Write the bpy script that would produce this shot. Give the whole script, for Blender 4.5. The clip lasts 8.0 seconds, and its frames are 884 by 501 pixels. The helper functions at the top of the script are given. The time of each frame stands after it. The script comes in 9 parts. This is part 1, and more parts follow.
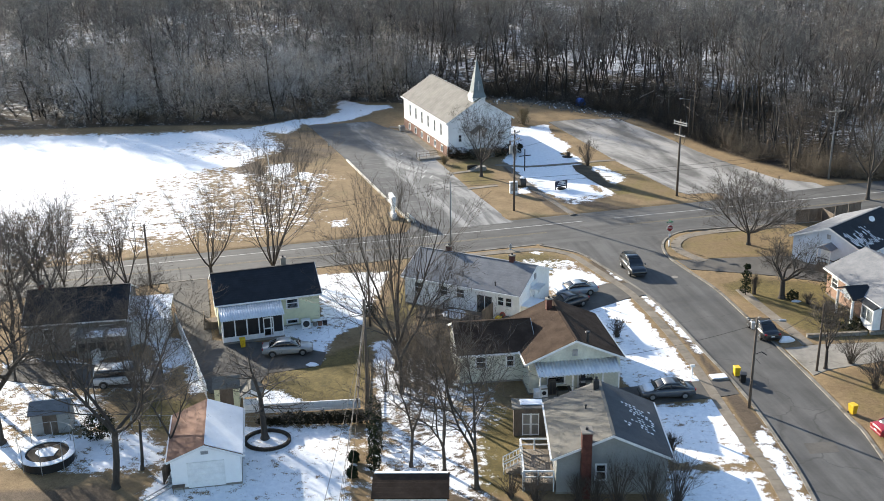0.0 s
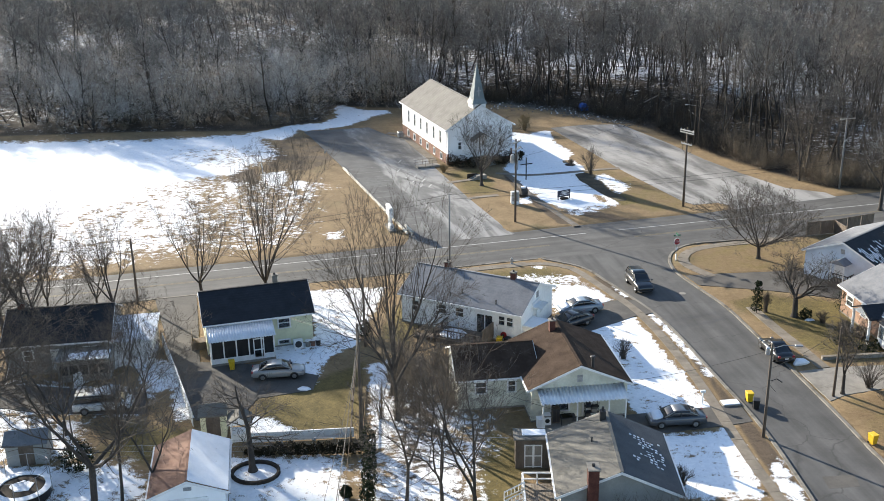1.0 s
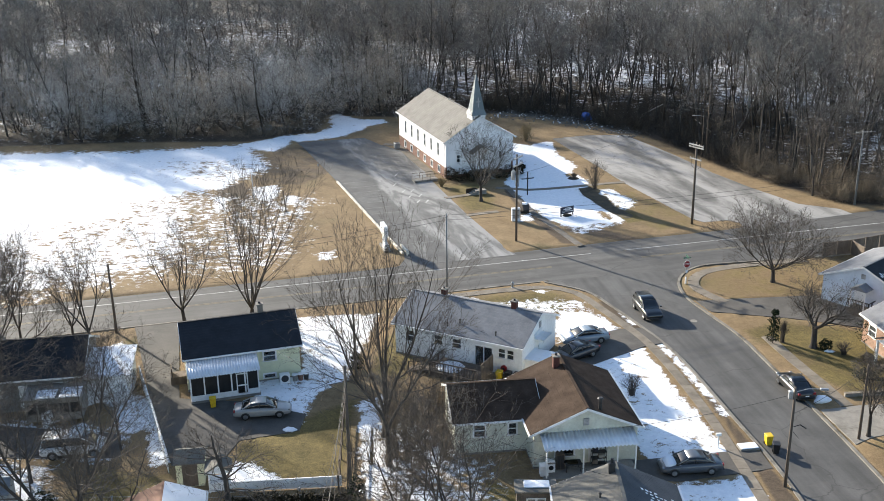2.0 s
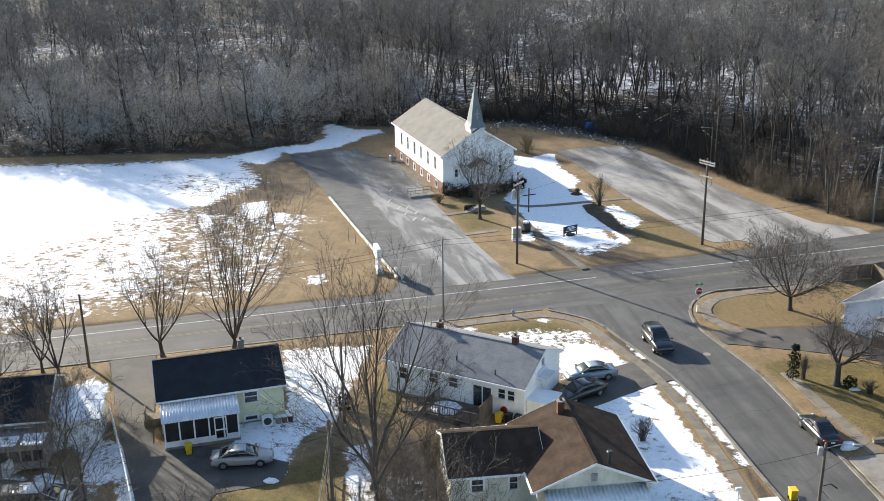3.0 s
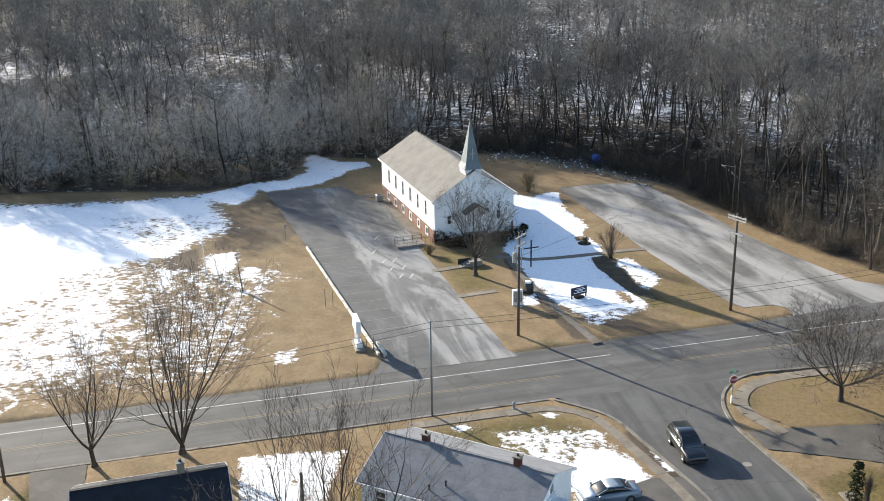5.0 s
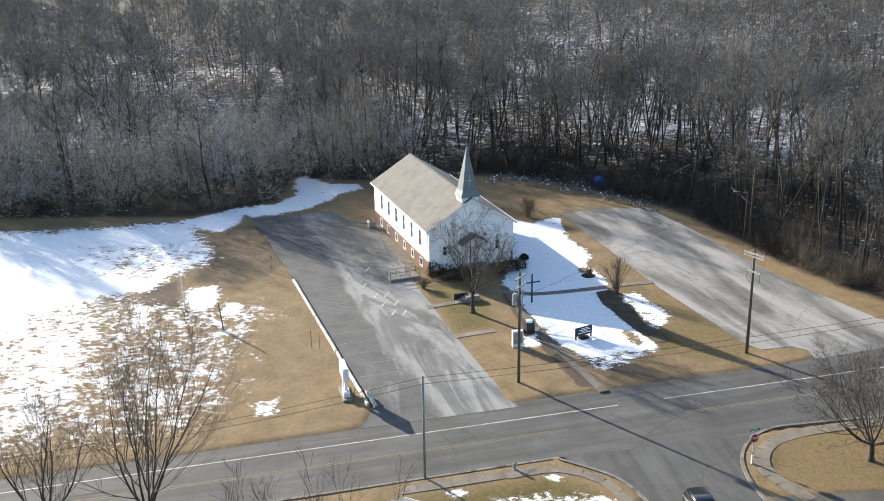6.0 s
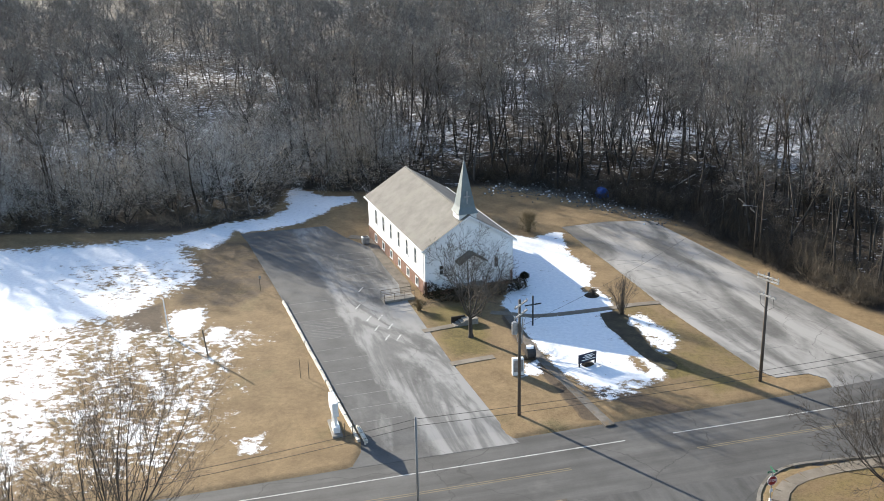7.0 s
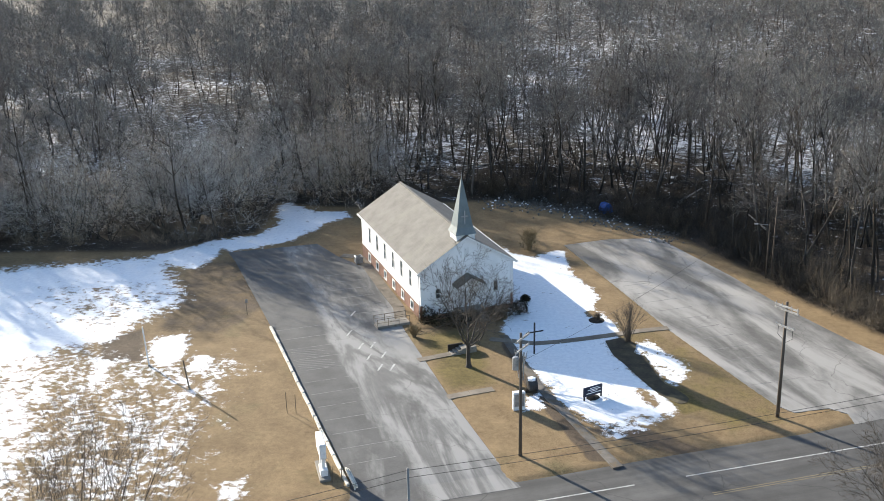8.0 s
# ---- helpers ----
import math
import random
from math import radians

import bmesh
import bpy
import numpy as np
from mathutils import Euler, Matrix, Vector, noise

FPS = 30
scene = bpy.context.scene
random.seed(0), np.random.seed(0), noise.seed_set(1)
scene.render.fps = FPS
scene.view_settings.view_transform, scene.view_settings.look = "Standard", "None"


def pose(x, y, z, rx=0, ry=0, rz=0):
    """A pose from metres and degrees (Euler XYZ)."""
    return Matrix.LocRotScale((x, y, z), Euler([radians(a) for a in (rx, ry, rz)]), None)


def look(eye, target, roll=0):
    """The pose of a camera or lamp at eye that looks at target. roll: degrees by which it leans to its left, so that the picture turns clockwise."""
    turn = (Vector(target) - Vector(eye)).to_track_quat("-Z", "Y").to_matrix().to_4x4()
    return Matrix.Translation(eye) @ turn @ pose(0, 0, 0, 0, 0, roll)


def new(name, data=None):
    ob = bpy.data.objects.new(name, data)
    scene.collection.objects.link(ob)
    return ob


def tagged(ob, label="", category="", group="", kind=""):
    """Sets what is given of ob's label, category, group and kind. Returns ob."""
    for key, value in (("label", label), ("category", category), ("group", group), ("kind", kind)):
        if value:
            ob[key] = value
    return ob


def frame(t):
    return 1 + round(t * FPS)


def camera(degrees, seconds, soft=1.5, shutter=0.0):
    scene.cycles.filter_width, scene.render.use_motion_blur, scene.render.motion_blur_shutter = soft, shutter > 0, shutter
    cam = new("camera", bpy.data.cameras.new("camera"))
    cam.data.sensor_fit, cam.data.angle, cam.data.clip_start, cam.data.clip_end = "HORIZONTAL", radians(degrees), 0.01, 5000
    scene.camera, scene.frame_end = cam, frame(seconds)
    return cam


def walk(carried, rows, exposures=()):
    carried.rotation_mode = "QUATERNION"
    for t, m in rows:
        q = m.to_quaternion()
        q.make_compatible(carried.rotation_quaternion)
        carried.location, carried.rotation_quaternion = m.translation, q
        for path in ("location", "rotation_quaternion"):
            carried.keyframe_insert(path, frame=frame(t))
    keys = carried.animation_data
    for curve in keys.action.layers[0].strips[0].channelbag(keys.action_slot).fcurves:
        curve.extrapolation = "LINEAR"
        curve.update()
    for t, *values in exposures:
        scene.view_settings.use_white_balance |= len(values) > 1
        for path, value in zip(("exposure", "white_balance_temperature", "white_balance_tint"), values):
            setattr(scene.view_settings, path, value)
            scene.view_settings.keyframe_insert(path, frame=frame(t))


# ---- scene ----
cam = camera(46.0, 8.0, soft=0.75)
PATH = [
    (0, (0.787, -1.275, 41.985), (0.645, 0.603, 41.312), -0.9),
    (0.5, (0.743, 0.883, 42.002), (0.6, 2.76, 41.328), -0.9),
    (1, (0.667, 3.427, 42.098), (0.524, 5.305, 41.424), -0.9),
    (1.5, (0.619, 6.713, 42.2), (0.475, 8.591, 41.527), -0.9),
    (3, (0.463, 17.54, 42.451), (0.319, 19.418, 41.779), -0.9),
    (3.5, (0.333, 21.698, 42.631), (0.191, 23.576, 41.959), -0.9),
    (4, (0.176, 25.907, 42.853), (0.035, 27.785, 42.182), -0.9),
    (4.5, (0.147, 30.593, 43.092), (0.006, 32.471, 42.421), -0.9),
    (6, (-0.13, 43.582, 43.918), (-0.267, 45.465, 43.26), -0.9),
    (6.5, (-0.006, 46.909, 44.001), (-0.145, 48.793, 43.343), -1.0),
    (7, (0.0, 49.656, 44.25), (-0.139, 51.539, 43.59), -1.2),
    (7.5, (-0.24, 52.812, 44.372), (-0.376, 54.696, 43.714), -1.2),
    (8, (-0.158, 56.183, 44.218), (-0.295, 58.068, 43.563), -1.2),
]
walk(cam, [(t, look(eye, target, roll)) for t, eye, target, roll in PATH])
# World, sun and exposure
SUN_AZ = Vector((-0.73, 0.684, 0)).normalized()
SUN_EL = radians(18.5)
world = bpy.data.worlds.new("winter_sky")
scene.world = world
world.use_nodes = True
wn = world.node_tree
sky = wn.nodes.new("ShaderNodeTexSky")
sky.sky_type, sky.sun_disc = "NISHITA", False
sky.sun_elevation, sky.sun_rotation = SUN_EL, math.atan2(SUN_AZ.x, SUN_AZ.y) % (2 * math.pi)
sky.air_density, sky.dust_density, sky.ozone_density = 1.0, 0.9, 1.9
wn.links.new(sky.outputs[0], wn.nodes["Background"].inputs[0])
wn.nodes["Background"].inputs[1].default_value = 0.112
lamp = bpy.data.lights.new("sun", "SUN")
lamp.energy, lamp.angle, lamp.color = 5.0, radians(0.6), (1.0, 0.915, 0.775)
sun = new("sun", lamp)
to_sun = SUN_AZ * math.cos(SUN_EL) + Vector((0, 0, math.sin(SUN_EL)))
sun.matrix_world = look(to_sun * 300 + Vector((0, 120, 0)), (0, 120, 0))
scene.view_settings.exposure = 1.39


# ---- materials ----
TONE = 0.62


def node(nt, kind, **values):
    n = nt.nodes.new(kind)
    for key, value in values.items():
        n.inputs[key].default_value = value
    return n


def rgb(c):
    """A base colour for a node. Whites stay as given; all darker tones lie at TONE of the palette's values, which keeps asphalt near 0.06 and dry grass near 0.2."""
    k = TONE + (1 - TONE) * min(max((max(c) - 0.45) / 0.25, 0.0), 1.0)
    return (c[0] * k, c[1] * k, c[2] * k, 1.0)


def mat(name, dark, light, scale=1.5, fine=18.0, rough=0.8, bump=0.25, metal=0.0, stretch=(1, 1, 1), stain=None, stain_scale=0.4, stain_at=0.6,
        fine_amount=0.35, rows=0.0, rows_axis="Z", rows_bump=0.5, vary=0.0, spec=0.4):
    """A surface with two scales of mottling, a stain, fine relief and, where asked, regular courses."""
    m = bpy.data.materials.new(name)
    m.use_nodes = True
    nt = m.node_tree
    p = nt.nodes["Principled BSDF"]
    p.inputs["Roughness"].default_value, p.inputs["Metallic"].default_value = rough, metal
    p.inputs["Specular IOR Level"].default_value = spec
    co = nt.nodes.new("ShaderNodeTexCoord")
    mp = node(nt, "ShaderNodeMapping", Scale=stretch)
    nt.links.new(co.outputs["Object"], mp.inputs["Vector"])
    big = node(nt, "ShaderNodeTexNoise", Scale=scale, Detail=5.0, Roughness=0.6)
    small = node(nt, "ShaderNodeTexNoise", Scale=fine, Detail=3.0, Roughness=0.7)
    for n in (big, small):
        nt.links.new(mp.outputs[0], n.inputs["Vector"])
    mix = nt.nodes.new("ShaderNodeMath")
    mix.operation = "MULTIPLY_ADD"
    mix.inputs[1].default_value = fine_amount
    nt.links.new(small.outputs["Fac"], mix.inputs[0])
    sub = nt.nodes.new("ShaderNodeMath")
    sub.operation = "SUBTRACT"
    nt.links.new(big.outputs["Fac"], sub.inputs[0])
    sub.inputs[1].default_value = fine_amount * 0.5
    nt.links.new(sub.outputs[0], mix.inputs[2])
    ramp = nt.nodes.new("ShaderNodeValToRGB")
    ramp.color_ramp.elements[0].position, ramp.color_ramp.elements[1].position = 0.3, 0.7
    ramp.color_ramp.elements[0].color, ramp.color_ramp.elements[1].color = rgb(dark), rgb(light)
    nt.links.new(mix.outputs[0], ramp.inputs[0])
    colour = ramp.outputs[0]
    if stain:
        sn = node(nt, "ShaderNodeTexNoise", Scale=stain_scale, Detail=7.0, Roughness=0.65)
        nt.links.new(mp.outputs[0], sn.inputs["Vector"])
        sr = nt.nodes.new("ShaderNodeMapRange")
        sr.inputs[1].default_value, sr.inputs[2].default_value = stain_at - 0.05, stain_at + 0.07
        nt.links.new(sn.outputs["Fac"], sr.inputs[0])
        sm = nt.nodes.new("ShaderNodeMix")
        sm.data_type = "RGBA"
        nt.links.new(sr.outputs[0], sm.inputs["Factor"])
        nt.links.new(colour, sm.inputs[6])
        sm.inputs[7].default_value = rgb(stain)
        colour = sm.outputs[2]
    if vary:
        info = nt.nodes.new("ShaderNodeObjectInfo")
        hs = nt.nodes.new("ShaderNodeHueSaturation")
        mr = nt.nodes.new("ShaderNodeMapRange")
        mr.inputs[3].default_value, mr.inputs[4].default_value = 1 - vary, 1 + vary
        nt.links.new(info.outputs["Random"], mr.inputs[0])
        nt.links.new(mr.outputs[0], hs.inputs["Value"])
        nt.links.new(colour, hs.inputs["Color"])
        colour = hs.outputs[0]
    nt.links.new(colour, p.inputs["Base Color"])
    height = small.outputs["Fac"]
    if rows:
        wave = node(nt, "ShaderNodeTexWave", Scale=rows, Distortion=0.0)
        wave.wave_type, wave.bands_direction, wave.wave_profile = "BANDS", rows_axis, "SAW"
        nt.links.new(co.outputs["Object"], wave.inputs["Vector"])
        wb = node(nt, "ShaderNodeBump", Strength=rows_bump, Distance=0.02)
        nt.links.new(wave.outputs["Fac"], wb.inputs["Height"])
        b = node(nt, "ShaderNodeBump", Strength=bump, Distance=0.02)
        nt.links.new(wb.outputs[0], b.inputs["Normal"])
    else:
        b = node(nt, "ShaderNodeBump", Strength=bump, Distance=0.02)
    nt.links.new(height, b.inputs["Height"])
    nt.links.new(b.outputs[0], p.inputs["Normal"])
    return m


def glass(name, tint=(0.5, 0.56, 0.6)):
    m = bpy.data.materials.new(name)
    m.use_nodes = True
    p = m.node_tree.nodes["Principled BSDF"]
    p.inputs["Base Color"].default_value = rgb(tint)
    p.inputs["Roughness"].default_value, p.inputs["Transmission Weight"].default_value = 0.03, 0.9
    return m


def paint(name, colour):
    m = mat(name, [c * 0.9 for c in colour], colour, scale=3, fine=60, rough=0.28, bump=0.02, spec=0.6)
    m.node_tree.nodes["Principled BSDF"].inputs["Coat Weight"].default_value = 0.6
    return m


M = {}
M["asphalt"] = mat("road_asphalt", (0.098, 0.096, 0.093), (0.15, 0.147, 0.142), scale=0.25, fine=6, rough=0.85, bump=0.3, stain=(0.185, 0.18, 0.172), stain_scale=0.09, stain_at=0.62, fine_amount=0.3)
M["side_asphalt"] = mat("side_asphalt", (0.095, 0.094, 0.092), (0.142, 0.14, 0.136), scale=0.3, fine=6, rough=0.85, bump=0.3, stain=(0.16, 0.155, 0.15), stain_scale=0.12, stain_at=0.6)
M["drive"] = mat("drive_asphalt", (0.085, 0.08, 0.074), (0.165, 0.152, 0.135), scale=0.35, fine=5, rough=0.9, stain=(0.17, 0.16, 0.145), stain_scale=0.3, stain_at=0.62)
M["path"] = mat("worn_path", (0.13, 0.115, 0.1), (0.27, 0.245, 0.215), scale=0.6, fine=6, rough=0.9, stain=(0.2, 0.15, 0.09), stain_scale=0.9, stain_at=0.55)
# Earth colour with the church's shadow painted into it.
M["bed"] = mat("earth_with_shadow", (0.045, 0.038, 0.026), (0.12, 0.1, 0.06), scale=0.7, fine=5, rough=0.95, bump=0.6, stain=(0.17, 0.14, 0.075), stain_scale=0.6, stain_at=0.6)
M["concrete"] = mat("worn_concrete", (0.27, 0.25, 0.22), (0.42, 0.39, 0.34), scale=0.8, fine=8, rough=0.9, stain=(0.2, 0.18, 0.15), stain_scale=0.5, stain_at=0.62)
M["kerb"] = mat("kerb_concrete", (0.2, 0.185, 0.16), (0.36, 0.33, 0.28), scale=0.7, fine=7, rough=0.9, stain=(0.13, 0.11, 0.085), stain_scale=0.6, stain_at=0.57)
M["white_line"] = mat("worn_white_line", (0.35, 0.35, 0.34), (0.6, 0.6, 0.58), scale=1.2, fine=12, rough=0.8, stain=(0.16, 0.16, 0.16), stain_scale=1.4, stain_at=0.66)
M["stall_line"] = mat("faded_stall_line", (0.22, 0.22, 0.215), (0.42, 0.42, 0.41), scale=0.8, fine=9, rough=0.85, stain=(0.15, 0.15, 0.15), stain_scale=0.8, stain_at=0.52)
M["yellow_line"] = mat("worn_yellow_line", (0.22, 0.18, 0.115), (0.33, 0.27, 0.165), scale=1.2, fine=12, rough=0.8, stain=(0.17, 0.15, 0.12), stain_scale=1.4, stain_at=0.64)
M["white_wall"] = mat("white_siding", (0.74, 0.74, 0.74), (0.86, 0.86, 0.86), scale=0.5, fine=6, rough=0.6, rows=1.4, rows_bump=0.25, bump=0.05, fine_amount=0.1)
M["ranch_wall"] = mat("ranch_siding", (0.68, 0.68, 0.67), (0.84, 0.84, 0.83), scale=0.5, fine=4, rough=0.65, rows=1.6, rows_bump=0.3, bump=0.05, stain=(0.45, 0.43, 0.4), stain_scale=0.5, stain_at=0.66)
M["yellow_wall"] = mat("pale_yellow_siding", (0.6, 0.6, 0.4), (0.75, 0.75, 0.52), scale=0.5, fine=5, rough=0.6, rows=1.6, rows_bump=0.3, bump=0.05, fine_amount=0.1)
M["cream_wall"] = mat("cream_siding", (0.55, 0.54, 0.44), (0.7, 0.69, 0.58), scale=0.5, fine=5, rough=0.6, rows=1.6, rows_bump=0.3, bump=0.05, stain=(0.44, 0.42, 0.34), stain_scale=0.4, stain_at=0.64)
M["grey_wall"] = mat("grey_siding", (0.34, 0.35, 0.34), (0.46, 0.47, 0.45), scale=0.5, fine=5, rough=0.65, rows=1.6, rows_bump=0.3, bump=0.05)
M["blue_wall"] = mat("pale_blue_siding", (0.5, 0.56, 0.64), (0.64, 0.69, 0.76), scale=0.5, fine=5, rough=0.6, rows=1.6, rows_bump=0.3, bump=0.05)
M["brown_wall"] = mat("brown_siding", (0.16, 0.13, 0.11), (0.25, 0.21, 0.18), scale=0.5, fine=5, rough=0.7, rows=1.6, rows_bump=0.3, bump=0.05)
M["tan_wall"] = mat("tan_brick", (0.35, 0.21, 0.14), (0.5, 0.33, 0.24), scale=3, fine=12, rough=0.85, rows=4.0, rows_bump=0.4)
M["trim"] = mat("white_trim", (0.68, 0.68, 0.67), (0.8, 0.8, 0.79), scale=2, fine=12, rough=0.5, bump=0.05)
M["dark_trim"] = mat("dark_trim", (0.03, 0.03, 0.032), (0.06, 0.06, 0.062), scale=3, fine=20, rough=0.6, bump=0.1)
M["brick"] = mat("red_brick", (0.22, 0.11, 0.075), (0.37, 0.2, 0.145), scale=2.5, fine=10, rough=0.85, rows=4.2, rows_bump=0.5, stain=(0.4, 0.3, 0.24), stain_scale=1.2, stain_at=0.66)
M["chimney_brick"] = mat("chimney_brick", (0.11, 0.035, 0.027), (0.2, 0.075, 0.055), scale=3, fine=10, rough=0.85, rows=4.2, rows_bump=0.5)
M["church_roof"] = mat("tan_grey_shingle", (0.18, 0.17, 0.153), (0.26, 0.247, 0.226), scale=0.7, fine=7, rough=0.9, bump=0.5, rows=2.3, rows_axis="Z", rows_bump=0.5, stain=(0.25, 0.24, 0.21), stain_scale=0.25, stain_at=0.6)
M["ranch_roof"] = mat("grey_shingle", (0.2, 0.21, 0.23), (0.3, 0.31, 0.33), scale=1.2, fine=6, rough=0.9, bump=0.6, rows=2.3, rows_bump=0.6, fine_amount=0.5)
M["black_roof"] = mat("black_shingle", (0.011, 0.015, 0.022), (0.024, 0.031, 0.042), scale=1.0, fine=7, rough=0.85, bump=0.4, rows=2.3, rows_bump=0.5)
M["brown_roof"] = mat("brown_shingle", (0.058, 0.04, 0.03), (0.108, 0.076, 0.057), scale=0.9, fine=6, spec=0.08, rough=0.95, bump=0.6, rows=2.3, rows_bump=0.6, stain=(0.06, 0.042, 0.032), stain_scale=0.4, stain_at=0.58)
M["pale_roof"] = mat("pale_grey_shingle", (0.17, 0.165, 0.145), (0.25, 0.24, 0.215), scale=0.8, fine=6, rough=0.9, bump=0.5, rows=2.3, rows_bump=0.5, stain=(0.14, 0.135, 0.12), stain_scale=0.35, stain_at=0.6)
M["red_roof"] = mat("faded_red_shingle", (0.25, 0.13, 0.09), (0.37, 0.215, 0.155), scale=0.8, fine=6, rough=0.9, bump=0.5, rows=2.3, rows_bump=0.5, stain=(0.28, 0.2, 0.16), stain_scale=0.5, stain_at=0.62)
M["snow"] = mat("old_snow", (0.68, 0.71, 0.75), (0.82, 0.84, 0.87), scale=0.6, fine=5, rough=0.6, bump=0.5, fine_amount=0.3, stain=(0.5, 0.47, 0.42), stain_scale=1.4, stain_at=0.72)
M["metal_roof"] = mat("corrugated_aluminium", (0.6, 0.62, 0.64), (0.76, 0.78, 0.8), scale=0.7, fine=8, rough=0.38, bump=0.05, metal=0.45)
M["glass"] = glass("window_glass")
M["screen"] = mat("dark_screen", (0.015, 0.016, 0.018), (0.04, 0.042, 0.045), scale=1.5, fine=30, rough=0.35, bump=0.1)
M["dark_glass"] = mat("car_window", (0.012, 0.014, 0.016), (0.02, 0.022, 0.026), scale=3, fine=30, rough=0.05, bump=0.0, spec=0.8)
M["bark"] = mat("tree_bark", (0.045, 0.038, 0.032), (0.125, 0.106, 0.09), scale=2.0, fine=14, rough=0.95, bump=0.7, stretch=(1, 1, 0.25))
M["twig"] = mat("bare_twigs", (0.07, 0.058, 0.048), (0.19, 0.16, 0.132), scale=0.5, fine=6, rough=0.95, bump=0.0)


def wood_mat(name, grey, brown, pale, clump=0.085, streak=1.4):
    """Bark and twigs that change in tone from tree to tree, with paler and darker branches."""
    m = bpy.data.materials.new(name)
    m.use_nodes = True
    nt = m.node_tree
    p = nt.nodes["Principled BSDF"]
    p.inputs["Roughness"].default_value, p.inputs["Specular IOR Level"].default_value = 0.95, 0.1
    co = nt.nodes.new("ShaderNodeTexCoord")
    colour = None
    for scale, stretch, lo, hi, tone in ((clump, (1, 1, 0.35), 0.44, 0.58, brown), (streak, (1, 1, 0.2), 0.5, 0.72, pale)):
        mp = node(nt, "ShaderNodeMapping", Scale=stretch)
        nt.links.new(co.outputs["Object"], mp.inputs["Vector"])
        nz = node(nt, "ShaderNodeTexNoise", Scale=scale, Detail=4.0, Roughness=0.65)
        nt.links.new(mp.outputs[0], nz.inputs["Vector"])
        r = nt.nodes.new("ShaderNodeMapRange")
        r.inputs[1].default_value, r.inputs[2].default_value = lo, hi
        nt.links.new(nz.outputs["Fac"], r.inputs[0])
        mx = nt.nodes.new("ShaderNodeMix")
        mx.data_type = "RGBA"
        nt.links.new(r.outputs[0], mx.inputs["Factor"])
        mx.inputs[7].default_value = rgb(tone)
        if colour is None:
            mx.inputs[6].default_value = rgb(grey)
        else:
            nt.links.new(colour, mx.inputs[6])
        colour = mx.outputs[2]
    isl = nt.nodes.new("ShaderNodeNewGeometry")
    mr = nt.nodes.new("ShaderNodeMapRange")
    mr.inputs[3].default_value, mr.inputs[4].default_value = 0.5, 1.5
    nt.links.new(isl.outputs["Random Per Island"], mr.inputs[0])
    hs = nt.nodes.new("ShaderNodeHueSaturation")
    nt.links.new(mr.outputs[0], hs.inputs["Value"])
    nt.links.new(colour, hs.inputs["Color"])
    nt.links.new(hs.outputs[0], p.inputs["Base Color"])
    return m


M["forest_bark"] = wood_mat("forest_bark", (0.062, 0.059, 0.057), (0.085, 0.07, 0.057), (0.2, 0.188, 0.176), 0.12, 0.7)
# Thicket twigs are set far paler than the forest's, standing in for haze.
M["thicket_twig"] = wood_mat("thicket_twigs", (0.5, 0.494, 0.48), (0.5, 0.42, 0.33), (0.58, 0.56, 0.525))
M["forest_twig"] = wood_mat("forest_twigs", (0.19, 0.187, 0.182), (0.26, 0.223, 0.19), (0.48, 0.46, 0.432))
M["pale_bark"] = wood_mat("pale_bark", (0.4, 0.38, 0.35), (0.34, 0.3, 0.25), (0.58, 0.56, 0.52), 0.5, 2.0)
M["rubble"] = mat("grey_rubble", (0.08, 0.076, 0.068), (0.3, 0.285, 0.255), scale=0.6, fine=3, rough=0.95)
# Darker copy of the brush colours; the wood's shade is painted in.
M["shade_brush"] = wood_mat("shade_brush", (0.07, 0.066, 0.06), (0.1, 0.08, 0.058), (0.18, 0.155, 0.12), 0.2, 1.6)
M["brush"] = mat("dry_brush", (0.12, 0.1, 0.075), (0.38, 0.3, 0.21), scale=0.25, fine=4, rough=0.95, bump=0.0)
M["evergreen"] = mat("evergreen_leaves", (0.014, 0.022, 0.012), (0.045, 0.058, 0.03), scale=2, fine=14, rough=0.95, bump=0.2, spec=0.05)
M["hedge"] = mat("dark_hedge", (0.02, 0.02, 0.012), (0.06, 0.05, 0.03), scale=2, fine=14, rough=0.95, bump=0.2, spec=0.05)
M["dry_grass"] = mat("dry_clump", (0.25, 0.18, 0.09), (0.44, 0.34, 0.19), scale=3, fine=12, rough=0.95)
M["pole"] = mat("weathered_pole", (0.12, 0.092, 0.07), (0.22, 0.18, 0.145), scale=1.2, fine=12, rough=0.95, bump=0.6, stretch=(3, 3, 0.2))
M["grey_pole"] = mat("grey_metal_pole", (0.2, 0.21, 0.215), (0.34, 0.35, 0.35), scale=1.2, fine=12, rough=0.6, bump=0.1, stretch=(2, 2, 0.3))
M["old_wood"] = mat("weathered_wood", (0.13, 0.1, 0.075), (0.26, 0.21, 0.165), scale=1.5, fine=14, rough=0.95, bump=0.5, stretch=(1, 1, 0.3))
M["dark_wood"] = mat("dark_stained_wood", (0.055, 0.042, 0.034), (0.12, 0.095, 0.076), scale=1.5, fine=14, rough=0.85, bump=0.4, stretch=(1, 1, 0.3))
M["galv"] = mat("galvanised_steel", (0.35, 0.36, 0.37), (0.55, 0.56, 0.57), scale=2, fine=15, rough=0.45, metal=0.6, bump=0.1)
M["wire"] = mat("black_cable", (0.02, 0.02, 0.02), (0.04, 0.04, 0.04), scale=2, fine=15, rough=0.6, bump=0.0)
M["tyre"] = mat("tyre_rubber", (0.012, 0.012, 0.012), (0.025, 0.025, 0.025), scale=4, fine=25, rough=0.9)
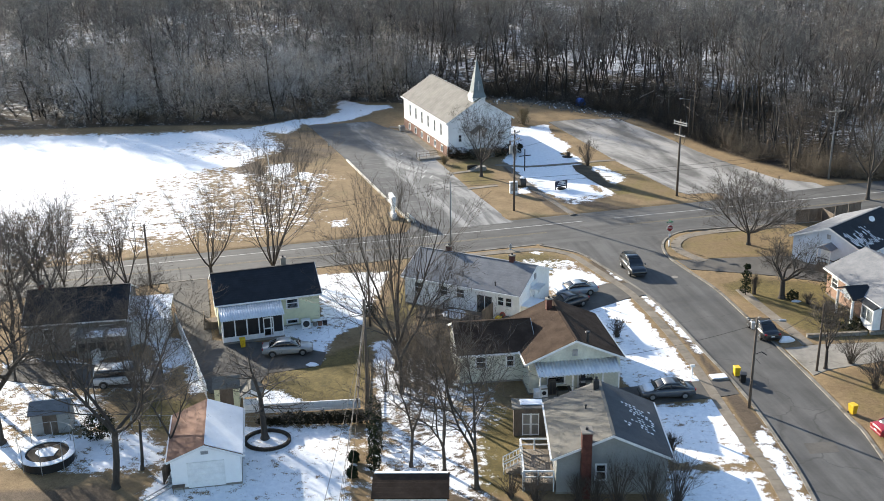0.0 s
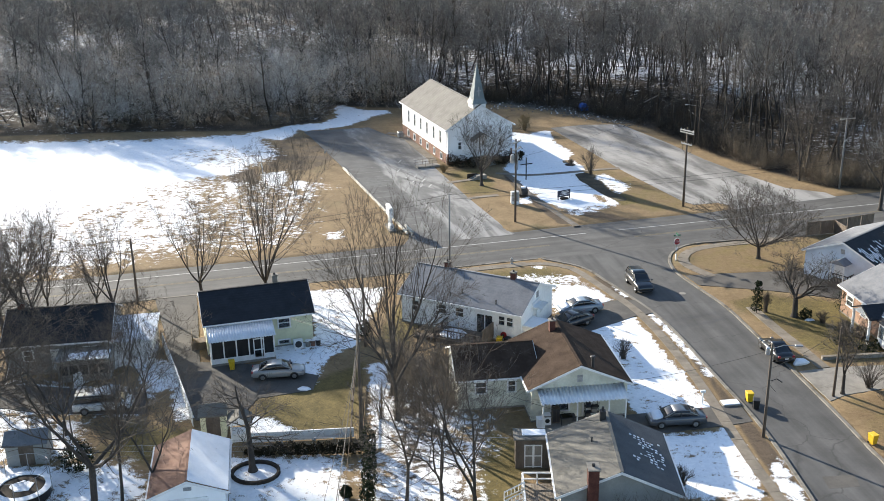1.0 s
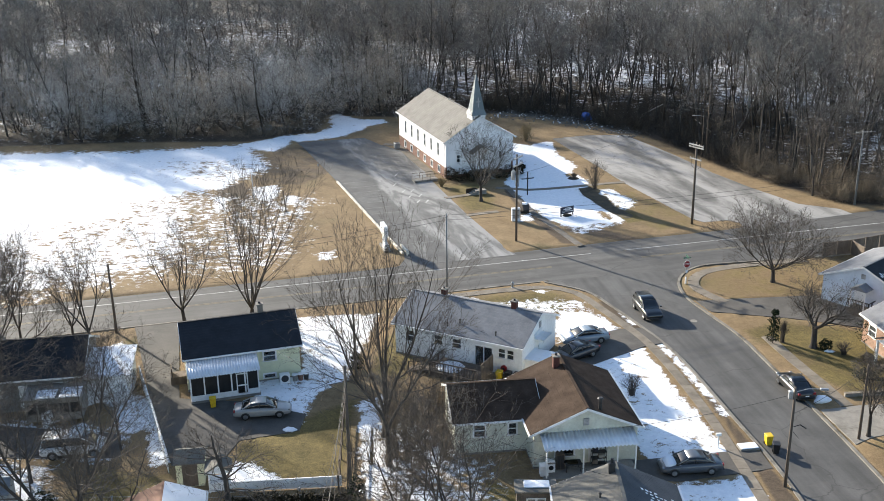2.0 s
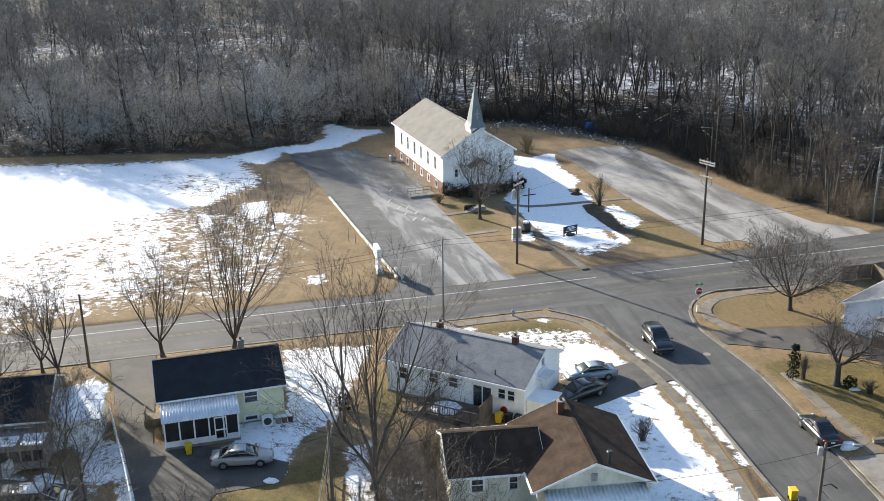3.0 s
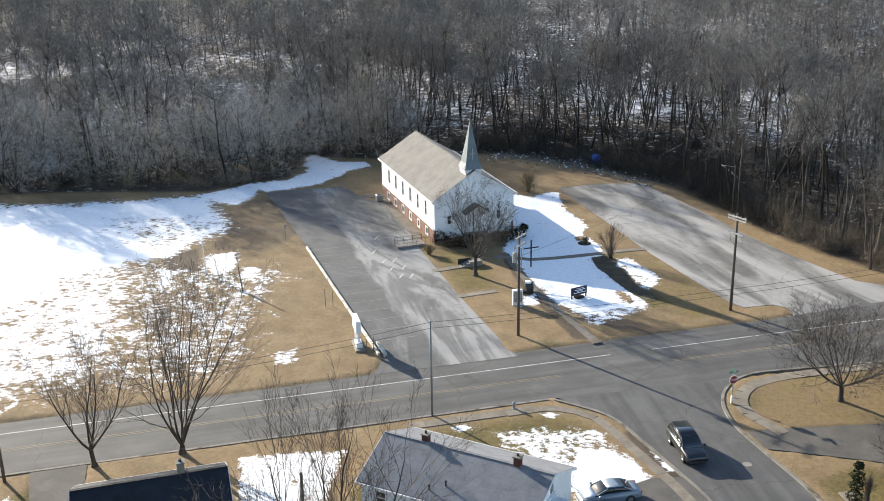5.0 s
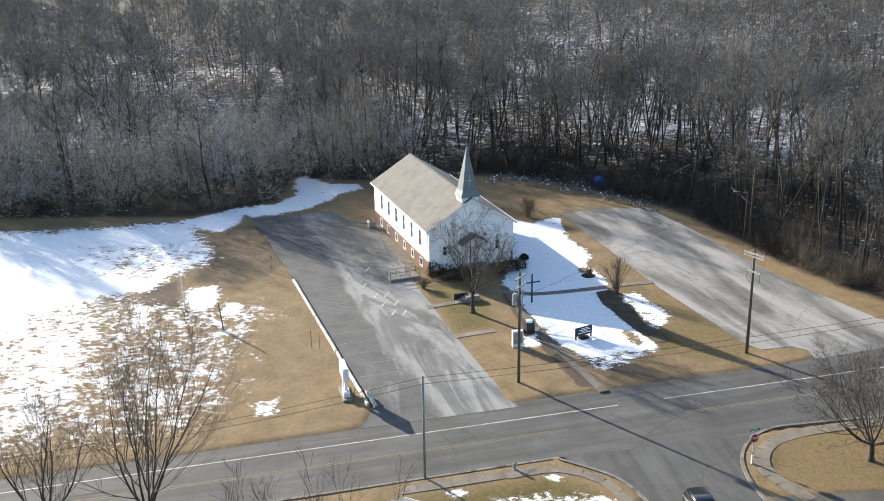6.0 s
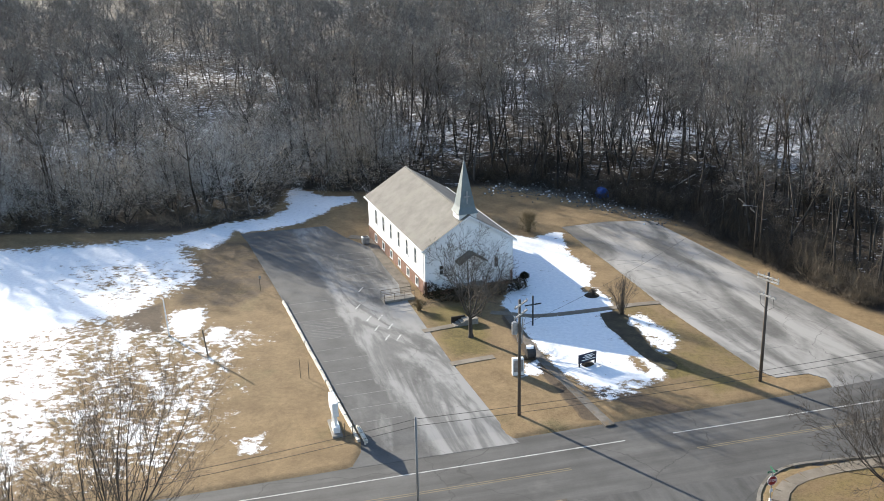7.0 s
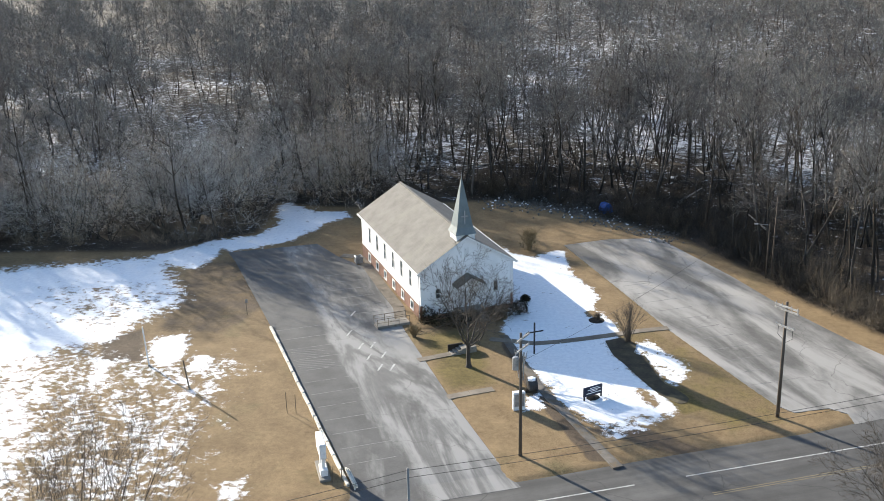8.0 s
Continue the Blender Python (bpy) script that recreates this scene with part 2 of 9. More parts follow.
M["rim"] = mat("wheel_rim", (0.3, 0.31, 0.32), (0.45, 0.46, 0.47), scale=4, fine=25, rough=0.35, metal=0.7, bump=0.02)
M["spire"] = mat("grey_green_spire", (0.17, 0.215, 0.23), (0.25, 0.3, 0.315), scale=1.0, fine=9, rough=0.6, rows=2.4, rows_bump=0.3)
M["red_paint"] = mat("red_sign_face", (0.34, 0.02, 0.025), (0.45, 0.03, 0.035), scale=3, fine=20, rough=0.4, bump=0.02)
M["green_paint"] = mat("green_sign_face", (0.02, 0.14, 0.07), (0.03, 0.19, 0.1), scale=3, fine=20, rough=0.4, bump=0.02)
M["bin_yellow"] = mat("yellow_plastic", (0.6, 0.38, 0.015), (0.75, 0.5, 0.03), scale=3, fine=20, rough=0.45, bump=0.05)
M["bin_black"] = mat("black_plastic", (0.012, 0.012, 0.013), (0.03, 0.03, 0.032), scale=3, fine=20, rough=0.5, bump=0.05)
M["blue_tarp"] = mat("blue_tarp", (0.012, 0.08, 0.36), (0.025, 0.14, 0.55), scale=1.5, fine=8, rough=0.85, bump=0.6)
M["mulch"] = mat("wet_mulch", (0.028, 0.022, 0.016), (0.07, 0.054, 0.038), scale=2, fine=10, rough=0.95, bump=0.8)
M["letter"] = mat("sign_lettering", (0.72, 0.72, 0.72), (0.82, 0.82, 0.82), scale=3, fine=20, rough=0.5, bump=0.0)
M["navy"] = mat("navy_sign_board", (0.014, 0.02, 0.045), (0.025, 0.035, 0.07), scale=2, fine=14, rough=0.45, bump=0.05)


# ---- geometry helpers ----
def thing(name, x, y, z=0.0, rz=0.0, label="", category="", group="", kind=""):
    ob = new(name)
    ob.matrix_basis = pose(x, y, z, 0, 0, rz)
    ob.empty_display_size = 0.3
    return tagged(ob, label, category, group, kind)


def link(name, bm, material, parent=None, label="", smooth=False):
    me = bpy.data.meshes.new(name)
    bm.normal_update()
    bm.to_mesh(me)
    bm.free()
    me.materials.append(material)
    if smooth:
        me.shade_smooth()
    ob = new(name, me)
    ob.parent = parent
    if label:
        ob["label"] = label
    return ob


def part(name, bm, material, parent, label="", smooth=False):
    return link(name, bm, material, parent, label, smooth)


def structure(name, bm, material, label, category, parent=None):
    return tagged(link(name, bm, material, parent), label, category, "", "structure")


def box(bm, x0, x1, y0, y1, z0, z1, m=None):
    vs = [bm.verts.new((x, y, z)) for z in (z0, z1) for y in (y0, y1) for x in (x0, x1)]
    for f in ((0, 2, 3, 1), (4, 5, 7, 6), (0, 1, 5, 4), (2, 6, 7, 3), (0, 4, 6, 2), (1, 3, 7, 5)):
        bm.faces.new([vs[i] for i in f])
    if m is not None:
        for v in vs:
            v.co = m @ v.co
    return vs


def boxes(*rows, m=None, bevel=0.0):
    bm = bmesh.new()
    for r in rows:
        box(bm, *r, m=m)
    if bevel:
        bmesh.ops.bevel(bm, geom=list(bm.edges), offset=bevel, segments=1, affect="EDGES")
    return bm


def tube(bm, a, b, r0, r1=None, n=8, cap=True):
    a, b = Vector(a), Vector(b)
    r1 = r0 if r1 is None else r1
    d = (b - a).normalized()
    u = d.orthogonal().normalized()
    w = d.cross(u)
    rings = []
    for p, r in ((a, r0), (b, r1)):
        rings.append([bm.verts.new(p + (u * math.cos(k * 2 * math.pi / n) + w * math.sin(k * 2 * math.pi / n)) * r) for k in range(n)])
    for k in range(n):
        bm.faces.new((rings[0][k], rings[0][(k + 1) % n], rings[1][(k + 1) % n], rings[1][k]))
    if cap:
        bm.faces.new(rings[0][::-1])
        bm.faces.new(rings[1])
    return bm


def tubes(*rows, n=8):
    bm = bmesh.new()
    for r in rows:
        tube(bm, *r, n=n)
    return bm


def prism(bm, outline, axis, lo, hi, m=None):
    """Extrudes a closed outline (pairs) from lo to hi along the axis x, y or z."""
    def at(p, h):
        return {"x": (h, p[0], p[1]), "y": (p[0], h, p[1]), "z": (p[0], p[1], h)}[axis]
    a = [bm.verts.new(at(p, lo)) for p in outline]
    b = [bm.verts.new(at(p, hi)) for p in outline]
    n = len(outline)
    faces = [bm.faces.new(a), bm.faces.new(b)]
    for k in range(n):
        faces.append(bm.faces.new((a[k], a[(k + 1) % n], b[(k + 1) % n], b[k])))
    bmesh.ops.recalc_face_normals(bm, faces=faces)
    if m is not None:
        for v in a + b:
            v.co = m @ v.co
    return bm


def spline(points, step=0.6):
    """A smooth line through a few plan points."""
    p = [np.array(q, float) for q in points]
    p = [2 * p[0] - p[1], *p, 2 * p[-1] - p[-2]]
    out = []
    for a, b, c, d in zip(p, p[1:], p[2:], p[3:]):
        n = max(2, int(np.linalg.norm(c - b) / step))
        for k in range(n):
            t = k / n
            out.append(tuple(0.5 * (2 * b + (c - a) * t + (2 * a - 5 * b + 4 * c - d) * t * t + (3 * b - a - 3 * c + d) * t ** 3)))
    out.append(tuple(p[-2]))
    return out


def sheet(outline, z0, z1):
    """A plate with the plan outline between two heights."""
    bm = bmesh.new()
    prism(bm, outline, "z", z0, z1)
    bmesh.ops.triangulate(bm, faces=[f for f in bm.faces if len(f.verts) > 4])
    return bm


def ribbon(line, o0, o1, z0, z1, closed_ends=True):
    """A band along a plan line, between two offsets to its left."""
    pts = np.array(line, float)
    tang = np.gradient(pts, axis=0)
    tang /= np.linalg.norm(tang, axis=1)[:, None]
    nor = np.stack([-tang[:, 1], tang[:, 0]], 1)
    bm = bmesh.new()
    prev = None
    for p, n in zip(pts, nor):
        a, b = p + n * o0, p + n * o1
        ring = [bm.verts.new((a[0], a[1], z0)), bm.verts.new((a[0], a[1], z1)), bm.verts.new((b[0], b[1], z1)), bm.verts.new((b[0], b[1], z0))]
        if prev:
            for k in range(4):
                bm.faces.new((prev[k], prev[(k + 1) % 4], ring[(k + 1) % 4], ring[k]))
        else:
            bm.faces.new(ring)
        prev = ring
    bm.faces.new(prev[::-1])
    bmesh.ops.recalc_face_normals(bm, faces=list(bm.faces))
    return bm


def arrays_mesh(name, verts, faces):
    """A triangle mesh from arrays."""
    me = bpy.data.meshes.new(name)
    me.vertices.add(len(verts))
    me.vertices.foreach_set("co", np.asarray(verts, np.float32).ravel())
    me.loops.add(faces.size)
    me.loops.foreach_set("vertex_index", np.asarray(faces, np.int32).ravel())
    me.polygons.add(len(faces))
    me.polygons.foreach_set("loop_start", np.arange(0, faces.size, faces.shape[1], dtype=np.int32))
    me.update(calc_edges=True)
    return me


def lofted(rows, n=14):
    """A closed body from cross-sections: x, half width, bottom, top, shoulder rounding."""
    bm = bmesh.new()
    rings = []
    for x, hw, zb, zt, rd in rows:
        ring = []
        for k in range(n):
            a = 2 * math.pi * (k + 0.5) / n
            c, s = math.cos(a), math.sin(a)
            p = rd
            y = hw * math.copysign(abs(c) ** p, c)
            z = (zb + zt) / 2 + (zt - zb) / 2 * math.copysign(abs(s) ** p, s)
            ring.append(bm.verts.new((x, y, z)))
        rings.append(ring)
    for a, b in zip(rings, rings[1:]):
        for k in range(n):
            bm.faces.new((a[k], a[(k + 1) % n], b[(k + 1) % n], b[k]))
    bm.faces.new(rings[0])
    bm.faces.new(rings[-1][::-1])
    bmesh.ops.recalc_face_normals(bm, faces=list(bm.faces))
    return bm


# ---- trees ----
def seg_arrays(segs, n):
    """Open tapered tubes with n sides, as triangles, for rows of start, end and two radii."""
    s = np.asarray(segs, float).reshape(-1, 8)
    if not len(s):
        return np.zeros((0, 3)), np.zeros((0, 3), int)
    a, b, r0, r1 = s[:, :3], s[:, 3:6], s[:, 6], s[:, 7]
    d = b - a
    d /= np.linalg.norm(d, axis=1)[:, None] + 1e-9
    ref = np.where(np.abs(d[:, 2:3]) > 0.9, [[1.0, 0, 0]], [[0, 0, 1.0]])
    u = np.cross(d, ref)
    u /= np.linalg.norm(u, axis=1)[:, None] + 1e-9
    w = np.cross(d, u)
    ang = np.arange(n) * 2 * np.pi / n
    ring = u[:, None] * np.cos(ang)[None, :, None] + w[:, None] * np.sin(ang)[None, :, None]
    v = np.concatenate([a[:, None] + ring * r0[:, None, None], b[:, None] + ring * r1[:, None, None]], 1)
    k = np.arange(n)
    f = np.concatenate([np.stack([k, (k + 1) % n, (k + 1) % n + n], 1), np.stack([k, (k + 1) % n + n, k + n], 1)])
    faces = (np.arange(len(s)) * 2 * n)[:, None, None] + f[None]
    return v.reshape(-1, 3), faces.reshape(-1, 3)


def blade_arrays(twigs, rng):
    """Slender three-cornered twigs, for rows of start, end and width."""
    s = np.asarray(twigs, float).reshape(-1, 7)
    d = s[:, 3:6] - s[:, :3]
    side = np.cross(d, rng.normal(size=d.shape))
    side /= np.linalg.norm(side, axis=1)[:, None] + 1e-9
    v = np.stack([s[:, :3] - side * s[:, 6:7] / 2, s[:, :3] + side * s[:, 6:7] / 2, s[:, 3:6]], 1)
    return v.reshape(-1, 3), np.arange(len(s) * 3).reshape(-1, 3)


def join(*pairs):
    vs, fs, n = [], [], 0
    for v, f in pairs:
        vs.append(v)
        fs.append(f + n)
        n += len(v)
    return np.concatenate(vs), np.concatenate(fs)


def grow(rng, height, radius, stems=1, fork=0.25, spread=40.0, limbs=14, subs=5, twigs=5, reach=0.4, twig_len=0.9, twig_w=0.02, droop=0.0, stub=False, fine=True, limb_n=5, side=0, wild=0.5, up=0.2):
    """A bare tree: trunk and limb segments, and twigs. fork: height of the first limbs; spread: their angle from the vertical; reach: their length, both as parts of the height."""
    trunk, limb, twig = [], [], []

    def path(p, d, length, r0, r1, n, bend, out, up=0.0):
        pts = [p]
        for k in range(n):
            d = d + rng.normal(size=3) * bend + np.array([0, 0, up])
            d = d / np.linalg.norm(d)
            q = p + d * length / n
            a, b = r0 + (r1 - r0) * k / n, r0 + (r1 - r0) * (k + 1) / n
            out.append((*p, *q, a, b))
            p = q
            pts.append(p)
        return pts, d

    mains = []
    if stems == 1:
        pts, _ = path(np.zeros(3), np.array([0, 0, 1.0]), height * 0.92, radius, radius * 0.18, 9, 0.05, trunk)
        mains.append((pts, height, radius))
    else:
        foot, d = path(np.zeros(3), np.array([0, 0, 1.0]), height * fork * 0.6, radius, radius * 0.85, 2, 0.03, trunk)
        for s in range(stems):
            a = 2 * np.pi * (s + rng.uniform(-0.3, 0.3)) / stems
            tilt = np.radians(spread * rng.uniform(0.25, 0.9))
            d = np.array([np.cos(a) * np.sin(tilt), np.sin(a) * np.sin(tilt), np.cos(tilt)])
            pts, _ = path(foot[-1], d, height * rng.uniform(0.68, 0.92), radius * 0.46, radius * 0.05, 8, 0.06, trunk, up=0.06)
            mains.append((pts, height, radius * 0.5))
    for pts, _, rad in mains:
        pts = np.array(pts)
        count = max(3, limbs // len(mains))
        for k in range(count):
            f = fork + (0.97 - fork) * ((k + rng.uniform(0, 0.8)) / count) if stems == 1 else rng.uniform(0.15, 0.97)
            x = f * (len(pts) - 1)
            i = min(int(x), len(pts) - 2)
            p = pts[i] + (pts[i + 1] - pts[i]) * (x - i)
            a = rng.uniform(0, 2 * np.pi)
            if stems == 1:
                tilt = np.radians(spread * rng.uniform(0.75, 1.3))
                d = np.array([np.cos(a) * np.sin(tilt), np.sin(a) * np.sin(tilt), np.cos(tilt)])
            else:
                along = (pts[i + 1] - pts[i]) / np.linalg.norm(pts[i + 1] - pts[i])
                d = along + np.array([np.cos(a), np.sin(a), 0.0]) * rng.uniform(0.35, 0.85) + np.array([0, 0, 0.1])
                d /= np.linalg.norm(d)
            length = height * reach * (1.05 - 0.6 * f) * rng.uniform(0.7, 1.2) * (0.85 if stems > 1 else 1)
            r = rad * (0.4 - 0.26 * f)
            lp, ld = path(p, d, length, r, r * (0.8 if stub else 0.15), limb_n, 0.1, limb, up=0.05 - droop)
            lp = np.array(lp)
            for j in range(subs):
                g = rng.uniform(0.3, 1.0) if not stub else 1.0
                y = g * (len(lp) - 1)
                m = min(int(y), len(lp) - 2)
                q = lp[m] + (lp[m + 1] - lp[m]) * (y - m)
                e = ld + rng.normal(size=3) * 0.55 + np.array([0, 0, 0.25])
                e /= np.linalg.norm(e)
                sl = length * rng.uniform(0.3, 0.65)
                sp, sd = path(q, e, sl, r * 0.35, r * 0.06 + 0.004, 3, 0.12, limb if fine else [], up=0.04 - droop)
                if not fine:
                    twig.append((*sp[0], *sp[-1], r * 0.7))
                sp = np.array(sp)
                for _ in range(twigs):
                    h = rng.uniform(0.2, 1.0) * 3
                    o = min(int(h), 2)
                    q2 = sp[o] + (sp[o + 1] - sp[o]) * (h - o)
                    e2 = sd + rng.normal(size=3) * wild + np.array([0, 0, up - 2 * droop])
                    e2 /= np.linalg.norm(e2)
                    tl = twig_len * rng.uniform(0.5, 1.3)
                    twig.append((*q2, *(q2 + e2 * tl), twig_w))
                    for _ in range(side):
                        q3 = q2 + e2 * tl * rng.uniform(0.25, 0.8)
                        e3 = e2 + rng.normal(size=3) * 0.45 + np.array([0, 0, 0.1])
                        twig.append((*q3, *(q3 + e3 * tl * rng.uniform(0.3, 0.6)), twig_w * 0.75))
    return trunk, limb, twig


def ramify(rng, p, d, length, r, level, counts, tubes_out, blades, crook, rise, w, solid=2, segs=(8, 5, 4, 2, 1), wide=(28, 66)):
    """One branch with its side branches, level by level; levels past solid are slender blades."""
    n = segs[level]
    pts = [p]
    dirs = []
    for k in range(n):
        d = d + rng.normal(size=3) * crook + np.array([0, 0, rise])
        d = d / np.linalg.norm(d)
        q = p + d * length / n
        a, b = max(r * (1 - 0.82 * k / n), w / 2), max(r * (1 - 0.82 * (k + 1) / n), w / 2 * 0.6)
        if level <= solid:
            tubes_out.append((*p, *q, a, b))
        else:
            blades.append((*p, *q, 2 * a))
        p = q
        pts.append(p)
        dirs.append(d)
    if level >= len(counts):
        return
    for j in range(counts[level]):
        f = (j + rng.uniform(0.1, 1.0)) / counts[level] * 0.8 + 0.2
        x = min(f * n, n - 1e-6)
        i = int(x)
        q = pts[i] + (pts[i + 1] - pts[i]) * (x - i)
        side = np.cross(dirs[i], rng.normal(size=3))
        side /= np.linalg.norm(side) + 1e-9
        angle = np.radians(rng.uniform(*wide))
        e = dirs[i] * np.cos(angle) + side * np.sin(angle)
        ramify(rng, q, e, length * rng.uniform(0.38, 0.66) * (1.2 - 0.55 * f), max(r * (1 - 0.82 * f) * 0.62, w / 2), level + 1, counts, tubes_out, blades, crook, rise, w, solid, segs, wide)


def yard_tree(x, y, height, radius, seed, label, scale_xy=1.0, rz=0.0, group="", name="bare_tree", stems=3, fork=0.3, spread=40.0, limbs=30, subs=6, twigs=10, reach=0.4, twig_len=1.0, twig_w=0.02, stub=False, crook=0.17, upright=False, bark="bark", twigs_of="twig"):
    rng = np.random.default_rng(seed)
    trunk, limb, twig = [], [], []
    twig_w *= 1.35
    if stub:
        trunk, limb, twig = grow(rng, height, radius, stems=stems, fork=fork, spread=spread, limbs=limbs, subs=subs, twigs=twigs, reach=reach, twig_len=twig_len, twig_w=twig_w, stub=True)
    elif stems == 1:
        tall = []
        ramify(rng, np.zeros(3), np.array([0, 0, 1.0]), height * 0.9, radius, 0, (), tall, twig, 0.06, 0.03, twig_w)
        trunk += tall
        for k in range(limbs):
            f = fork + (0.97 - fork) * (k + rng.uniform(0, 0.8)) / limbs
            seg = tall[min(int(f * len(tall)), len(tall) - 1)]
            a, tilt = rng.uniform(0, 2 * np.pi), np.radians(spread * rng.uniform(0.75, 1.25))
            d = np.array([np.cos(a) * np.sin(tilt), np.sin(a) * np.sin(tilt), np.cos(tilt)])
            ramify(rng, np.array(seg[:3]), d, height * reach * (1.1 - 0.65 * f) * rng.uniform(0.7, 1.2), radius * (0.5 - 0.36 * f), 1, (0, 6, 5, 4), limb, twig, crook, 0.05, twig_w)
    else:
        ramify(rng, np.zeros(3), np.array([0, 0, 1.0]), height * fork * 0.75, radius * 1.02, 3, (), [], trunk_rows := [], 0.04, 0.0, twig_w)
        foot = np.array(trunk_rows[-1][3:6])
        trunk += [(0, 0, 0, *trunk_rows[0][3:6], radius, radius * 0.92), (*trunk_rows[0][3:6], *foot, radius * 0.92, radius * 0.85)]
        for k in range(stems):
            a = 2 * np.pi * (k + rng.uniform(-0.3, 0.3)) / stems
            tilt = np.radians(spread * rng.uniform(0.35, 1.0))
            d = np.array([np.cos(a) * np.sin(tilt), np.sin(a) * np.sin(tilt), np.cos(tilt)])
            own = []
            ramify(rng, foot, d, height * (1 - fork * 0.7) * rng.uniform(0.8, 1.05), radius * (0.95 / stems ** 0.4), 0, (max(5, limbs // stems), 6, 5, 3), own, twig, crook * (0.5 if upright else 0.75), 0.1 if upright else 0.06, twig_w * (0.6 if upright else 0.9), wide=(14, 40) if upright else (26, 60))
            trunk += own[:8]
            limb += own[8:]
    ob = thing(name, x, y, 0, rz, label, "tree", group)
    ob.scale = (scale_xy, scale_xy, 1)
    v, f = join(seg_arrays(trunk, 7), seg_arrays([(0, 0, -0.2, 0, 0, 0.35, radius * 1.7, radius * 1.02)], 8))
    for nm, (vv, ff), m in (("trunk", (v, f), M[bark]), ("crown", join(seg_arrays(limb, 3), blade_arrays(twig, rng)), M[twigs_of])):
        me = arrays_mesh(nm, vv, ff)
        me.materials.append(m)
        new(nm, me).parent = ob
    return ob


def leafy(count, spread, size, rng, lift=0.0):
    """Small leaf blades filling an uneven ellipsoid shell."""
    d = rng.normal(size=(count, 3))
    d /= np.linalg.norm(d, axis=1)[:, None]
    lump = 1 + 0.16 * np.sin(d[:, 0] * 5 + d[:, 2] * 3) + 0.12 * np.sin(d[:, 1] * 7 + 1)
    p = d * np.array(spread) * (rng.uniform(0.72, 1.0, (count, 1))) * lump[:, None]
    p[:, 2] += spread[2] + lift
    p[:, 2] = np.maximum(p[:, 2], 0.03)
    n = d + rng.normal(size=d.shape) * 0.5
    u = np.cross(n, rng.normal(size=d.shape))
    u /= np.linalg.norm(u, axis=1)[:, None]
    w = np.cross(n, u)
    w /= np.linalg.norm(w, axis=1)[:, None]
    s = size * rng.uniform(0.6, 1.4, (count, 1))
    v = np.stack([p - u * s, p + w * s * 0.6, p + u * s, p - w * s * 0.6], 1).reshape(-1, 3)
    f = np.arange(count * 4).reshape(-1, 4)
    return v, np.concatenate([f[:, :3], f[:, [0, 2, 3]]])


def bush(x, y, w, d, h, seed, material, label, group="", name="bush", rz=0.0, count=500, size=0.09, z=0.0):
    rng = np.random.default_rng(seed)
    me = arrays_mesh(name, *leafy(count, (w / 2, d / 2, h / 2), size, rng))
    me.materials.append(material)
    ob = new(name, me)
    ob.matrix_basis = pose(x, y, z, 0, 0, rz)
    stem = [(0, 0, -0.1, *(rng.normal(size=2) * w * 0.2), h * 0.6, 0.03, 0.008) for _ in range(5)]
    ms = arrays_mesh("stems", *seg_arrays(stem, 4))
    ms.materials.append(M["bark"])
    new("stems", ms).parent = ob
    return tagged(ob, label, "bush", group)


def shrub(x, y, w, h, seed, label, group="", count=160, material=None, tw=0.016, name="bare_shrub"):
    """A leafless shrub: many upright curved twigs from one root."""
    rng = np.random.default_rng(seed)
    limb, twig = [], []
    for _ in range(count // 8):
        a, t = rng.uniform(0, 2 * np.pi), rng.uniform(0.1, 0.9)
        tip = np.array([np.cos(a) * w / 2 * t, np.sin(a) * w / 2 * t, h * rng.uniform(0.6, 1.0) * (1.1 - 0.4 * t)])
        root = np.array([rng.normal() * 0.1, rng.normal() * 0.1, -0.05])
        mid = root + (tip - root) * 0.5 + np.array([0, 0, 0.12 * h])
        limb += [(*root, *mid, 0.022, 0.014), (*mid, *tip, 0.014, 0.005)]
        for _ in range(8):
            g = rng.uniform(0.3, 1)
            q = mid + (tip - mid) * g
            e = (tip - root) / np.linalg.norm(tip - root) + rng.normal(size=3) * 0.5
            twig.append((*q, *(q + e * h * 0.25 * rng.uniform(0.4, 1)), tw))
    me = arrays_mesh(name, *join(seg_arrays(limb, 4), blade_arrays(twig, rng)))
    me.materials.append(material or M["twig"])
    ob = new(name, me)
    ob.matrix_basis = pose(x, y, 0)
    return tagged(ob, label, "shrub", group)


# ---- ground, roads and lots ----
ROAD_O = np.array((4.6, 123.3))
ROAD_U = np.array((0.9476, 0.3195))
ROAD_N = np.array((-0.3195, 0.9476))


def on_road(s, o):
    """A plan point s along the main road's centre line and o to its north."""
    return tuple(ROAD_O + ROAD_U * s + ROAD_N * o)


ROAD_Z = -0.1
WEST_KERB = spline([on_road(-2.0, -4.15), (3.6, 118.2), (8.0, 115.5), (10.5, 111.2), (12.8, 106.5), (14.4, 103.0), (16.1, 97.9), (18.4, 88.2), (20.3, 80.0), (21.4, 72.0), (22.0, 64.0), (22.4, 40.0), (22.8, -20.0), (23.0, -90.0)])
EAST_KERB = spline([on_road(31.0, -6.2), (25.8, 125.1), (22.0, 124.0), (19.7, 121.8), (18.5, 118.6), (18.7, 114.6), (20.3, 110.0), (22.4, 104.5), (24.0, 97.6), (26.4, 86.4), (28.2, 76.7), (28.9, 70.5), (29.6, 40.0), (30.0, -20.0), (30.2, -90.0)])
NORTH_EDGE = [on_road(s, o) for s, o in ((-170, 5.2), (-30, 5.1), (-19, 5.3), (-4, 6.1), (16, 6.3), (25, 6.3), (38, 7.7), (60, 7.9), (170, 8.0))]
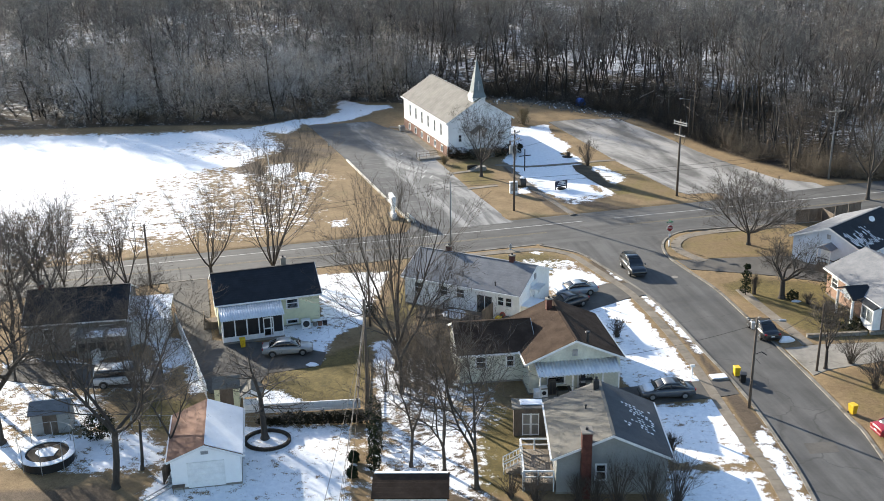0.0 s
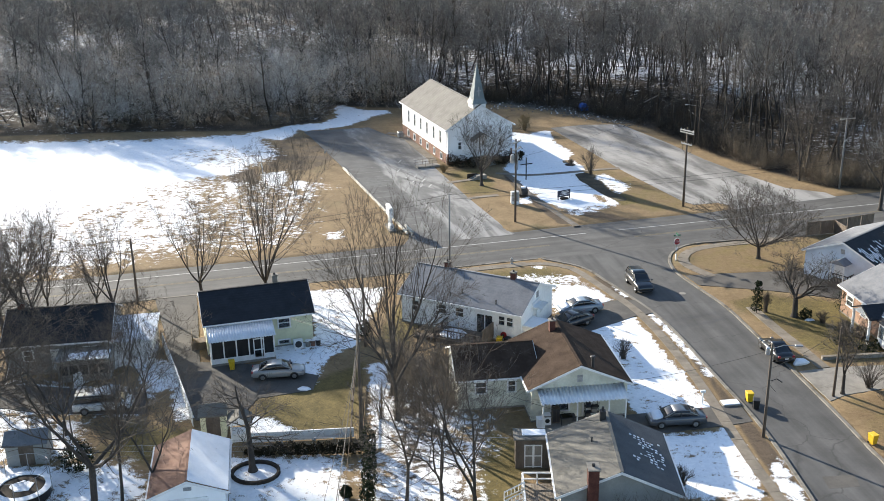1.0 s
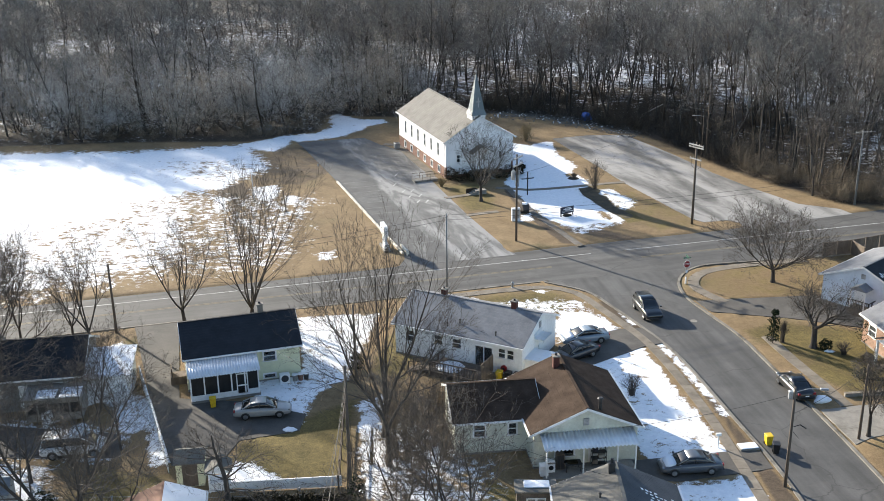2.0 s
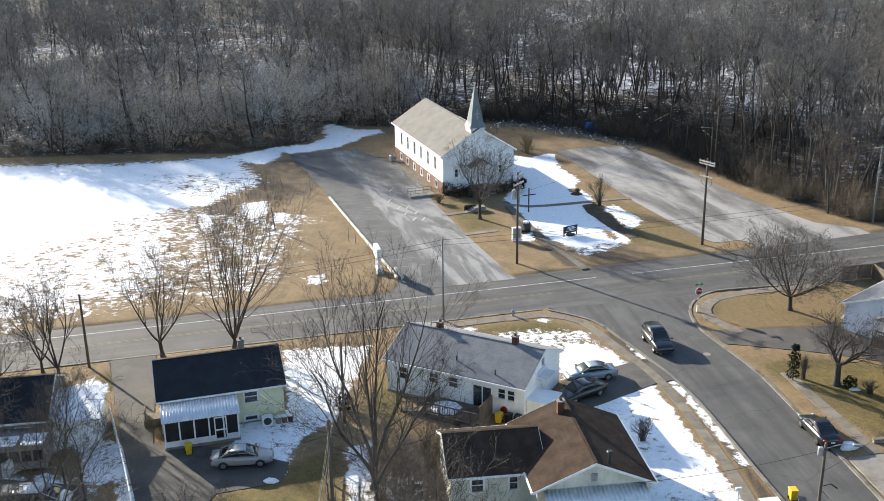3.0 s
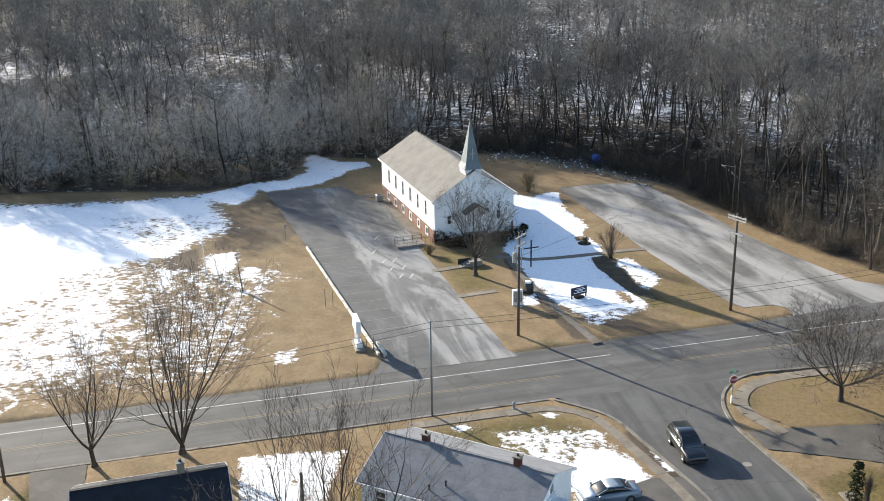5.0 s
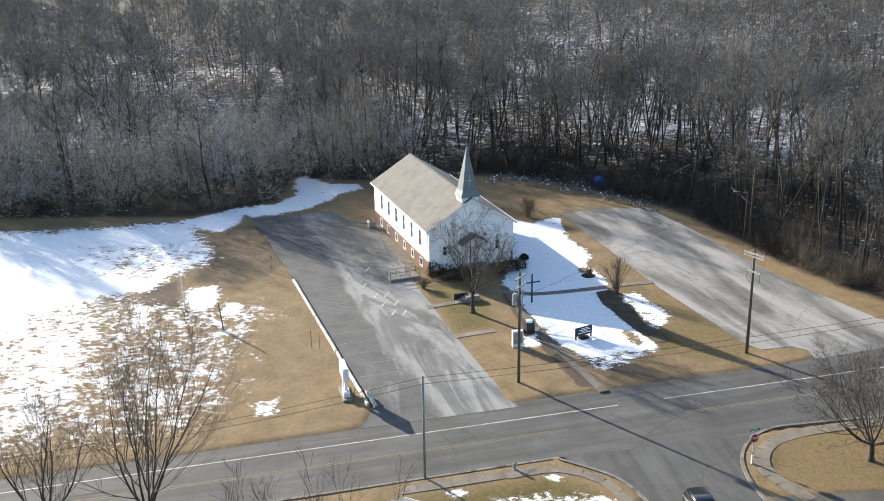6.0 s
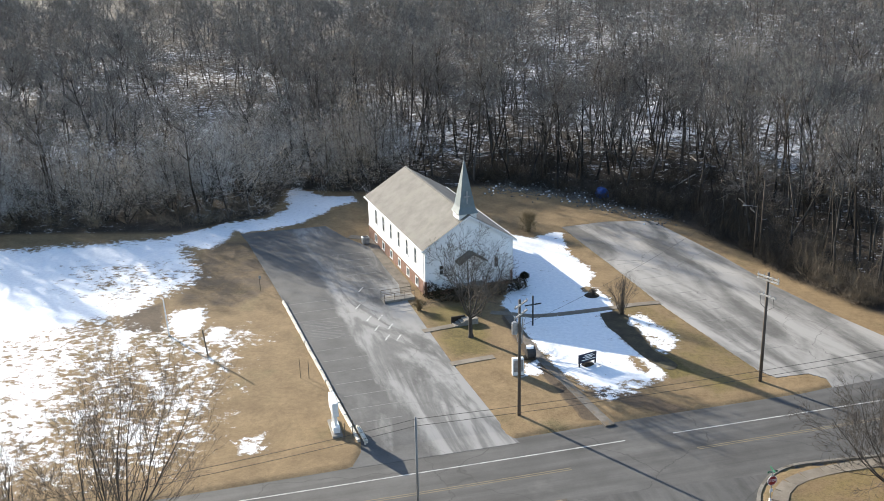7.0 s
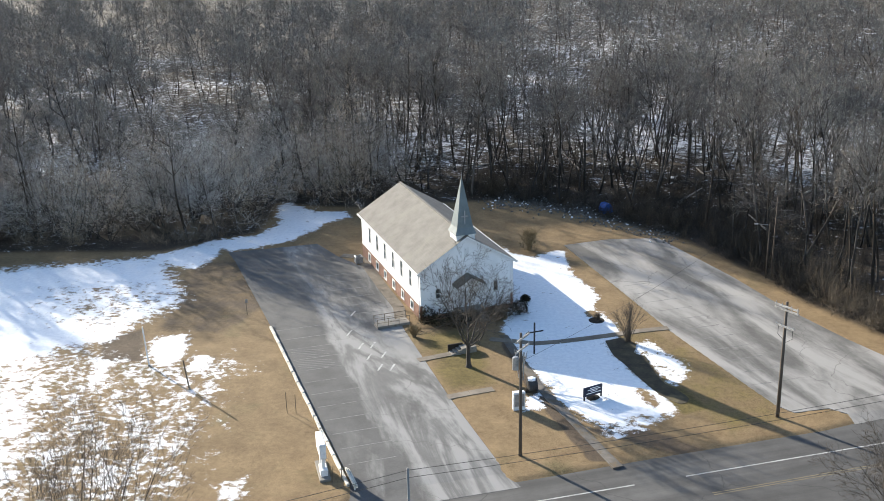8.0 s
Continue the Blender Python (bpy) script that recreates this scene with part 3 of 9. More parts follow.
SOUTH_WEST = [on_road(s, -4.2) for s in (-170, -60, -30, -10)]
SOUTH_EAST = [on_road(s, -6.2) for s in (31.0, 60, 170)]
MAIN_ROAD = NORTH_EDGE + SOUTH_EAST[::-1] + [p for p in EAST_KERB[1:] if p[1] > 118.4] + [p for p in WEST_KERB[::-1] if p[1] > 116.0] + SOUTH_WEST[::-1]
SIDE_ROAD = WEST_KERB + EAST_KERB[::-1]
LOT_WEST = [(-37.3, 182.4), (-26.2, 186.0), (-22.8, 181.2), (-17.6, 175.8), (-12.9, 164.5), (-12.0, 158.4), (-9.9, 152.7), (-5.8, 141.7), (-1.9, 132.2), (-0.7, 129.4), (0.5, 127.3), (-13.4, 122.6), (-12.9, 125.4), (-13.0, 127.6), (-19.9, 143.5), (-25.9, 157.4), (-35.4, 178.8)]
LOT_EAST = [(6.4, 185.7), (12.6, 188.2), (19.0, 188.6), (25.7, 174.5), (29.8, 164.2), (33.8, 156.3), (38.6, 148.4), (43.5, 146.2), (44.6, 144.4), (29.3, 138.3), (29.2, 140.0), (27.8, 141.0), (24.6, 140.1), (23.4, 141.4), (21.6, 145.4), (16.2, 158.2), (12.2, 169.6)]
DRIVE_YELLOW = [(-37.9, 104.2), (-33.8, 105.6), (-31.2, 97.5), (-28.6, 89.3), (-23.0, 89.0), (-17.0, 87.0), (-17.0, 84.2), (-21.5, 82.4), (-22.3, 78.2), (-25.8, 78.4), (-31.8, 90.6)]
DRIVE_RANCH = [(10.6, 105.6), (13.2, 106.0), (14.8, 102.6), (12.7, 101.6), (7.0, 97.0), (4.6, 96.2), (4.6, 101.6), (7.8, 103.8)]
DRIVE_BROWN = [(9.2, 80.7), (18.4, 82.8), (19.6, 82.6), (20.0, 80.2), (19.2, 79.9), (12.7, 78.0), (9.6, 78.0)]
DRIVE_BLUE = [(19.4, 113.2), (22.4, 113.8), (32.1, 115.2), (40.0, 112.4), (38.0, 105.8), (28.7, 108.8), (21.7, 110.2), (20.5, 110.4)]
DRIVE_TAN = [(27.2, 84.0), (28.8, 85.2), (34.3, 87.2), (46.0, 90.0), (46.0, 94.0), (35.7, 91.4), (29.6, 90.6), (26.0, 89.6)]
DRIVE_WEST = [(-46.0, 84.2), (-31.5, 83.0), (-30.2, 79.4), (-38.6, 78.9), (-46.0, 80.2)]


def inside(poly, p):
    x, y = p[:, 0], p[:, 1]
    hit = np.zeros(len(p), bool)
    for (ax, ay), (bx, by) in zip(poly, poly[1:] + poly[:1]):
        if ay != by:
            hit ^= ((ay > y) != (by > y)) & (x < (bx - ax) * (y - ay) / (by - ay) + ax)
    return hit


def signed(poly, p):
    """Distance to a plan outline, positive inside."""
    d = np.full(len(p), 1e9)
    for a, b in zip(poly, poly[1:] + poly[:1]):
        a, b = np.array(a), np.array(b)
        ab = b - a
        t = np.clip(((p - a) @ ab) / max(ab @ ab, 1e-9), 0, 1)
        d = np.minimum(d, np.linalg.norm(p - a - t[:, None] * ab, axis=1))
    return np.where(inside(poly, p), d, -d)


# Where old snow lies: outline, width of its ragged rim in metres
SNOW = [
    ([(-160, 170), (-64.8, 175.6), (-56.2, 177.8), (-44.6, 180.7), (-43.0, 175.4), (-40.1, 169.6), (-38.5, 165.2), (-39.5, 162.6), (-41.4, 158.5), (-42.2, 154.0), (-45.4, 153.0), (-49, 149.5), (-56, 139), (-66, 128), (-80, 118), (-160, 88)], 4.5, 1.15),
    ([(-160, 110), (-60, 150), (-47.3, 152.0), (-42.0, 149.0), (-36.8, 148.4), (-29.5, 147.8), (-29.8, 142.1), (-29.7, 137.7), (-29.3, 132.7), (-28.8, 128.2), (-30, 123.5), (-38.9, 121.0), (-45.0, 117.5), (-54.0, 111.5), (-66, 105.5), (-160, 72)], 11.0, 0.43),
    ([(-60, 160), (-49.0, 152), (-45.0, 144), (-42.6, 135), (-40.5, 128), (-42.5, 121), (-52, 114), (-66, 108), (-80, 106)], 11.0, 0.63),
    ([(-38.3, 154.8), (-35.0, 156.4), (-33.8, 152.8), (-33.6, 149.4), (-34.2, 148.1), (-35.4, 148.0), (-37.1, 150.6)], 1.6, 1.1),
    ([(-32.5, 150.9), (-30.3, 150.3), (-30.0, 148.6), (-31.2, 147.3), (-32.4, 147.3)], 1.3, 1.1),
    ([(-42.3, 149.9), (-40.5, 149.4), (-39.6, 145.4), (-40.2, 143.2), (-41.5, 144.7)], 1.6, 0.95),
    ([(-41.7, 152.2), (-40.2, 153.2), (-39.3, 151.7), (-40.7, 151.0)], 0.9, 1.1),
    ([(-33.9, 129.2), (-32.7, 129.3), (-31.5, 126.2), (-32.4, 125.3)], 1.4, 0.7),
    ([(-23.7, 126.9), (-21.5, 127.8), (-20.7, 125.1), (-22.5, 124.3)], 1.6, 0.62),
    ([(-47.6, 180.6), (-43.4, 184.0), (-40.6, 187.2), (-35.5, 189.2), (-33.2, 194.5), (-35.6, 203.5), (-34.2, 205.0), (-29.1, 200.8), (-24.9, 200.8), (-23.5, 197.9), (-26.5, 195.0), (-27.6, 192.2), (-29.8, 187.8), (-33.6, 184.3), (-37.5, 182.6), (-38.4, 184.1), (-38.7, 180.0), (-39.7, 175.9), (-42.2, 177.0)], 1.7, 0.92),
    ([(-1.5, 186.2), (-0.6, 182.8), (0.9, 181.8), (2.6, 181.1), (5.2, 183.5), (6.5, 182.9), (6.4, 178.0), (7.2, 174.1), (8.5, 170.9), (9.6, 168.2), (8.6, 164.3), (9.7, 161.9), (10.7, 160.0), (11.2, 157.6), (10.3, 155.4), (9.3, 154.4), (9.9, 151.7), (10.8, 149.8), (11.7, 147.3), (12.5, 145.2), (13.7, 142.9), (14.6, 140.0), (12.5, 139.4), (10.3, 139.0), (8.6, 137.4), (6.7, 138.0), (5.4, 139.9), (3.9, 141.9), (3.2, 144.3), (2.2, 146.7), (1.5, 149.1), (0.7, 151.5), (-0.6, 154.6), (-1.3, 157.6), (-0.5, 166)], 1.1, 1.4),
    ([(8.0, 138.6), (11.0, 139.8), (14.4, 140.0), (12.0, 138.0), (8.6, 135.4), (6.2, 137.8)], 2.4, 0.62),
    ([(11.8, 154.2), (13.7, 155.2), (14.4, 154.3), (15.5, 151.6), (16.4, 150.3), (17.1, 148.7), (16.1, 147.5), (16.2, 146.6), (14.8, 145.3), (14.2, 146.5), (13.7, 148.6), (13.0, 149.8), (13.2, 151.5), (11.9, 152.4)], 1.5, 0.72),
    ([(2.6, 143.6), (1.2, 142.2), (0.6, 139.4), (2.6, 140.4)], 1.2, 0.8),
    ([(4.5, 102.0), (4.5, 106.9), (5.1, 109.7), (7.7, 109.9), (9.4, 108.4), (11.0, 105.4), (8.6, 104.3), (7.1, 103.3)], 1.2, 1.0),
    ([(-1.2, 112.0), (0.8, 109.0), (4.0, 106.0), (5.2, 110.0), (8.4, 110.4), (6.4, 112.6), (2.0, 112.4)], 2.6, 0.6),
    ([(-5.1, 112.7), (-4.1, 113.5), (-3.2, 113.0), (-4.1, 112.3)], 0.8, 0.8),
    ([(12.5, 101.7), (6.6, 97.2), (8.6, 88.2), (10.0, 83.4), (17.0, 83.6), (16.4, 85.6)], 0.7),
    ([(10.0, 83.6), (17.1, 83.5), (17.6, 82.0), (11.0, 80.6)], 1.0),
    ([(12.2, 77.6), (18.1, 78.6), (18.8, 68.6), (12.8, 68.6)], 1.8),
    ([(12.0, 67.6), (19.1, 67.6), (19.8, 54), (11.0, 54)], 1.4),
    ([(-21.9, 107.0), (-17.0, 108.4), (-13.6, 108.6), (-14.4, 95.0), (-14.6, 93.4), (-16.8, 91.0), (-17.2, 85.6), (-18.2, 84.4), (-19.0, 87.0), (-22.0, 89.4), (-22.6, 92.6), (-18.9, 95.6)], 0.8),
    ([(-26.0, 71.0), (-21.4, 72.8), (-12.5, 73.2), (-9.6, 54), (-22, 54), (-26, 62)], 1.8),
    ([(-12.8, 89.3), (-10.8, 90.7), (-8.9, 74.8), (-10.6, 74.6)], 0.9),
    ([(-10.4, 74.0), (-2.3, 74.0), (-2.0, 64), (-9.4, 64)], 4.0, 0.62),
    ([(-9.0, 80), (-2.4, 79.5), (-2.0, 74.6), (-9.6, 74.6)], 6.0, 0.52),
    ([(-46, 75), (-40, 70.5), (-29.0, 71.5), (-25.6, 66.5), (-29.5, 65.6), (-36, 65.8), (-50, 66.6)], 2.6, 0.8),
    ([(-25.8, 63.0), (-21, 62.5), (-22, 56), (-26, 56)], 1.4),
    ([(-46, 84.6), (-31.4, 83.6), (-31.0, 79.0), (-46, 78.6)], 2.2),
    ([(-29.6, 88.5), (-27.2, 83.0), (-25.4, 79.0), (-27.4, 78.2), (-32.2, 89.6)], 0.7),
    ([(-38.2, 101.0), (-35.6, 98.2), (-36.4, 96.4), (-39.6, 97.8)], 1.2),
    ([(13.9, 102.9), (14.7, 103.3), (18.6, 88.4), (17.9, 88.2)], 1.0),
    ([(10.9, 109.6), (11.6, 110.0), (13.0, 106.9), (12.3, 106.5)], 0.8),
    ([(19.7, 71.5), (20.9, 75.0), (21.9, 64.0), (21.0, 60.0)], 1.4),
    ([(2.2, 115.4), (3.5, 115.8), (4.7, 115.3), (3.3, 114.7)], 0.8, 0.8),
    ([(34.0, 118.2), (36.8, 117.2), (36.0, 116.0), (33.4, 117.0)], 0.8),
]
SNOW += [
    ([(-21.4, 79.5), (-19.4, 79.0), (-17.6, 77.5), (-16.2, 76.3), (-18.7, 75.9), (-21.0, 75.8)], 0.8),
    ([(-47.3, 78.6), (-41.2, 78.4), (-36.0, 77.6), (-32.5, 72.6), (-36.0, 71.4), (-42.3, 72.0)], 3.0, 0.58),
    ([(-10.0, 87.0), (-7.6, 85.1), (-4.8, 81.8), (-2.9, 78.1), (-2.7, 74.7), (-8.2, 75.0), (-9.6, 79.9)], 2.5, 0.5),
    ([(-34.6, 88.5), (-32.6, 90.0), (-29.8, 83.6), (-31.4, 83.0)], 1.0, 0.8),
    ([(-45.5, 83.0), (-38.5, 84.2), (-37.9, 83.0), (-44.6, 82.0)], 1.5, 0.6),
]
NO_SNOW = [
    ([(-42.5, 153.4), (-42.0, 156.0), (-39.8, 156.6), (-37.4, 149.6), (-38.4, 148.8), (-39.4, 150.4), (-40.0, 151.0), (-41.0, 150.6)], 1.2),
    ([(11.1, 144.5), (11.9, 144.5), (13.1, 141.6), (12.5, 140.6), (11.7, 141.9)], 0.9),
    ([(7.9, 163.4), (9.3, 163.0), (9.2, 161.4), (7.8, 161.6)], 0.8),
]
GREEN = [
    ([(22.6, 106), (27, 108.4), (38, 105), (40, 92), (29.5, 91.5), (26, 99)], 3.0, 0.75),
    ([(20, 118), (24, 124), (44, 131), (44, 120), (24, 113.5)], 3.0, 0.52),
    ([(29, 84), (44, 88), (44, 66), (30, 66)], 4.0, 0.55),
    ([(-22, 82), (-13, 90.5), (-12, 77), (-20.4, 76)], 3.0),
    ([(25.6, 107), (36, 104.6), (33.8, 95.0), (28.6, 97.6)], 3.0),
    ([(-11.0, 109.8), (-7.4, 109.0), (-9.6, 94), (-13, 95)], 2.5),
    ([(-8, 112), (3, 116), (7.4, 113), (4, 106), (-4, 107)], 5.0),
    ([(14.0, 158.4), (16.4, 154.8), (23.4, 142.4), (23.2, 138.4), (18.5, 136.8), (13.0, 142.2), (11.0, 150), (10.3, 160)], 3.0, 0.56),
    ([(9.3, 155.2), (11.4, 156.0), (12.4, 154.0), (11.8, 152.3), (13.2, 151.3), (13.1, 149.5), (14.1, 145.6), (15.9, 144.6), (17.4, 140.6), (14.7, 139.3), (13.4, 142.9), (12.2, 145.2), (10.5, 149.8)], 1.4),
    ([(-10.2, 157), (-4.0, 158), (-1.6, 144.6), (-6.4, 143)], 6.0),
    ([(-37.2, 102.4), (-34.4, 101.0), (-35.2, 97.8), (-38.4, 99.8)], 2.0),
    ([(-31, 78), (-25.5, 77), (-27, 71), (-32, 73)], 4.0),
    ([(-2, 78), (2, 76), (0.8, 63), (-2.4, 64)], 3.0),
]
BARE = [
    ([(-52, 63.5), (-36, 62.6), (-29, 63.8), (-26.2, 60), (-24, 50), (-52, 50)], 2.5),
    ([(-9, 92), (-2.5, 87), (-5.6, 79), (-1, 62), (-4.5, 60), (-8.8, 74)], 3.0),
    ([(-40.6, 178), (-34.9, 179.5), (-28.0, 164.2), (-31.6, 156.4), (-38.3, 157.0)], 5.0, 0.6),
    ([(-43.9, 154.3), (-40.0, 157.7), (-37.0, 149.0), (-41.1, 148.4)], 2.0),
    ([(10.8, 114), (13.0, 108.6), (14.6, 103.6), (12.4, 103.0), (10.6, 107.6), (9.2, 112.6)], 1.5),
    ([(-1.3, 156.8), (0.2, 152.9), (2.4, 145.1), (8.0, 131.2), (6.0, 131.2), (0.8, 145.0), (-1.3, 153.6)], 0.8),
    ([(6.4, 136.4), (9.0, 138.2), (17.5, 132.6), (14.0, 131.6)], 3.0),
    ([(14.1, 102.0), (16.1, 95), (17.6, 87), (18.6, 80), (19.4, 74), (20.5, 66.6), (21.9, 66), (21.0, 74), (20.0, 80), (18.2, 88), (16.0, 97.6), (14.7, 102.4)], 0.9),
]
FOREST_EDGE = [(-400, 120), (-130, 165), (-94, 178), (-66, 182.5), (-46, 182.6), (-41, 186.6), (-35.4, 190.6), (-35.6, 204.6), (-22, 202.4), (-1, 207), (14.5, 195), (22.5, 187.5), (29, 175.5), (32.4, 166.0), (37.5, 158.0), (44.5, 149.0), (60, 147), (110, 160), (400, 220), (500, 1500), (-500, 1500)]
ax = np.unique(np.concatenate([-np.geomspace(52, 3000, 36), np.arange(-52, 50, 0.5), np.geomspace(50, 3000, 36)]))
ay = np.unique(np.concatenate([-np.geomspace(1, 1500, 14), np.arange(0, 56, 8.0), np.arange(56, 208, 0.5), np.geomspace(208, 4000, 60)]))
gx, gy = np.meshgrid(ax, ay)
P2 = np.stack([gx.ravel(), gy.ravel()], 1)
near = (np.abs(P2[:, 0]) < 175) & (P2[:, 1] > 30) & (P2[:, 1] < 260)


def field(rows, deep=1.0):
    """0.5 on each outline, rising to 1 inside and falling to 0 outside over the rim's width."""
    out = np.zeros(len(P2))
    for poly, rim, *most in rows:
        v = np.zeros(len(P2))
        v[near] = np.clip(0.5 + signed(poly, P2[near]) / rim, 0, most[0] if most else deep)
        out = np.maximum(out, v)
    return out


wood = np.clip(0.5 + signed(FOREST_EDGE, P2) / 5.0, 0, 1)
snow = field(SNOW, 0.8)
for poly, rim in NO_SNOW:
    snow[near] = np.minimum(snow[near], 1 - np.clip(0.5 + signed(poly, P2[near]) / rim, 0, 1))
thin = field([([(-57, 171), (-48, 172.5), (-41.2, 172.5), (-38.0, 165.2), (-40.0, 160.2), (-42.0, 154.4), (-46.0, 154.4), (-52.5, 159.8)], 7.0)])
snow = np.minimum(snow, 1.15 - 0.5 * thin)
drift = np.array([noise.noise(Vector((x * 0.013, y * 0.018, 3.1))) for x, y in P2])
deep_wood = np.clip((signed(FOREST_EDGE, P2) - np.where(P2[:, 0] > 0, 3.0, 0.0)) / 30.0, np.where(P2[:, 0] > 0, 0.1, 0.4), 1.0)
bands = np.array([noise.noise(Vector((x * 0.045 + y * 0.01, y * 0.1, 6.3))) for x, y in P2])
snow = np.maximum(snow, deep_wood * wood * np.clip(0.4 + drift * 0.3 + bands * 0.4 + np.clip((P2[:, 0] + 10) / 300, -0.08, 0.1), 0, 0.78) * np.clip(1.25 - (P2[:, 1] - 200) / 250, 0.45, 1.0))
sunk = np.clip((np.maximum(signed(MAIN_ROAD, P2), signed(SIDE_ROAD, P2)) + 0.15) / 0.8, 0, 1)
for lot in (LOT_WEST, LOT_EAST, DRIVE_YELLOW, DRIVE_RANCH, DRIVE_BROWN, DRIVE_BLUE, DRIVE_TAN, DRIVE_WEST):
    sunk = np.maximum(sunk, np.clip(signed(lot, P2) / 0.6, 0, 1))
gz = np.array([0.05 * noise.noise(Vector((x * 0.12, y * 0.12, 0))) for x, y in P2])
gz += wood * np.array([0.5 * noise.noise(Vector((x * 0.05, y * 0.05, 7))) for x, y in P2])
far_rise = np.clip((P2[:, 1] - 260) / 300, 0, 1) * np.clip((P2[:, 0] - 20) / 150, 0, 1) * 5.0
gz = np.minimum(gz, 0.03) * (1 - wood) + gz * wood + far_rise
gz = gz * (1 - sunk) - 0.25 * sunk
nx, ny = len(ax), len(ay)
idx = np.arange(nx * ny).reshape(ny, nx)
quads = np.stack([idx[:-1, :-1], idx[:-1, 1:], idx[1:, 1:], idx[1:, :-1]], -1).reshape(-1, 4)
me = arrays_mesh("ground", np.column_stack([P2, gz]), quads)
for key, values in (("snow", snow), ("lush", field(GREEN)), ("bare", field(BARE)), ("wood", wood)):
    at = me.attributes.new(key, "FLOAT", "POINT")
    at.data.foreach_set("value", values.astype(np.float32))
me.shade_smooth()


def ground_material():
    m = bpy.data.materials.new("winter_ground")
    m.use_nodes = True
    nt = m.node_tree
    p = nt.nodes["Principled BSDF"]
    p.inputs["Roughness"].default_value, p.inputs["Specular IOR Level"].default_value = 0.85, 0.2
    co = nt.nodes.new("ShaderNodeTexCoord")

    def noise_of(scale, detail=6.0, rough=0.6, stretch=(1, 1, 1), rz=0.0):
        mp = node(nt, "ShaderNodeMapping", Scale=stretch)
        mp.inputs["Rotation"].default_value = (0, 0, rz)
        nt.links.new(co.outputs["Object"], mp.inputs["Vector"])
        n = node(nt, "ShaderNodeTexNoise", Scale=scale, Detail=detail, Roughness=rough)
        nt.links.new(mp.outputs[0], n.inputs["Vector"])
        return n.outputs["Fac"]

    def attr(key):
        a = nt.nodes.new("ShaderNodeAttribute")
        a.attribute_name = key
        return a.outputs["Fac"]

    def maths(op, a, b=0.0, c=0.0):
        n = nt.nodes.new("ShaderNodeMath")
        n.operation = op
        for k, v in enumerate((a, b, c)):
            if isinstance(v, (int, float)):
                n.inputs[k].default_value = v
            else:
                nt.links.new(v, n.inputs[k])
        return n.outputs[0]

    def step(v, lo, hi):
        r = nt.nodes.new("ShaderNodeMapRange")
        r.interpolation_type = "SMOOTHSTEP"
        nt.links.new(v, r.inputs[0])
        r.inputs[1].default_value, r.inputs[2].default_value = lo, hi
        return r.outputs[0]

    def blend(f, a, b):
        n = nt.nodes.new("ShaderNodeMix")
        n.data_type = "RGBA"
        nt.links.new(f, n.inputs["Factor"])
        for k, v in ((6, a), (7, b)):
            if isinstance(v, tuple):
                n.inputs[k].default_value = rgb(v)
            else:
                nt.links.new(v, n.inputs[k])
        return n.outputs[2]

    mid, fine, tiny = noise_of(0.35), noise_of(2.2, 5.0, 0.7), noise_of(9.0, 3.0, 0.8)
    grain = maths("MULTIPLY_ADD", tiny, 0.55, maths("MULTIPLY_ADD", fine, 0.35, maths("MULTIPLY", mid, 0.35)))
    tan = blend(step(grain, 0.38, 0.86), (0.172, 0.114, 0.06), (0.465, 0.332, 0.182))
    tan = blend(step(noise_of(0.12, 5.0, 0.65), 0.55, 0.75), tan, blend(step(grain, 0.46, 0.8), (0.105, 0.088, 0.04), (0.33, 0.27, 0.14)))
    green = blend(step(grain, 0.46, 0.8), (0.088, 0.074, 0.024), (0.31, 0.235, 0.09))
    dirt = blend(step(grain, 0.42, 0.84), (0.075, 0.055, 0.038), (0.22, 0.165, 0.115))
    litter = blend(step(grain, 0.45, 0.82), (0.034, 0.028, 0.022), (0.125, 0.1, 0.078))
    lush = step(maths("MULTIPLY_ADD", maths("SUBTRACT", mid, 0.5), 0.9, attr("lush")), 0.35, 0.8)
    bare = step(maths("MULTIPLY_ADD", maths("SUBTRACT", mid, 0.5), 0.9, attr("bare")), 0.35, 0.75)
    c = blend(lush, tan, green)
    c = blend(bare, c, dirt)
    c = blend(step(attr("wood"), 0.3, 0.7), c, litter)
    ragged = maths("MULTIPLY_ADD", maths("SUBTRACT", noise_of(0.5, 4.0, 0.55), 0.5), 1.3, maths("MULTIPLY_ADD", maths("SUBTRACT", noise_of(1.5, 3.0, 0.6, (1, 1.2, 1), 0.2), 0.5), 1.5, maths("MULTIPLY", maths("SUBTRACT", tiny, 0.5), 1.3)))
    ragged = maths("MULTIPLY", ragged, maths("MULTIPLY_ADD", attr("wood"), 0.1, 1.0))
    s = maths("ADD", attr("snow"), ragged)
    cover = step(maths("MINIMUM", s, maths("MULTIPLY", attr("snow"), 8.0)), 0.42, 0.63)
    white = blend(step(fine, 0.35, 0.7), (0.74, 0.762, 0.79), (0.86, 0.872, 0.885))
    nt.links.new(blend(cover, c, white), p.inputs["Base Color"])
    rough_mix = maths("MULTIPLY_ADD", cover, -0.25, 0.92)
    nt.links.new(rough_mix, p.inputs["Roughness"])
    hgt = maths("MULTIPLY_ADD", cover, 0.9, maths("MULTIPLY", maths("MULTIPLY_ADD", tiny, 0.8, maths("MULTIPLY", fine, 0.8)), maths("MULTIPLY_ADD", cover, -0.72, 1.0)))
    b = node(nt, "ShaderNodeBump", Strength=0.55, Distance=0.08)
    nt.links.new(hgt, b.inputs["Height"])
    nt.links.new(b.outputs[0], p.inputs["Normal"])
    return m


me.materials.append(ground_material())
tagged(new("ground", me), "dormant tan grass with patches of old snow", "ground", "", "structure")


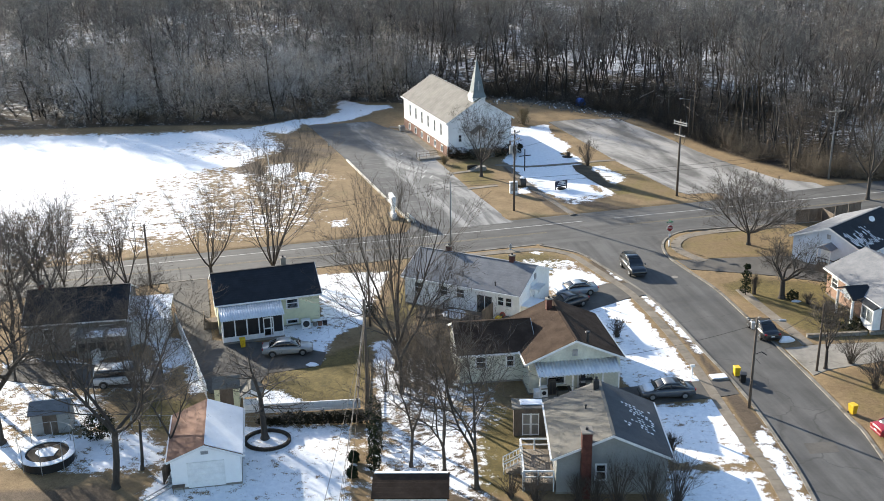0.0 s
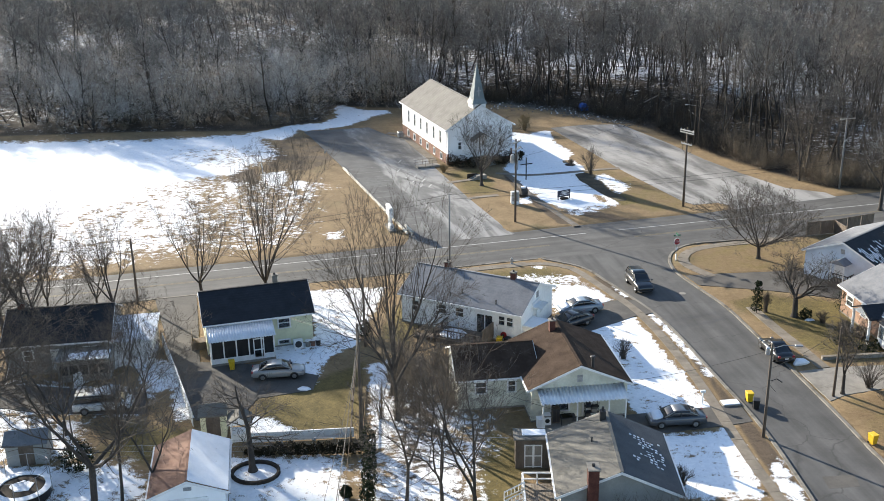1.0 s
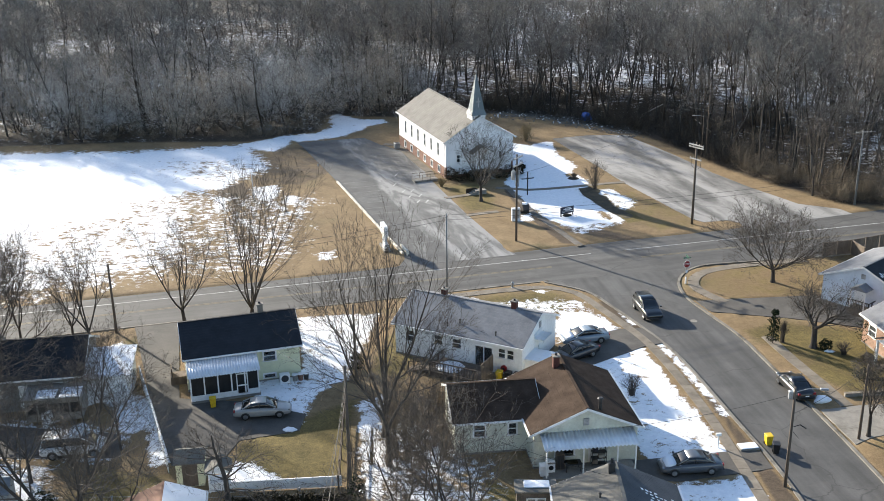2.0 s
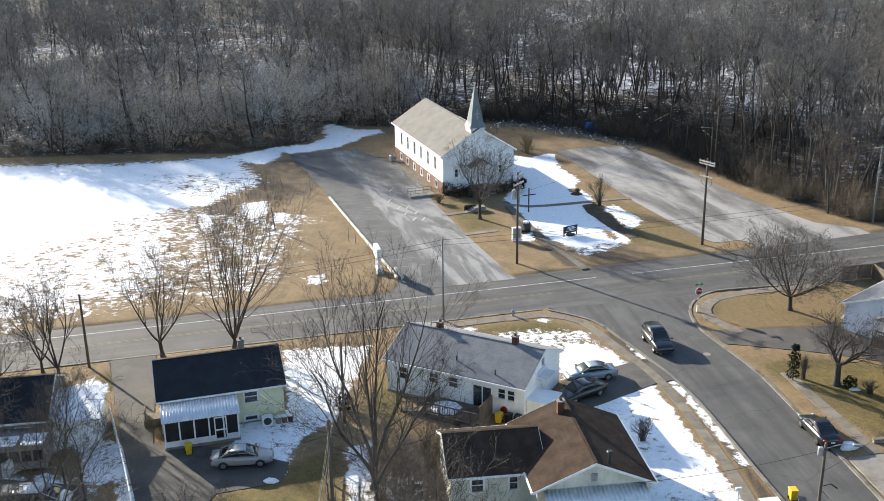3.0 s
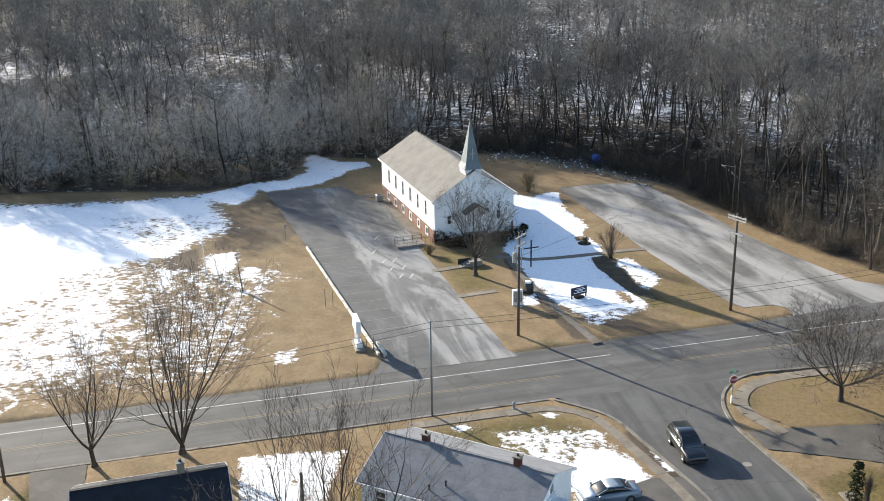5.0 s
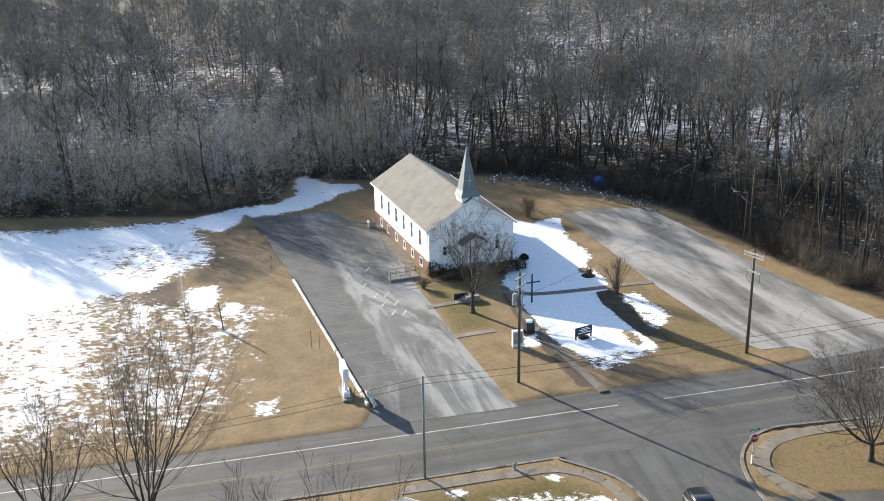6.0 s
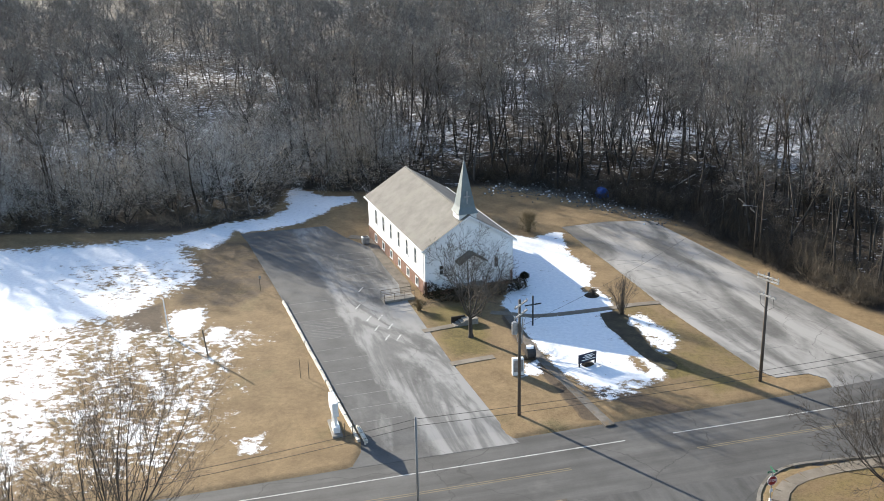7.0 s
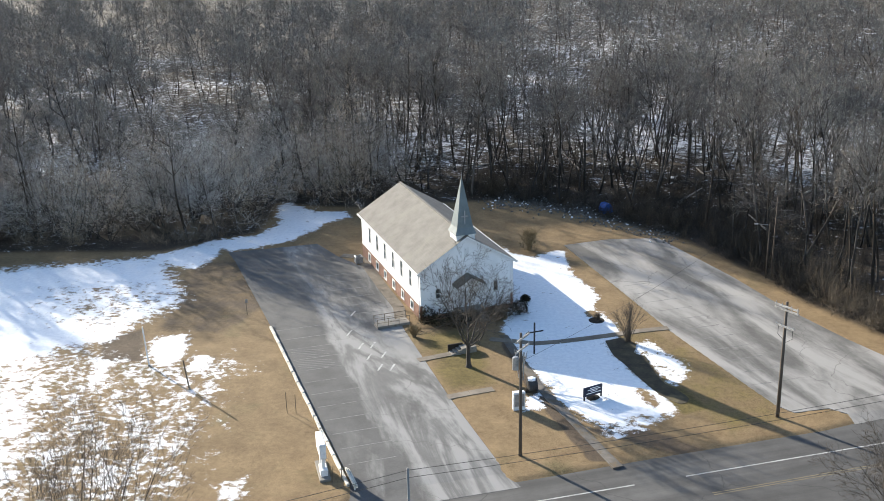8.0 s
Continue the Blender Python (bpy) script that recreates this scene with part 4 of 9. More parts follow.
def lot_material(name, base, pale, u0, bias, size, long, soft, channel, stalls=0.0):
    """Old asphalt under dried salt that melt water has drawn into streaks along the lot; bare where cars stand along its west rim."""
    m = mat(name, *base, scale=0.4, fine=5, rough=0.85, bump=0.3)
    nt = m.node_tree
    p = nt.nodes["Principled BSDF"]
    old = p.inputs["Base Color"].links[0].from_socket
    co = nt.nodes.new("ShaderNodeTexCoord")

    def maths(op, a, b=0.0, c=0.0):
        n = nt.nodes.new("ShaderNodeMath")
        n.operation = op
        for k, v in enumerate((a, b, c)):
            if isinstance(v, (int, float)):
                n.inputs[k].default_value = v
            else:
                nt.links.new(v, n.inputs[k])
        return n.outputs[0]

    def along(way):
        d = nt.nodes.new("ShaderNodeVectorMath")
        d.operation = "DOT_PRODUCT"
        d.inputs[1].default_value = way
        nt.links.new(co.outputs["Object"], d.inputs[0])
        return d.outputs["Value"]

    def ramp(v, lo, hi, a=0.0, b=1.0):
        r = nt.nodes.new("ShaderNodeMapRange")
        r.interpolation_type = "SMOOTHSTEP"
        nt.links.new(v, r.inputs[0])
        for k, q in enumerate((lo, hi, a, b)):
            r.inputs[k + 1].default_value = q
        return r.outputs[0]

    u, v = along((0.922, 0.387, 0)), along((0.387, -0.922, 0))

    def noise_of(scale, stretch, detail, rough, warp, shift):
        xyz = nt.nodes.new("ShaderNodeCombineXYZ")
        nt.links.new(u, xyz.inputs[0])
        nt.links.new(maths("MULTIPLY", v, 1 / stretch), xyz.inputs[1])
        xyz.inputs[2].default_value = shift
        n = node(nt, "ShaderNodeTexNoise", Scale=scale, Detail=detail, Roughness=rough, Distortion=warp)
        nt.links.new(xyz.outputs[0], n.inputs["Vector"])
        return n.outputs["Fac"]

    broad = noise_of(size, long, 5.0, 0.55, 0.8, 0.0)
    fine = noise_of(1.3, 3.0, 4.0, 0.7, 0.3, 5.0)
    salt = maths("ADD", maths("MULTIPLY_ADD", maths("SUBTRACT", fine, 0.5), 0.22, broad), ramp(v, -178, -128, bias[0], bias[1]))
    if stalls:
        salt = maths("ADD", salt, ramp(u, u0 + stalls - 0.7, u0 + stalls + 2.2, -0.3, 0.0))
    salt = ramp(salt, 0.5 - soft, 0.5 + soft)
    if channel:
        run = maths("ABSOLUTE", maths("SUBTRACT", noise_of(0.17, 5.0, 6.0, 0.6, 0.7, 9.0), 0.5))
        salt = maths("MULTIPLY", salt, ramp(maths("MULTIPLY_ADD", maths("SUBTRACT", fine, 0.5), 0.06, run), 0.0, 0.075, 1 - channel, 1.0))
    mx = nt.nodes.new("ShaderNodeMix")
    mx.data_type = "RGBA"
    nt.links.new(salt, mx.inputs["Factor"])
    nt.links.new(old, mx.inputs[6])
    mx.inputs[7].default_value = rgb(pale)
    vor = node(nt, "ShaderNodeTexVoronoi", Scale=0.1)
    vor.feature = "DISTANCE_TO_EDGE"
    wob = node(nt, "ShaderNodeTexNoise", Scale=0.5, Detail=4.0)
    nt.links.new(co.outputs["Object"], wob.inputs["Vector"])
    off = nt.nodes.new("ShaderNodeVectorMath")
    off.operation = "MULTIPLY_ADD"
    off.inputs[1].default_value = (2.6, 2.6, 0)
    nt.links.new(wob.outputs["Color"], off.inputs[0])
    nt.links.new(co.outputs["Object"], off.inputs[2])
    nt.links.new(off.outputs[0], vor.inputs["Vector"])
    ck2 = nt.nodes.new("ShaderNodeMix")
    ck2.data_type = "RGBA"
    nt.links.new(ramp(vor.outputs["Distance"], -0.004, 0.006), ck2.inputs["Factor"])
    ck2.inputs[6].default_value = rgb((0.13, 0.127, 0.122))
    nt.links.new(mx.outputs[2], ck2.inputs[7])
    nt.links.new(ck2.outputs[2], p.inputs["Base Color"])
    return m


M["lot"] = lot_material("salted_asphalt", ((0.1, 0.1, 0.1), (0.165, 0.165, 0.163)), (0.4, 0.397, 0.387), 37.0, (-0.05, 0.18), 0.2, 4.5, 0.12, 0.75, 4.6)
M["lot_pale"] = lot_material("pale_salted_asphalt", ((0.12, 0.117, 0.11), (0.2, 0.193, 0.182)), (0.46, 0.445, 0.42), 77.8, (-0.04, 0.03), 0.24, 5.0, 0.15, 0.0)


def worn_road(m, way):
    """Adds lengthwise wheel tracks, patched areas and dark sealed cracks to an asphalt."""
    nt = m.node_tree
    p = nt.nodes["Principled BSDF"]
    old = p.inputs["Base Color"].links[0].from_socket
    co = nt.nodes.new("ShaderNodeTexCoord")
    mp = node(nt, "ShaderNodeMapping", Scale=(0.06, 0.75, 1.0))
    turn = node(nt, "ShaderNodeMapping")
    turn.inputs["Rotation"].default_value = (0, 0, -math.atan2(way[1], way[0]))
    nt.links.new(co.outputs["Object"], turn.inputs["Vector"])
    nt.links.new(turn.outputs[0], mp.inputs["Vector"])
    hs = nt.nodes.new("ShaderNodeHueSaturation")
    tracks = node(nt, "ShaderNodeTexNoise", Scale=1.0, Detail=4.0, Roughness=0.6)
    nt.links.new(mp.outputs[0], tracks.inputs["Vector"])
    tr = nt.nodes.new("ShaderNodeMapRange")
    for k, q in enumerate((0.32, 0.68, 0.74, 1.26)):
        tr.inputs[k + 1].default_value = q
    nt.links.new(tracks.outputs["Fac"], tr.inputs[0])
    nt.links.new(tr.outputs[0], hs.inputs["Value"])
    nt.links.new(old, hs.inputs["Color"])
    wob = node(nt, "ShaderNodeTexNoise", Scale=0.35, Detail=5.0)
    nt.links.new(co.outputs["Object"], wob.inputs["Vector"])
    off = nt.nodes.new("ShaderNodeVectorMath")
    off.operation = "MULTIPLY_ADD"
    off.inputs[1].default_value = (3.0, 3.0, 0)
    nt.links.new(wob.outputs["Color"], off.inputs[0])
    nt.links.new(turn.outputs[0], off.inputs[2])
    vor = node(nt, "ShaderNodeTexVoronoi", Scale=0.085)
    vor.feature = "DISTANCE_TO_EDGE"
    nt.links.new(off.outputs[0], vor.inputs["Vector"])
    cr = nt.nodes.new("ShaderNodeMapRange")
    cr.inputs[1].default_value, cr.inputs[2].default_value = -0.002, 0.006
    nt.links.new(vor.outputs["Distance"], cr.inputs[0])
    mx = nt.nodes.new("ShaderNodeMix")
    mx.data_type = "RGBA"
    nt.links.new(cr.outputs[0], mx.inputs["Factor"])
    mx.inputs[6].default_value = rgb((0.065, 0.064, 0.062))
    nt.links.new(hs.outputs[0], mx.inputs[7])
    nt.links.new(mx.outputs[2], p.inputs["Base Color"])


worn_road(M["asphalt"], ROAD_U)
worn_road(M["side_asphalt"], (0.24, -0.97))


def apron(bm):
    """Lets a lot run down to the road's level where it meets it."""
    for v in bm.verts:
        off = (np.array(v.co[:2]) - ROAD_O) @ ROAD_N
        if v.co.z > 0 and off < 7.9:
            v.co.z = ROAD_Z + 0.012
    return bm


path_line = spline([(-1.2, 156.4), (0.2, 151.6), (1.5, 147.2), (3.0, 142.8), (5.0, 138.2), (7.0, 133.4), (8.3, 130.4)], 0.8)
bed_line = spline([(9.3, 155.2), (11.2, 155.9), (12.3, 154.2), (11.9, 152.3), (13.0, 151.3), (13.1, 149.5), (13.9, 145.9), (15.0, 144.2), (15.8, 142.4), (14.9, 141.4), (13.5, 142.9), (12.4, 145.2), (10.7, 149.8), (9.8, 151.9), (9.3, 155.2)], 0.5)[:-1]
# Dark sheet for mulch and, mostly, the steeple's shadow across the lawn.
structure("planting_bed", sheet(bed_line, -0.1, 0.05), M["bed"], "earth bed beside the snow, darkened for the church's shadow", "planting bed")
structure("church_footpath", ribbon(path_line, -0.45, 0.45, -0.1, 0.04), M["path"], "narrow worn footpath down the church lawn", "path")
structure("main_road", sheet(MAIN_ROAD, ROAD_Z - 0.3, ROAD_Z), M["asphalt"], "worn grey asphalt two-lane road", "road")
structure("side_road", sheet(SIDE_ROAD, ROAD_Z - 0.3, ROAD_Z + 0.006), M["side_asphalt"], "grey asphalt residential street", "road")
structure("parking_lot_west", apron(sheet(LOT_WEST, -0.4, 0.015)), M["lot"], "cracked asphalt parking lot with salt streaks", "parking lot")
structure("parking_lot_east", apron(sheet(LOT_EAST, -0.4, 0.018)), M["lot_pale"], "wide asphalt parking lot pale with salt", "parking lot")
for nm, poly, lab, mt in (("driveway_yellow_house", DRIVE_YELLOW, "long worn asphalt driveway beside the yellow house", "drive"), ("driveway_ranch", DRIVE_RANCH, "dark asphalt driveway beside the ranch house", "drive"),
                          ("driveway_brown_house", DRIVE_BROWN, "wet dark asphalt driveway with snow beside it", "drive"), ("driveway_blue_house", DRIVE_BLUE, "dark asphalt driveway in front of the blue house", "drive"),
                          ("driveway_tan_house", DRIVE_TAN, "pale concrete driveway by a stone planter", "concrete"), ("driveway_west", DRIVE_WEST, "snow-streaked asphalt driveway by the dark house", "drive")):
    structure(nm, sheet(poly, -0.4, 0.03), M[mt], lab, "driveway")
structure("kerb_west", ribbon(WEST_KERB, -0.02, 0.26, -0.3, 0.045), M["kerb"], "worn concrete kerb along the street", "kerb")
structure("kerb_east", ribbon(EAST_KERB, 0.02, -0.26, -0.3, 0.045), M["kerb"], "stained concrete kerb along the street", "kerb")
structure("kerb_south", ribbon([on_road(s, -4.2) for s in np.arange(-120, -2, 3.0)], -0.24, 0.02, -0.3, 0.045), M["kerb"], "concrete kerb along the main road", "kerb")
structure("kerb_south_east", ribbon([on_road(s, -6.2) for s in np.arange(31, 120, 3.0)], -0.24, 0.02, -0.3, 0.045), M["kerb"], "concrete kerb along the main road", "kerb")
# pavements, slab by slab
WALK_W = spline([(-0.5, 115.4), (3.6, 116.6), (7.0, 115.0), (8.9, 111.6), (11.0, 107.4), (13.2, 102.4), (15.2, 95.0), (16.8, 87.0), (17.8, 80.0), (18.6, 74.2), (19.9, 66.6), (20.4, 58)], 1.3)
WALK_E = spline([(22.4, 113.0), (20.2, 116.4), (20.0, 119.0), (21.4, 121.6), (24.4, 123.4), (29.0, 124.9), (34.0, 126.2)], 1.3)
WALK_E2 = spline([(24.8, 104.4), (26.0, 99.4), (27.4, 94.4), (28.4, 90.4)], 1.3)
WALK_S = [on_road(s, -5.6) for s in np.arange(-16, -4, 1.4)]


def slabs(line, width, name, label):
    base = tagged(new(name), label, "pavement", "", "structure")
    for a, b in zip(line, line[1:]):
        a, b = np.array(a), np.array(b)
        d = (b - a) / np.linalg.norm(b - a)
        n = np.array((-d[1], d[0])) * width / 2
        lift = random.uniform(0.035, 0.05)
        q = [a + d * 0.012 - n, b - d * 0.012 - n, b - d * 0.012 + n, a + d * 0.012 + n]
        bm = bmesh.new()
        prism(bm, [tuple(v) for v in q], "z", -0.1, lift)
        part("slab", bm, M["slab"], base)


M["slab"] = mat("pavement_slab", (0.2, 0.168, 0.13), (0.34, 0.295, 0.235), scale=0.8, fine=8, rough=0.9, stain=(0.2, 0.175, 0.14), stain_scale=0.5, stain_at=0.62, vary=0.14)
slabs(WALK_W, 0.9, "pavement_west", "concrete pavement with dirty joints along the street")
slabs(WALK_E, 1.2, "pavement_corner", "pale concrete pavement round the corner lawn")
slabs(WALK_E2, 1.1, "pavement_east", "concrete front walk beside the lawn")
slabs(WALK_S, 1.1, "pavement_south", "concrete pavement beside the main road")
slabs([(-9.6, 150.1), (-8.0, 150.9), (-6.4, 151.7)], 0.9, "church_walk_upper", "short concrete walk to the church steps")
slabs([(-6.2, 142.2), (-4.2, 143.1), (-2.0, 144.0)], 0.9, "church_walk_lower", "short concrete walk across the church lawn")
slabs([(-2.6, 155.4), (-0.4, 155.0), (2.0, 154.4), (4.6, 154.9), (7.4, 155.8), (10.3, 156.8), (13.2, 157.9), (16.2, 158.7)], 0.9, "church_walk_cross", "narrow concrete walk between church and east lot")
slabs([(-22.2, 181.4), (-19.9, 180.8), (-17.8, 176.0), (-15.4, 169.8), (-13.0, 164.0), (-12.4, 160.4)], 1.3, "church_side_walk", "concrete walk along the brick basement wall")
# markings
structure("edge_line_west", ribbon([on_road(s, 2.9) for s in np.arange(-120, 6.6, 2.0)], -0.07, 0.07, ROAD_Z - 0.01, ROAD_Z + 0.005), M["white_line"], "worn white edge line", "road marking")
structure("edge_line_east", ribbon([on_road(s, 2.9) for s in np.arange(10.4, 120, 2.0)], -0.07, 0.07, ROAD_Z - 0.01, ROAD_Z + 0.005), M["white_line"], "worn white edge line", "road marking")
for nm, a, b in (("west", -120, 0.2), ("east", 11.2, 120)):
    for o in (-0.13, 0.13):
        structure("centre_line_" + nm, ribbon([on_road(s, o) for s in np.arange(a, b, 2.0)], -0.05, 0.05, ROAD_Z - 0.01, ROAD_Z + 0.005), M["yellow_line"], "faded yellow double centre line", "road marking")
rim = np.array([-25.9, 157.4]), np.array([-12.9, 127.6])
run = (rim[1] - rim[0]) / np.linalg.norm(rim[1] - rim[0])
across = np.array([0.935, 0.355])
for k in range(12):
    a = rim[0] + run * (k * 2.68 + 0.5) + across * 0.4
    structure("stall_line", ribbon([tuple(a), tuple(a + across * 2.3), tuple(a + across * 4.6)], -0.05, 0.05, 0.008, 0.0195), M["stall_line"], "worn white parking stall line", "road marking")
for k in (3, 4):
    a = rim[0] + run * (k * 2.68 - 1.9) + across * 0.6
    for j in range(5):
        b = a + run * j * 0.42
        structure("hatch_line", ribbon([tuple(b), tuple(b + across * 3.6 + run * 0.7)], -0.04, 0.04, 0.008, 0.0195), M["stall_line"], "worn white hatched parking marking", "road marking")
for k in range(6):
    a = np.array([-14.2, 163.2]) + np.array([-0.38, 0.925]) * k * 2.6
    structure("stall_line", ribbon([tuple(a), tuple(a + np.array([-4.2, -1.5]))], -0.05, 0.05, 0.008, 0.0195), M["stall_line"], "worn white parking stall line", "road marking")
for k in range(11):
    a = np.array([11.9, 170.6]) + np.array([0.376, -0.927]) * k * 2.72
    structure("stall_line", ribbon([tuple(a + np.array([0.7, 0.26])), tuple(a + np.array([4.6, 1.7]))], -0.04, 0.04, 0.008, 0.0215), M["stall_line"], "worn white parking stall line", "road marking")
# worn arrow strokes on the west lot
for x, y in ((-17.9, 162.0), (-17.5, 156.7), (-15.8, 153.4), (-14.6, 153.7), (-14.6, 150.8), (-13.2, 151.3), (-13.2, 148.4), (-12.0, 148.4)):
    structure("arrow_stroke", ribbon([(x - 0.12, y - 0.75), (x, y), (x + 0.16, y + 0.75)], -0.09, 0.09, 0.008, 0.0195), M["white_line"], "worn white stroke of a lot arrow", "road marking")


# ---- buildings ----
def wall_cells(bm, length, height, t, holes, m):
    """One wall along u with rectangular holes (u0, u1, z0, z1) that go right through it."""
    us = sorted({0.0, length, *[u for h in holes for u in h[:2]]})
    zs = sorted({0.0, height, *[z for h in holes for z in h[2:]]})
    nu, nz = len(us) - 1, len(zs) - 1

    def solid(i, k):
        if not (0 <= i < nu and 0 <= k < nz):
            return False
        u, z = (us[i] + us[i + 1]) / 2, (zs[k] + zs[k + 1]) / 2
        return not any(a < u < b and c < z < d for a, b, c, d in holes)

    made = {}

    def vert(i, k, side):
        if (i, k, side) not in made:
            made[i, k, side] = bm.verts.new(m @ Vector((us[i], t * side, zs[k])))
        return made[i, k, side]

    for i in range(nu):
        for k in range(nz):
            if not solid(i, k):
                continue
            c = ((i, k), (i + 1, k), (i + 1, k + 1), (i, k + 1))
            bm.faces.new([vert(*p, 0) for p in c])
            bm.faces.new([vert(*p, 1) for p in c[::-1]])
            for (a, b), (di, dk) in (((c[0], c[1]), (0, -1)), ((c[1], c[2]), (1, 0)), ((c[2], c[3]), (0, 1)), ((c[3], c[0]), (-1, 0))):
                if not solid(i + di, k + dk):
                    bm.faces.new((vert(*b, 0), vert(*a, 0), vert(*a, 1), vert(*b, 1)))


def window_unit(parent, m, u, z, w, h, kind="window", frame_mat=None):
    fm = frame_mat or M["trim"]
    f = 0.07
    bm = bmesh.new()
    for r in ((u - w / 2 - 0.06, u + w / 2 + 0.06, -0.04, 0.06, z + h - f, z + h + 0.06), (u - w / 2 - 0.06, u - w / 2 + f, -0.04, 0.06, z, z + h - f), (u + w / 2 - f, u + w / 2 + 0.06, -0.04, 0.06, z, z + h - f)):
        box(bm, *r, m=m)
    if kind == "window":
        box(bm, u - w / 2 + f, u + w / 2 - f, -0.01, 0.05, z + h * 0.5 - 0.03, z + h * 0.5 + 0.03, m=m)
    win = part("window" if kind != "slider" else "sliding_door", bm, fm, parent)
    part("sill", boxes((u - w / 2 - 0.1, u + w / 2 + 0.1, -0.09, 0.06, z - 0.06, z), m=m), fm, win)
    halves = ((z + f * 0.3, z + h * 0.5 - 0.03), (z + h * 0.5 + 0.03, z + h - f)) if kind == "window" else ((z, z + h - f),)
    if kind == "slider":
        part("pane", boxes((u - w / 2 + f, u - 0.02, 0.02, 0.035, z, z + h - f), m=m), M["glass"], win)
        part("pane", boxes((u + 0.02, u + w / 2 - f, 0.045, 0.06, z, z + h - f), m=m), M["glass"], win)
        part("stile", boxes((u - 0.045, u + 0.045, 0.0, 0.08, z, z + h - f), m=m), fm, win)
    else:
        for a, b in halves:
            part("pane", boxes((u - w / 2 + f, u + w / 2 - f, 0.02, 0.035, a, b), m=m), M["glass"], win)
    part("blind", boxes((u - w / 2 + f, u + w / 2 - f, 0.14, 0.15, z, z + h), m=m), M["screen"], win, "dark curtain behind the pane")
    return win


def door_unit(parent, m, u, z, w, h, leaf_mat):
    bm = boxes((u - w / 2, u + w / 2, 0.04, 0.09, z, z + h), m=m)
    for k in (0, 1):
        for z0, z1 in ((0.15, 0.9), (1.05, h - 0.15)):
            box(bm, u - w / 2 + 0.1 + k * (w / 2 - 0.04), u - 0.06 + k * (w / 2 - 0.02), 0.025, 0.04, z + z0, z + z1, m=m)
    door = part("door", bm, leaf_mat, parent)
    part("frame", boxes((u - w / 2 - 0.09, u - w / 2, -0.03, 0.1, z, z + h + 0.09), (u + w / 2, u + w / 2 + 0.09, -0.03, 0.1, z, z + h + 0.09), (u - w / 2, u + w / 2, -0.03, 0.1, z + h, z + h + 0.09), m=m), M["trim"], door)
    part("handle", boxes((u + w / 2 - 0.14, u + w / 2 - 0.08, 0.0, 0.04, z + 0.95, z + 1.08), m=m), M["galv"], door)
    return door


def house(name, x, y, rz, L, D, h, rise, wall, roof, label, category="house", over=0.35, openings=None, roofs=None, t=0.18, found=0.25, z=0.0, end_trim=True):
    """A gabled building: ridge along its own x. openings: side -> rows of (kind, u, z, w, h); sides S, E, N, W in its own frame."""
    ob = thing(name, x, y, z, rz, label, category)
    openings = openings or {}
    sides = {"S": (L, pose(-L / 2, -D / 2, 0)), "N": (L, pose(L / 2, D / 2, 0, 0, 0, 180)), "E": (D - 2 * t, pose(L / 2, -D / 2 + t, 0, 0, 0, 90)), "W": (D - 2 * t, pose(-L / 2, D / 2 - t, 0, 0, 0, -90))}
    for side, (length, m) in sides.items():
        rows = openings.get(side, [])
        bm = bmesh.new()
        wall_cells(bm, length, h, t, [(u - w / 2, u + w / 2, zz, zz + hh) for kind, u, zz, w, hh in rows if kind != "vent"], m)
        part("wall", bm, wall, ob)
        for kind, u, zz, w, hh in rows:
            if kind in ("window", "slider", "fixed"):
                window_unit(ob, m, u, zz, w, hh, kind)
            elif kind == "door":
                door_unit(ob, m, u, zz, w, hh, M["trim"])
            elif kind == "vent":
                part("gable_vent", boxes((u - w / 2, u + w / 2, -0.05, 0.0, zz, zz + hh), *[(u - w / 2 + 0.04, u + w / 2 - 0.04, -0.07, -0.05, zz + k * 0.12 + 0.04, zz + k * 0.12 + 0.09) for k in range(int(hh / 0.12))], m=m), M["galv"], ob)
    if found:
        part("foundation", boxes((-L / 2 - 0.03, L / 2 + 0.03, -D / 2 - 0.03, D / 2 + 0.03, -0.3, found * 0.6)), M["concrete"], ob)
    for x0, x1 in ((-L / 2, -L / 2 + t), (L / 2 - t, L / 2)):
        bm = bmesh.new()
        prism(bm, [(-D / 2, h), (D / 2, h), (0, h + rise)], "x", x0, x1)
        part("gable", bm, wall, ob)
    k = rise / (D / 2)
    ze, th, e = h - over * k, 0.13, L / 2 + over * 0.7
    for s, rm in zip((-1, 1), roofs or (roof, roof)):
        bm = bmesh.new()
        prism(bm, [(s * (D / 2 + over), ze + 0.02), (0, h + rise + 0.02), (0, h + rise + 0.02 + th), (s * (D / 2 + over), ze + 0.02 + th)], "x", -e, e)
        slope = part("roof", bm, rm, ob)
        part("gutter", boxes((-e, e, s * (D / 2 + over) - (0.12 if s < 0 else 0.0), s * (D / 2 + over) + (0.0 if s < 0 else 0.12), ze - 0.02, ze + 0.1)), M["trim"], slope)
    part("ridge_cap", boxes((-e, e, -0.12, 0.12, h + rise + 0.1, h + rise + 0.175)), roof, ob)
    if end_trim:
        for xx in (-e - 0.04, e):
            bm = bmesh.new()
            for s in (-1, 1):
                prism(bm, [(s * (D / 2 + over), ze - 0.06), (0, h + rise - 0.06), (0, h + rise + 0.13), (s * (D / 2 + over), ze + 0.13)], "x", xx, xx + 0.04)
            part("rake_board", bm, M["trim"], ob)
    return ob


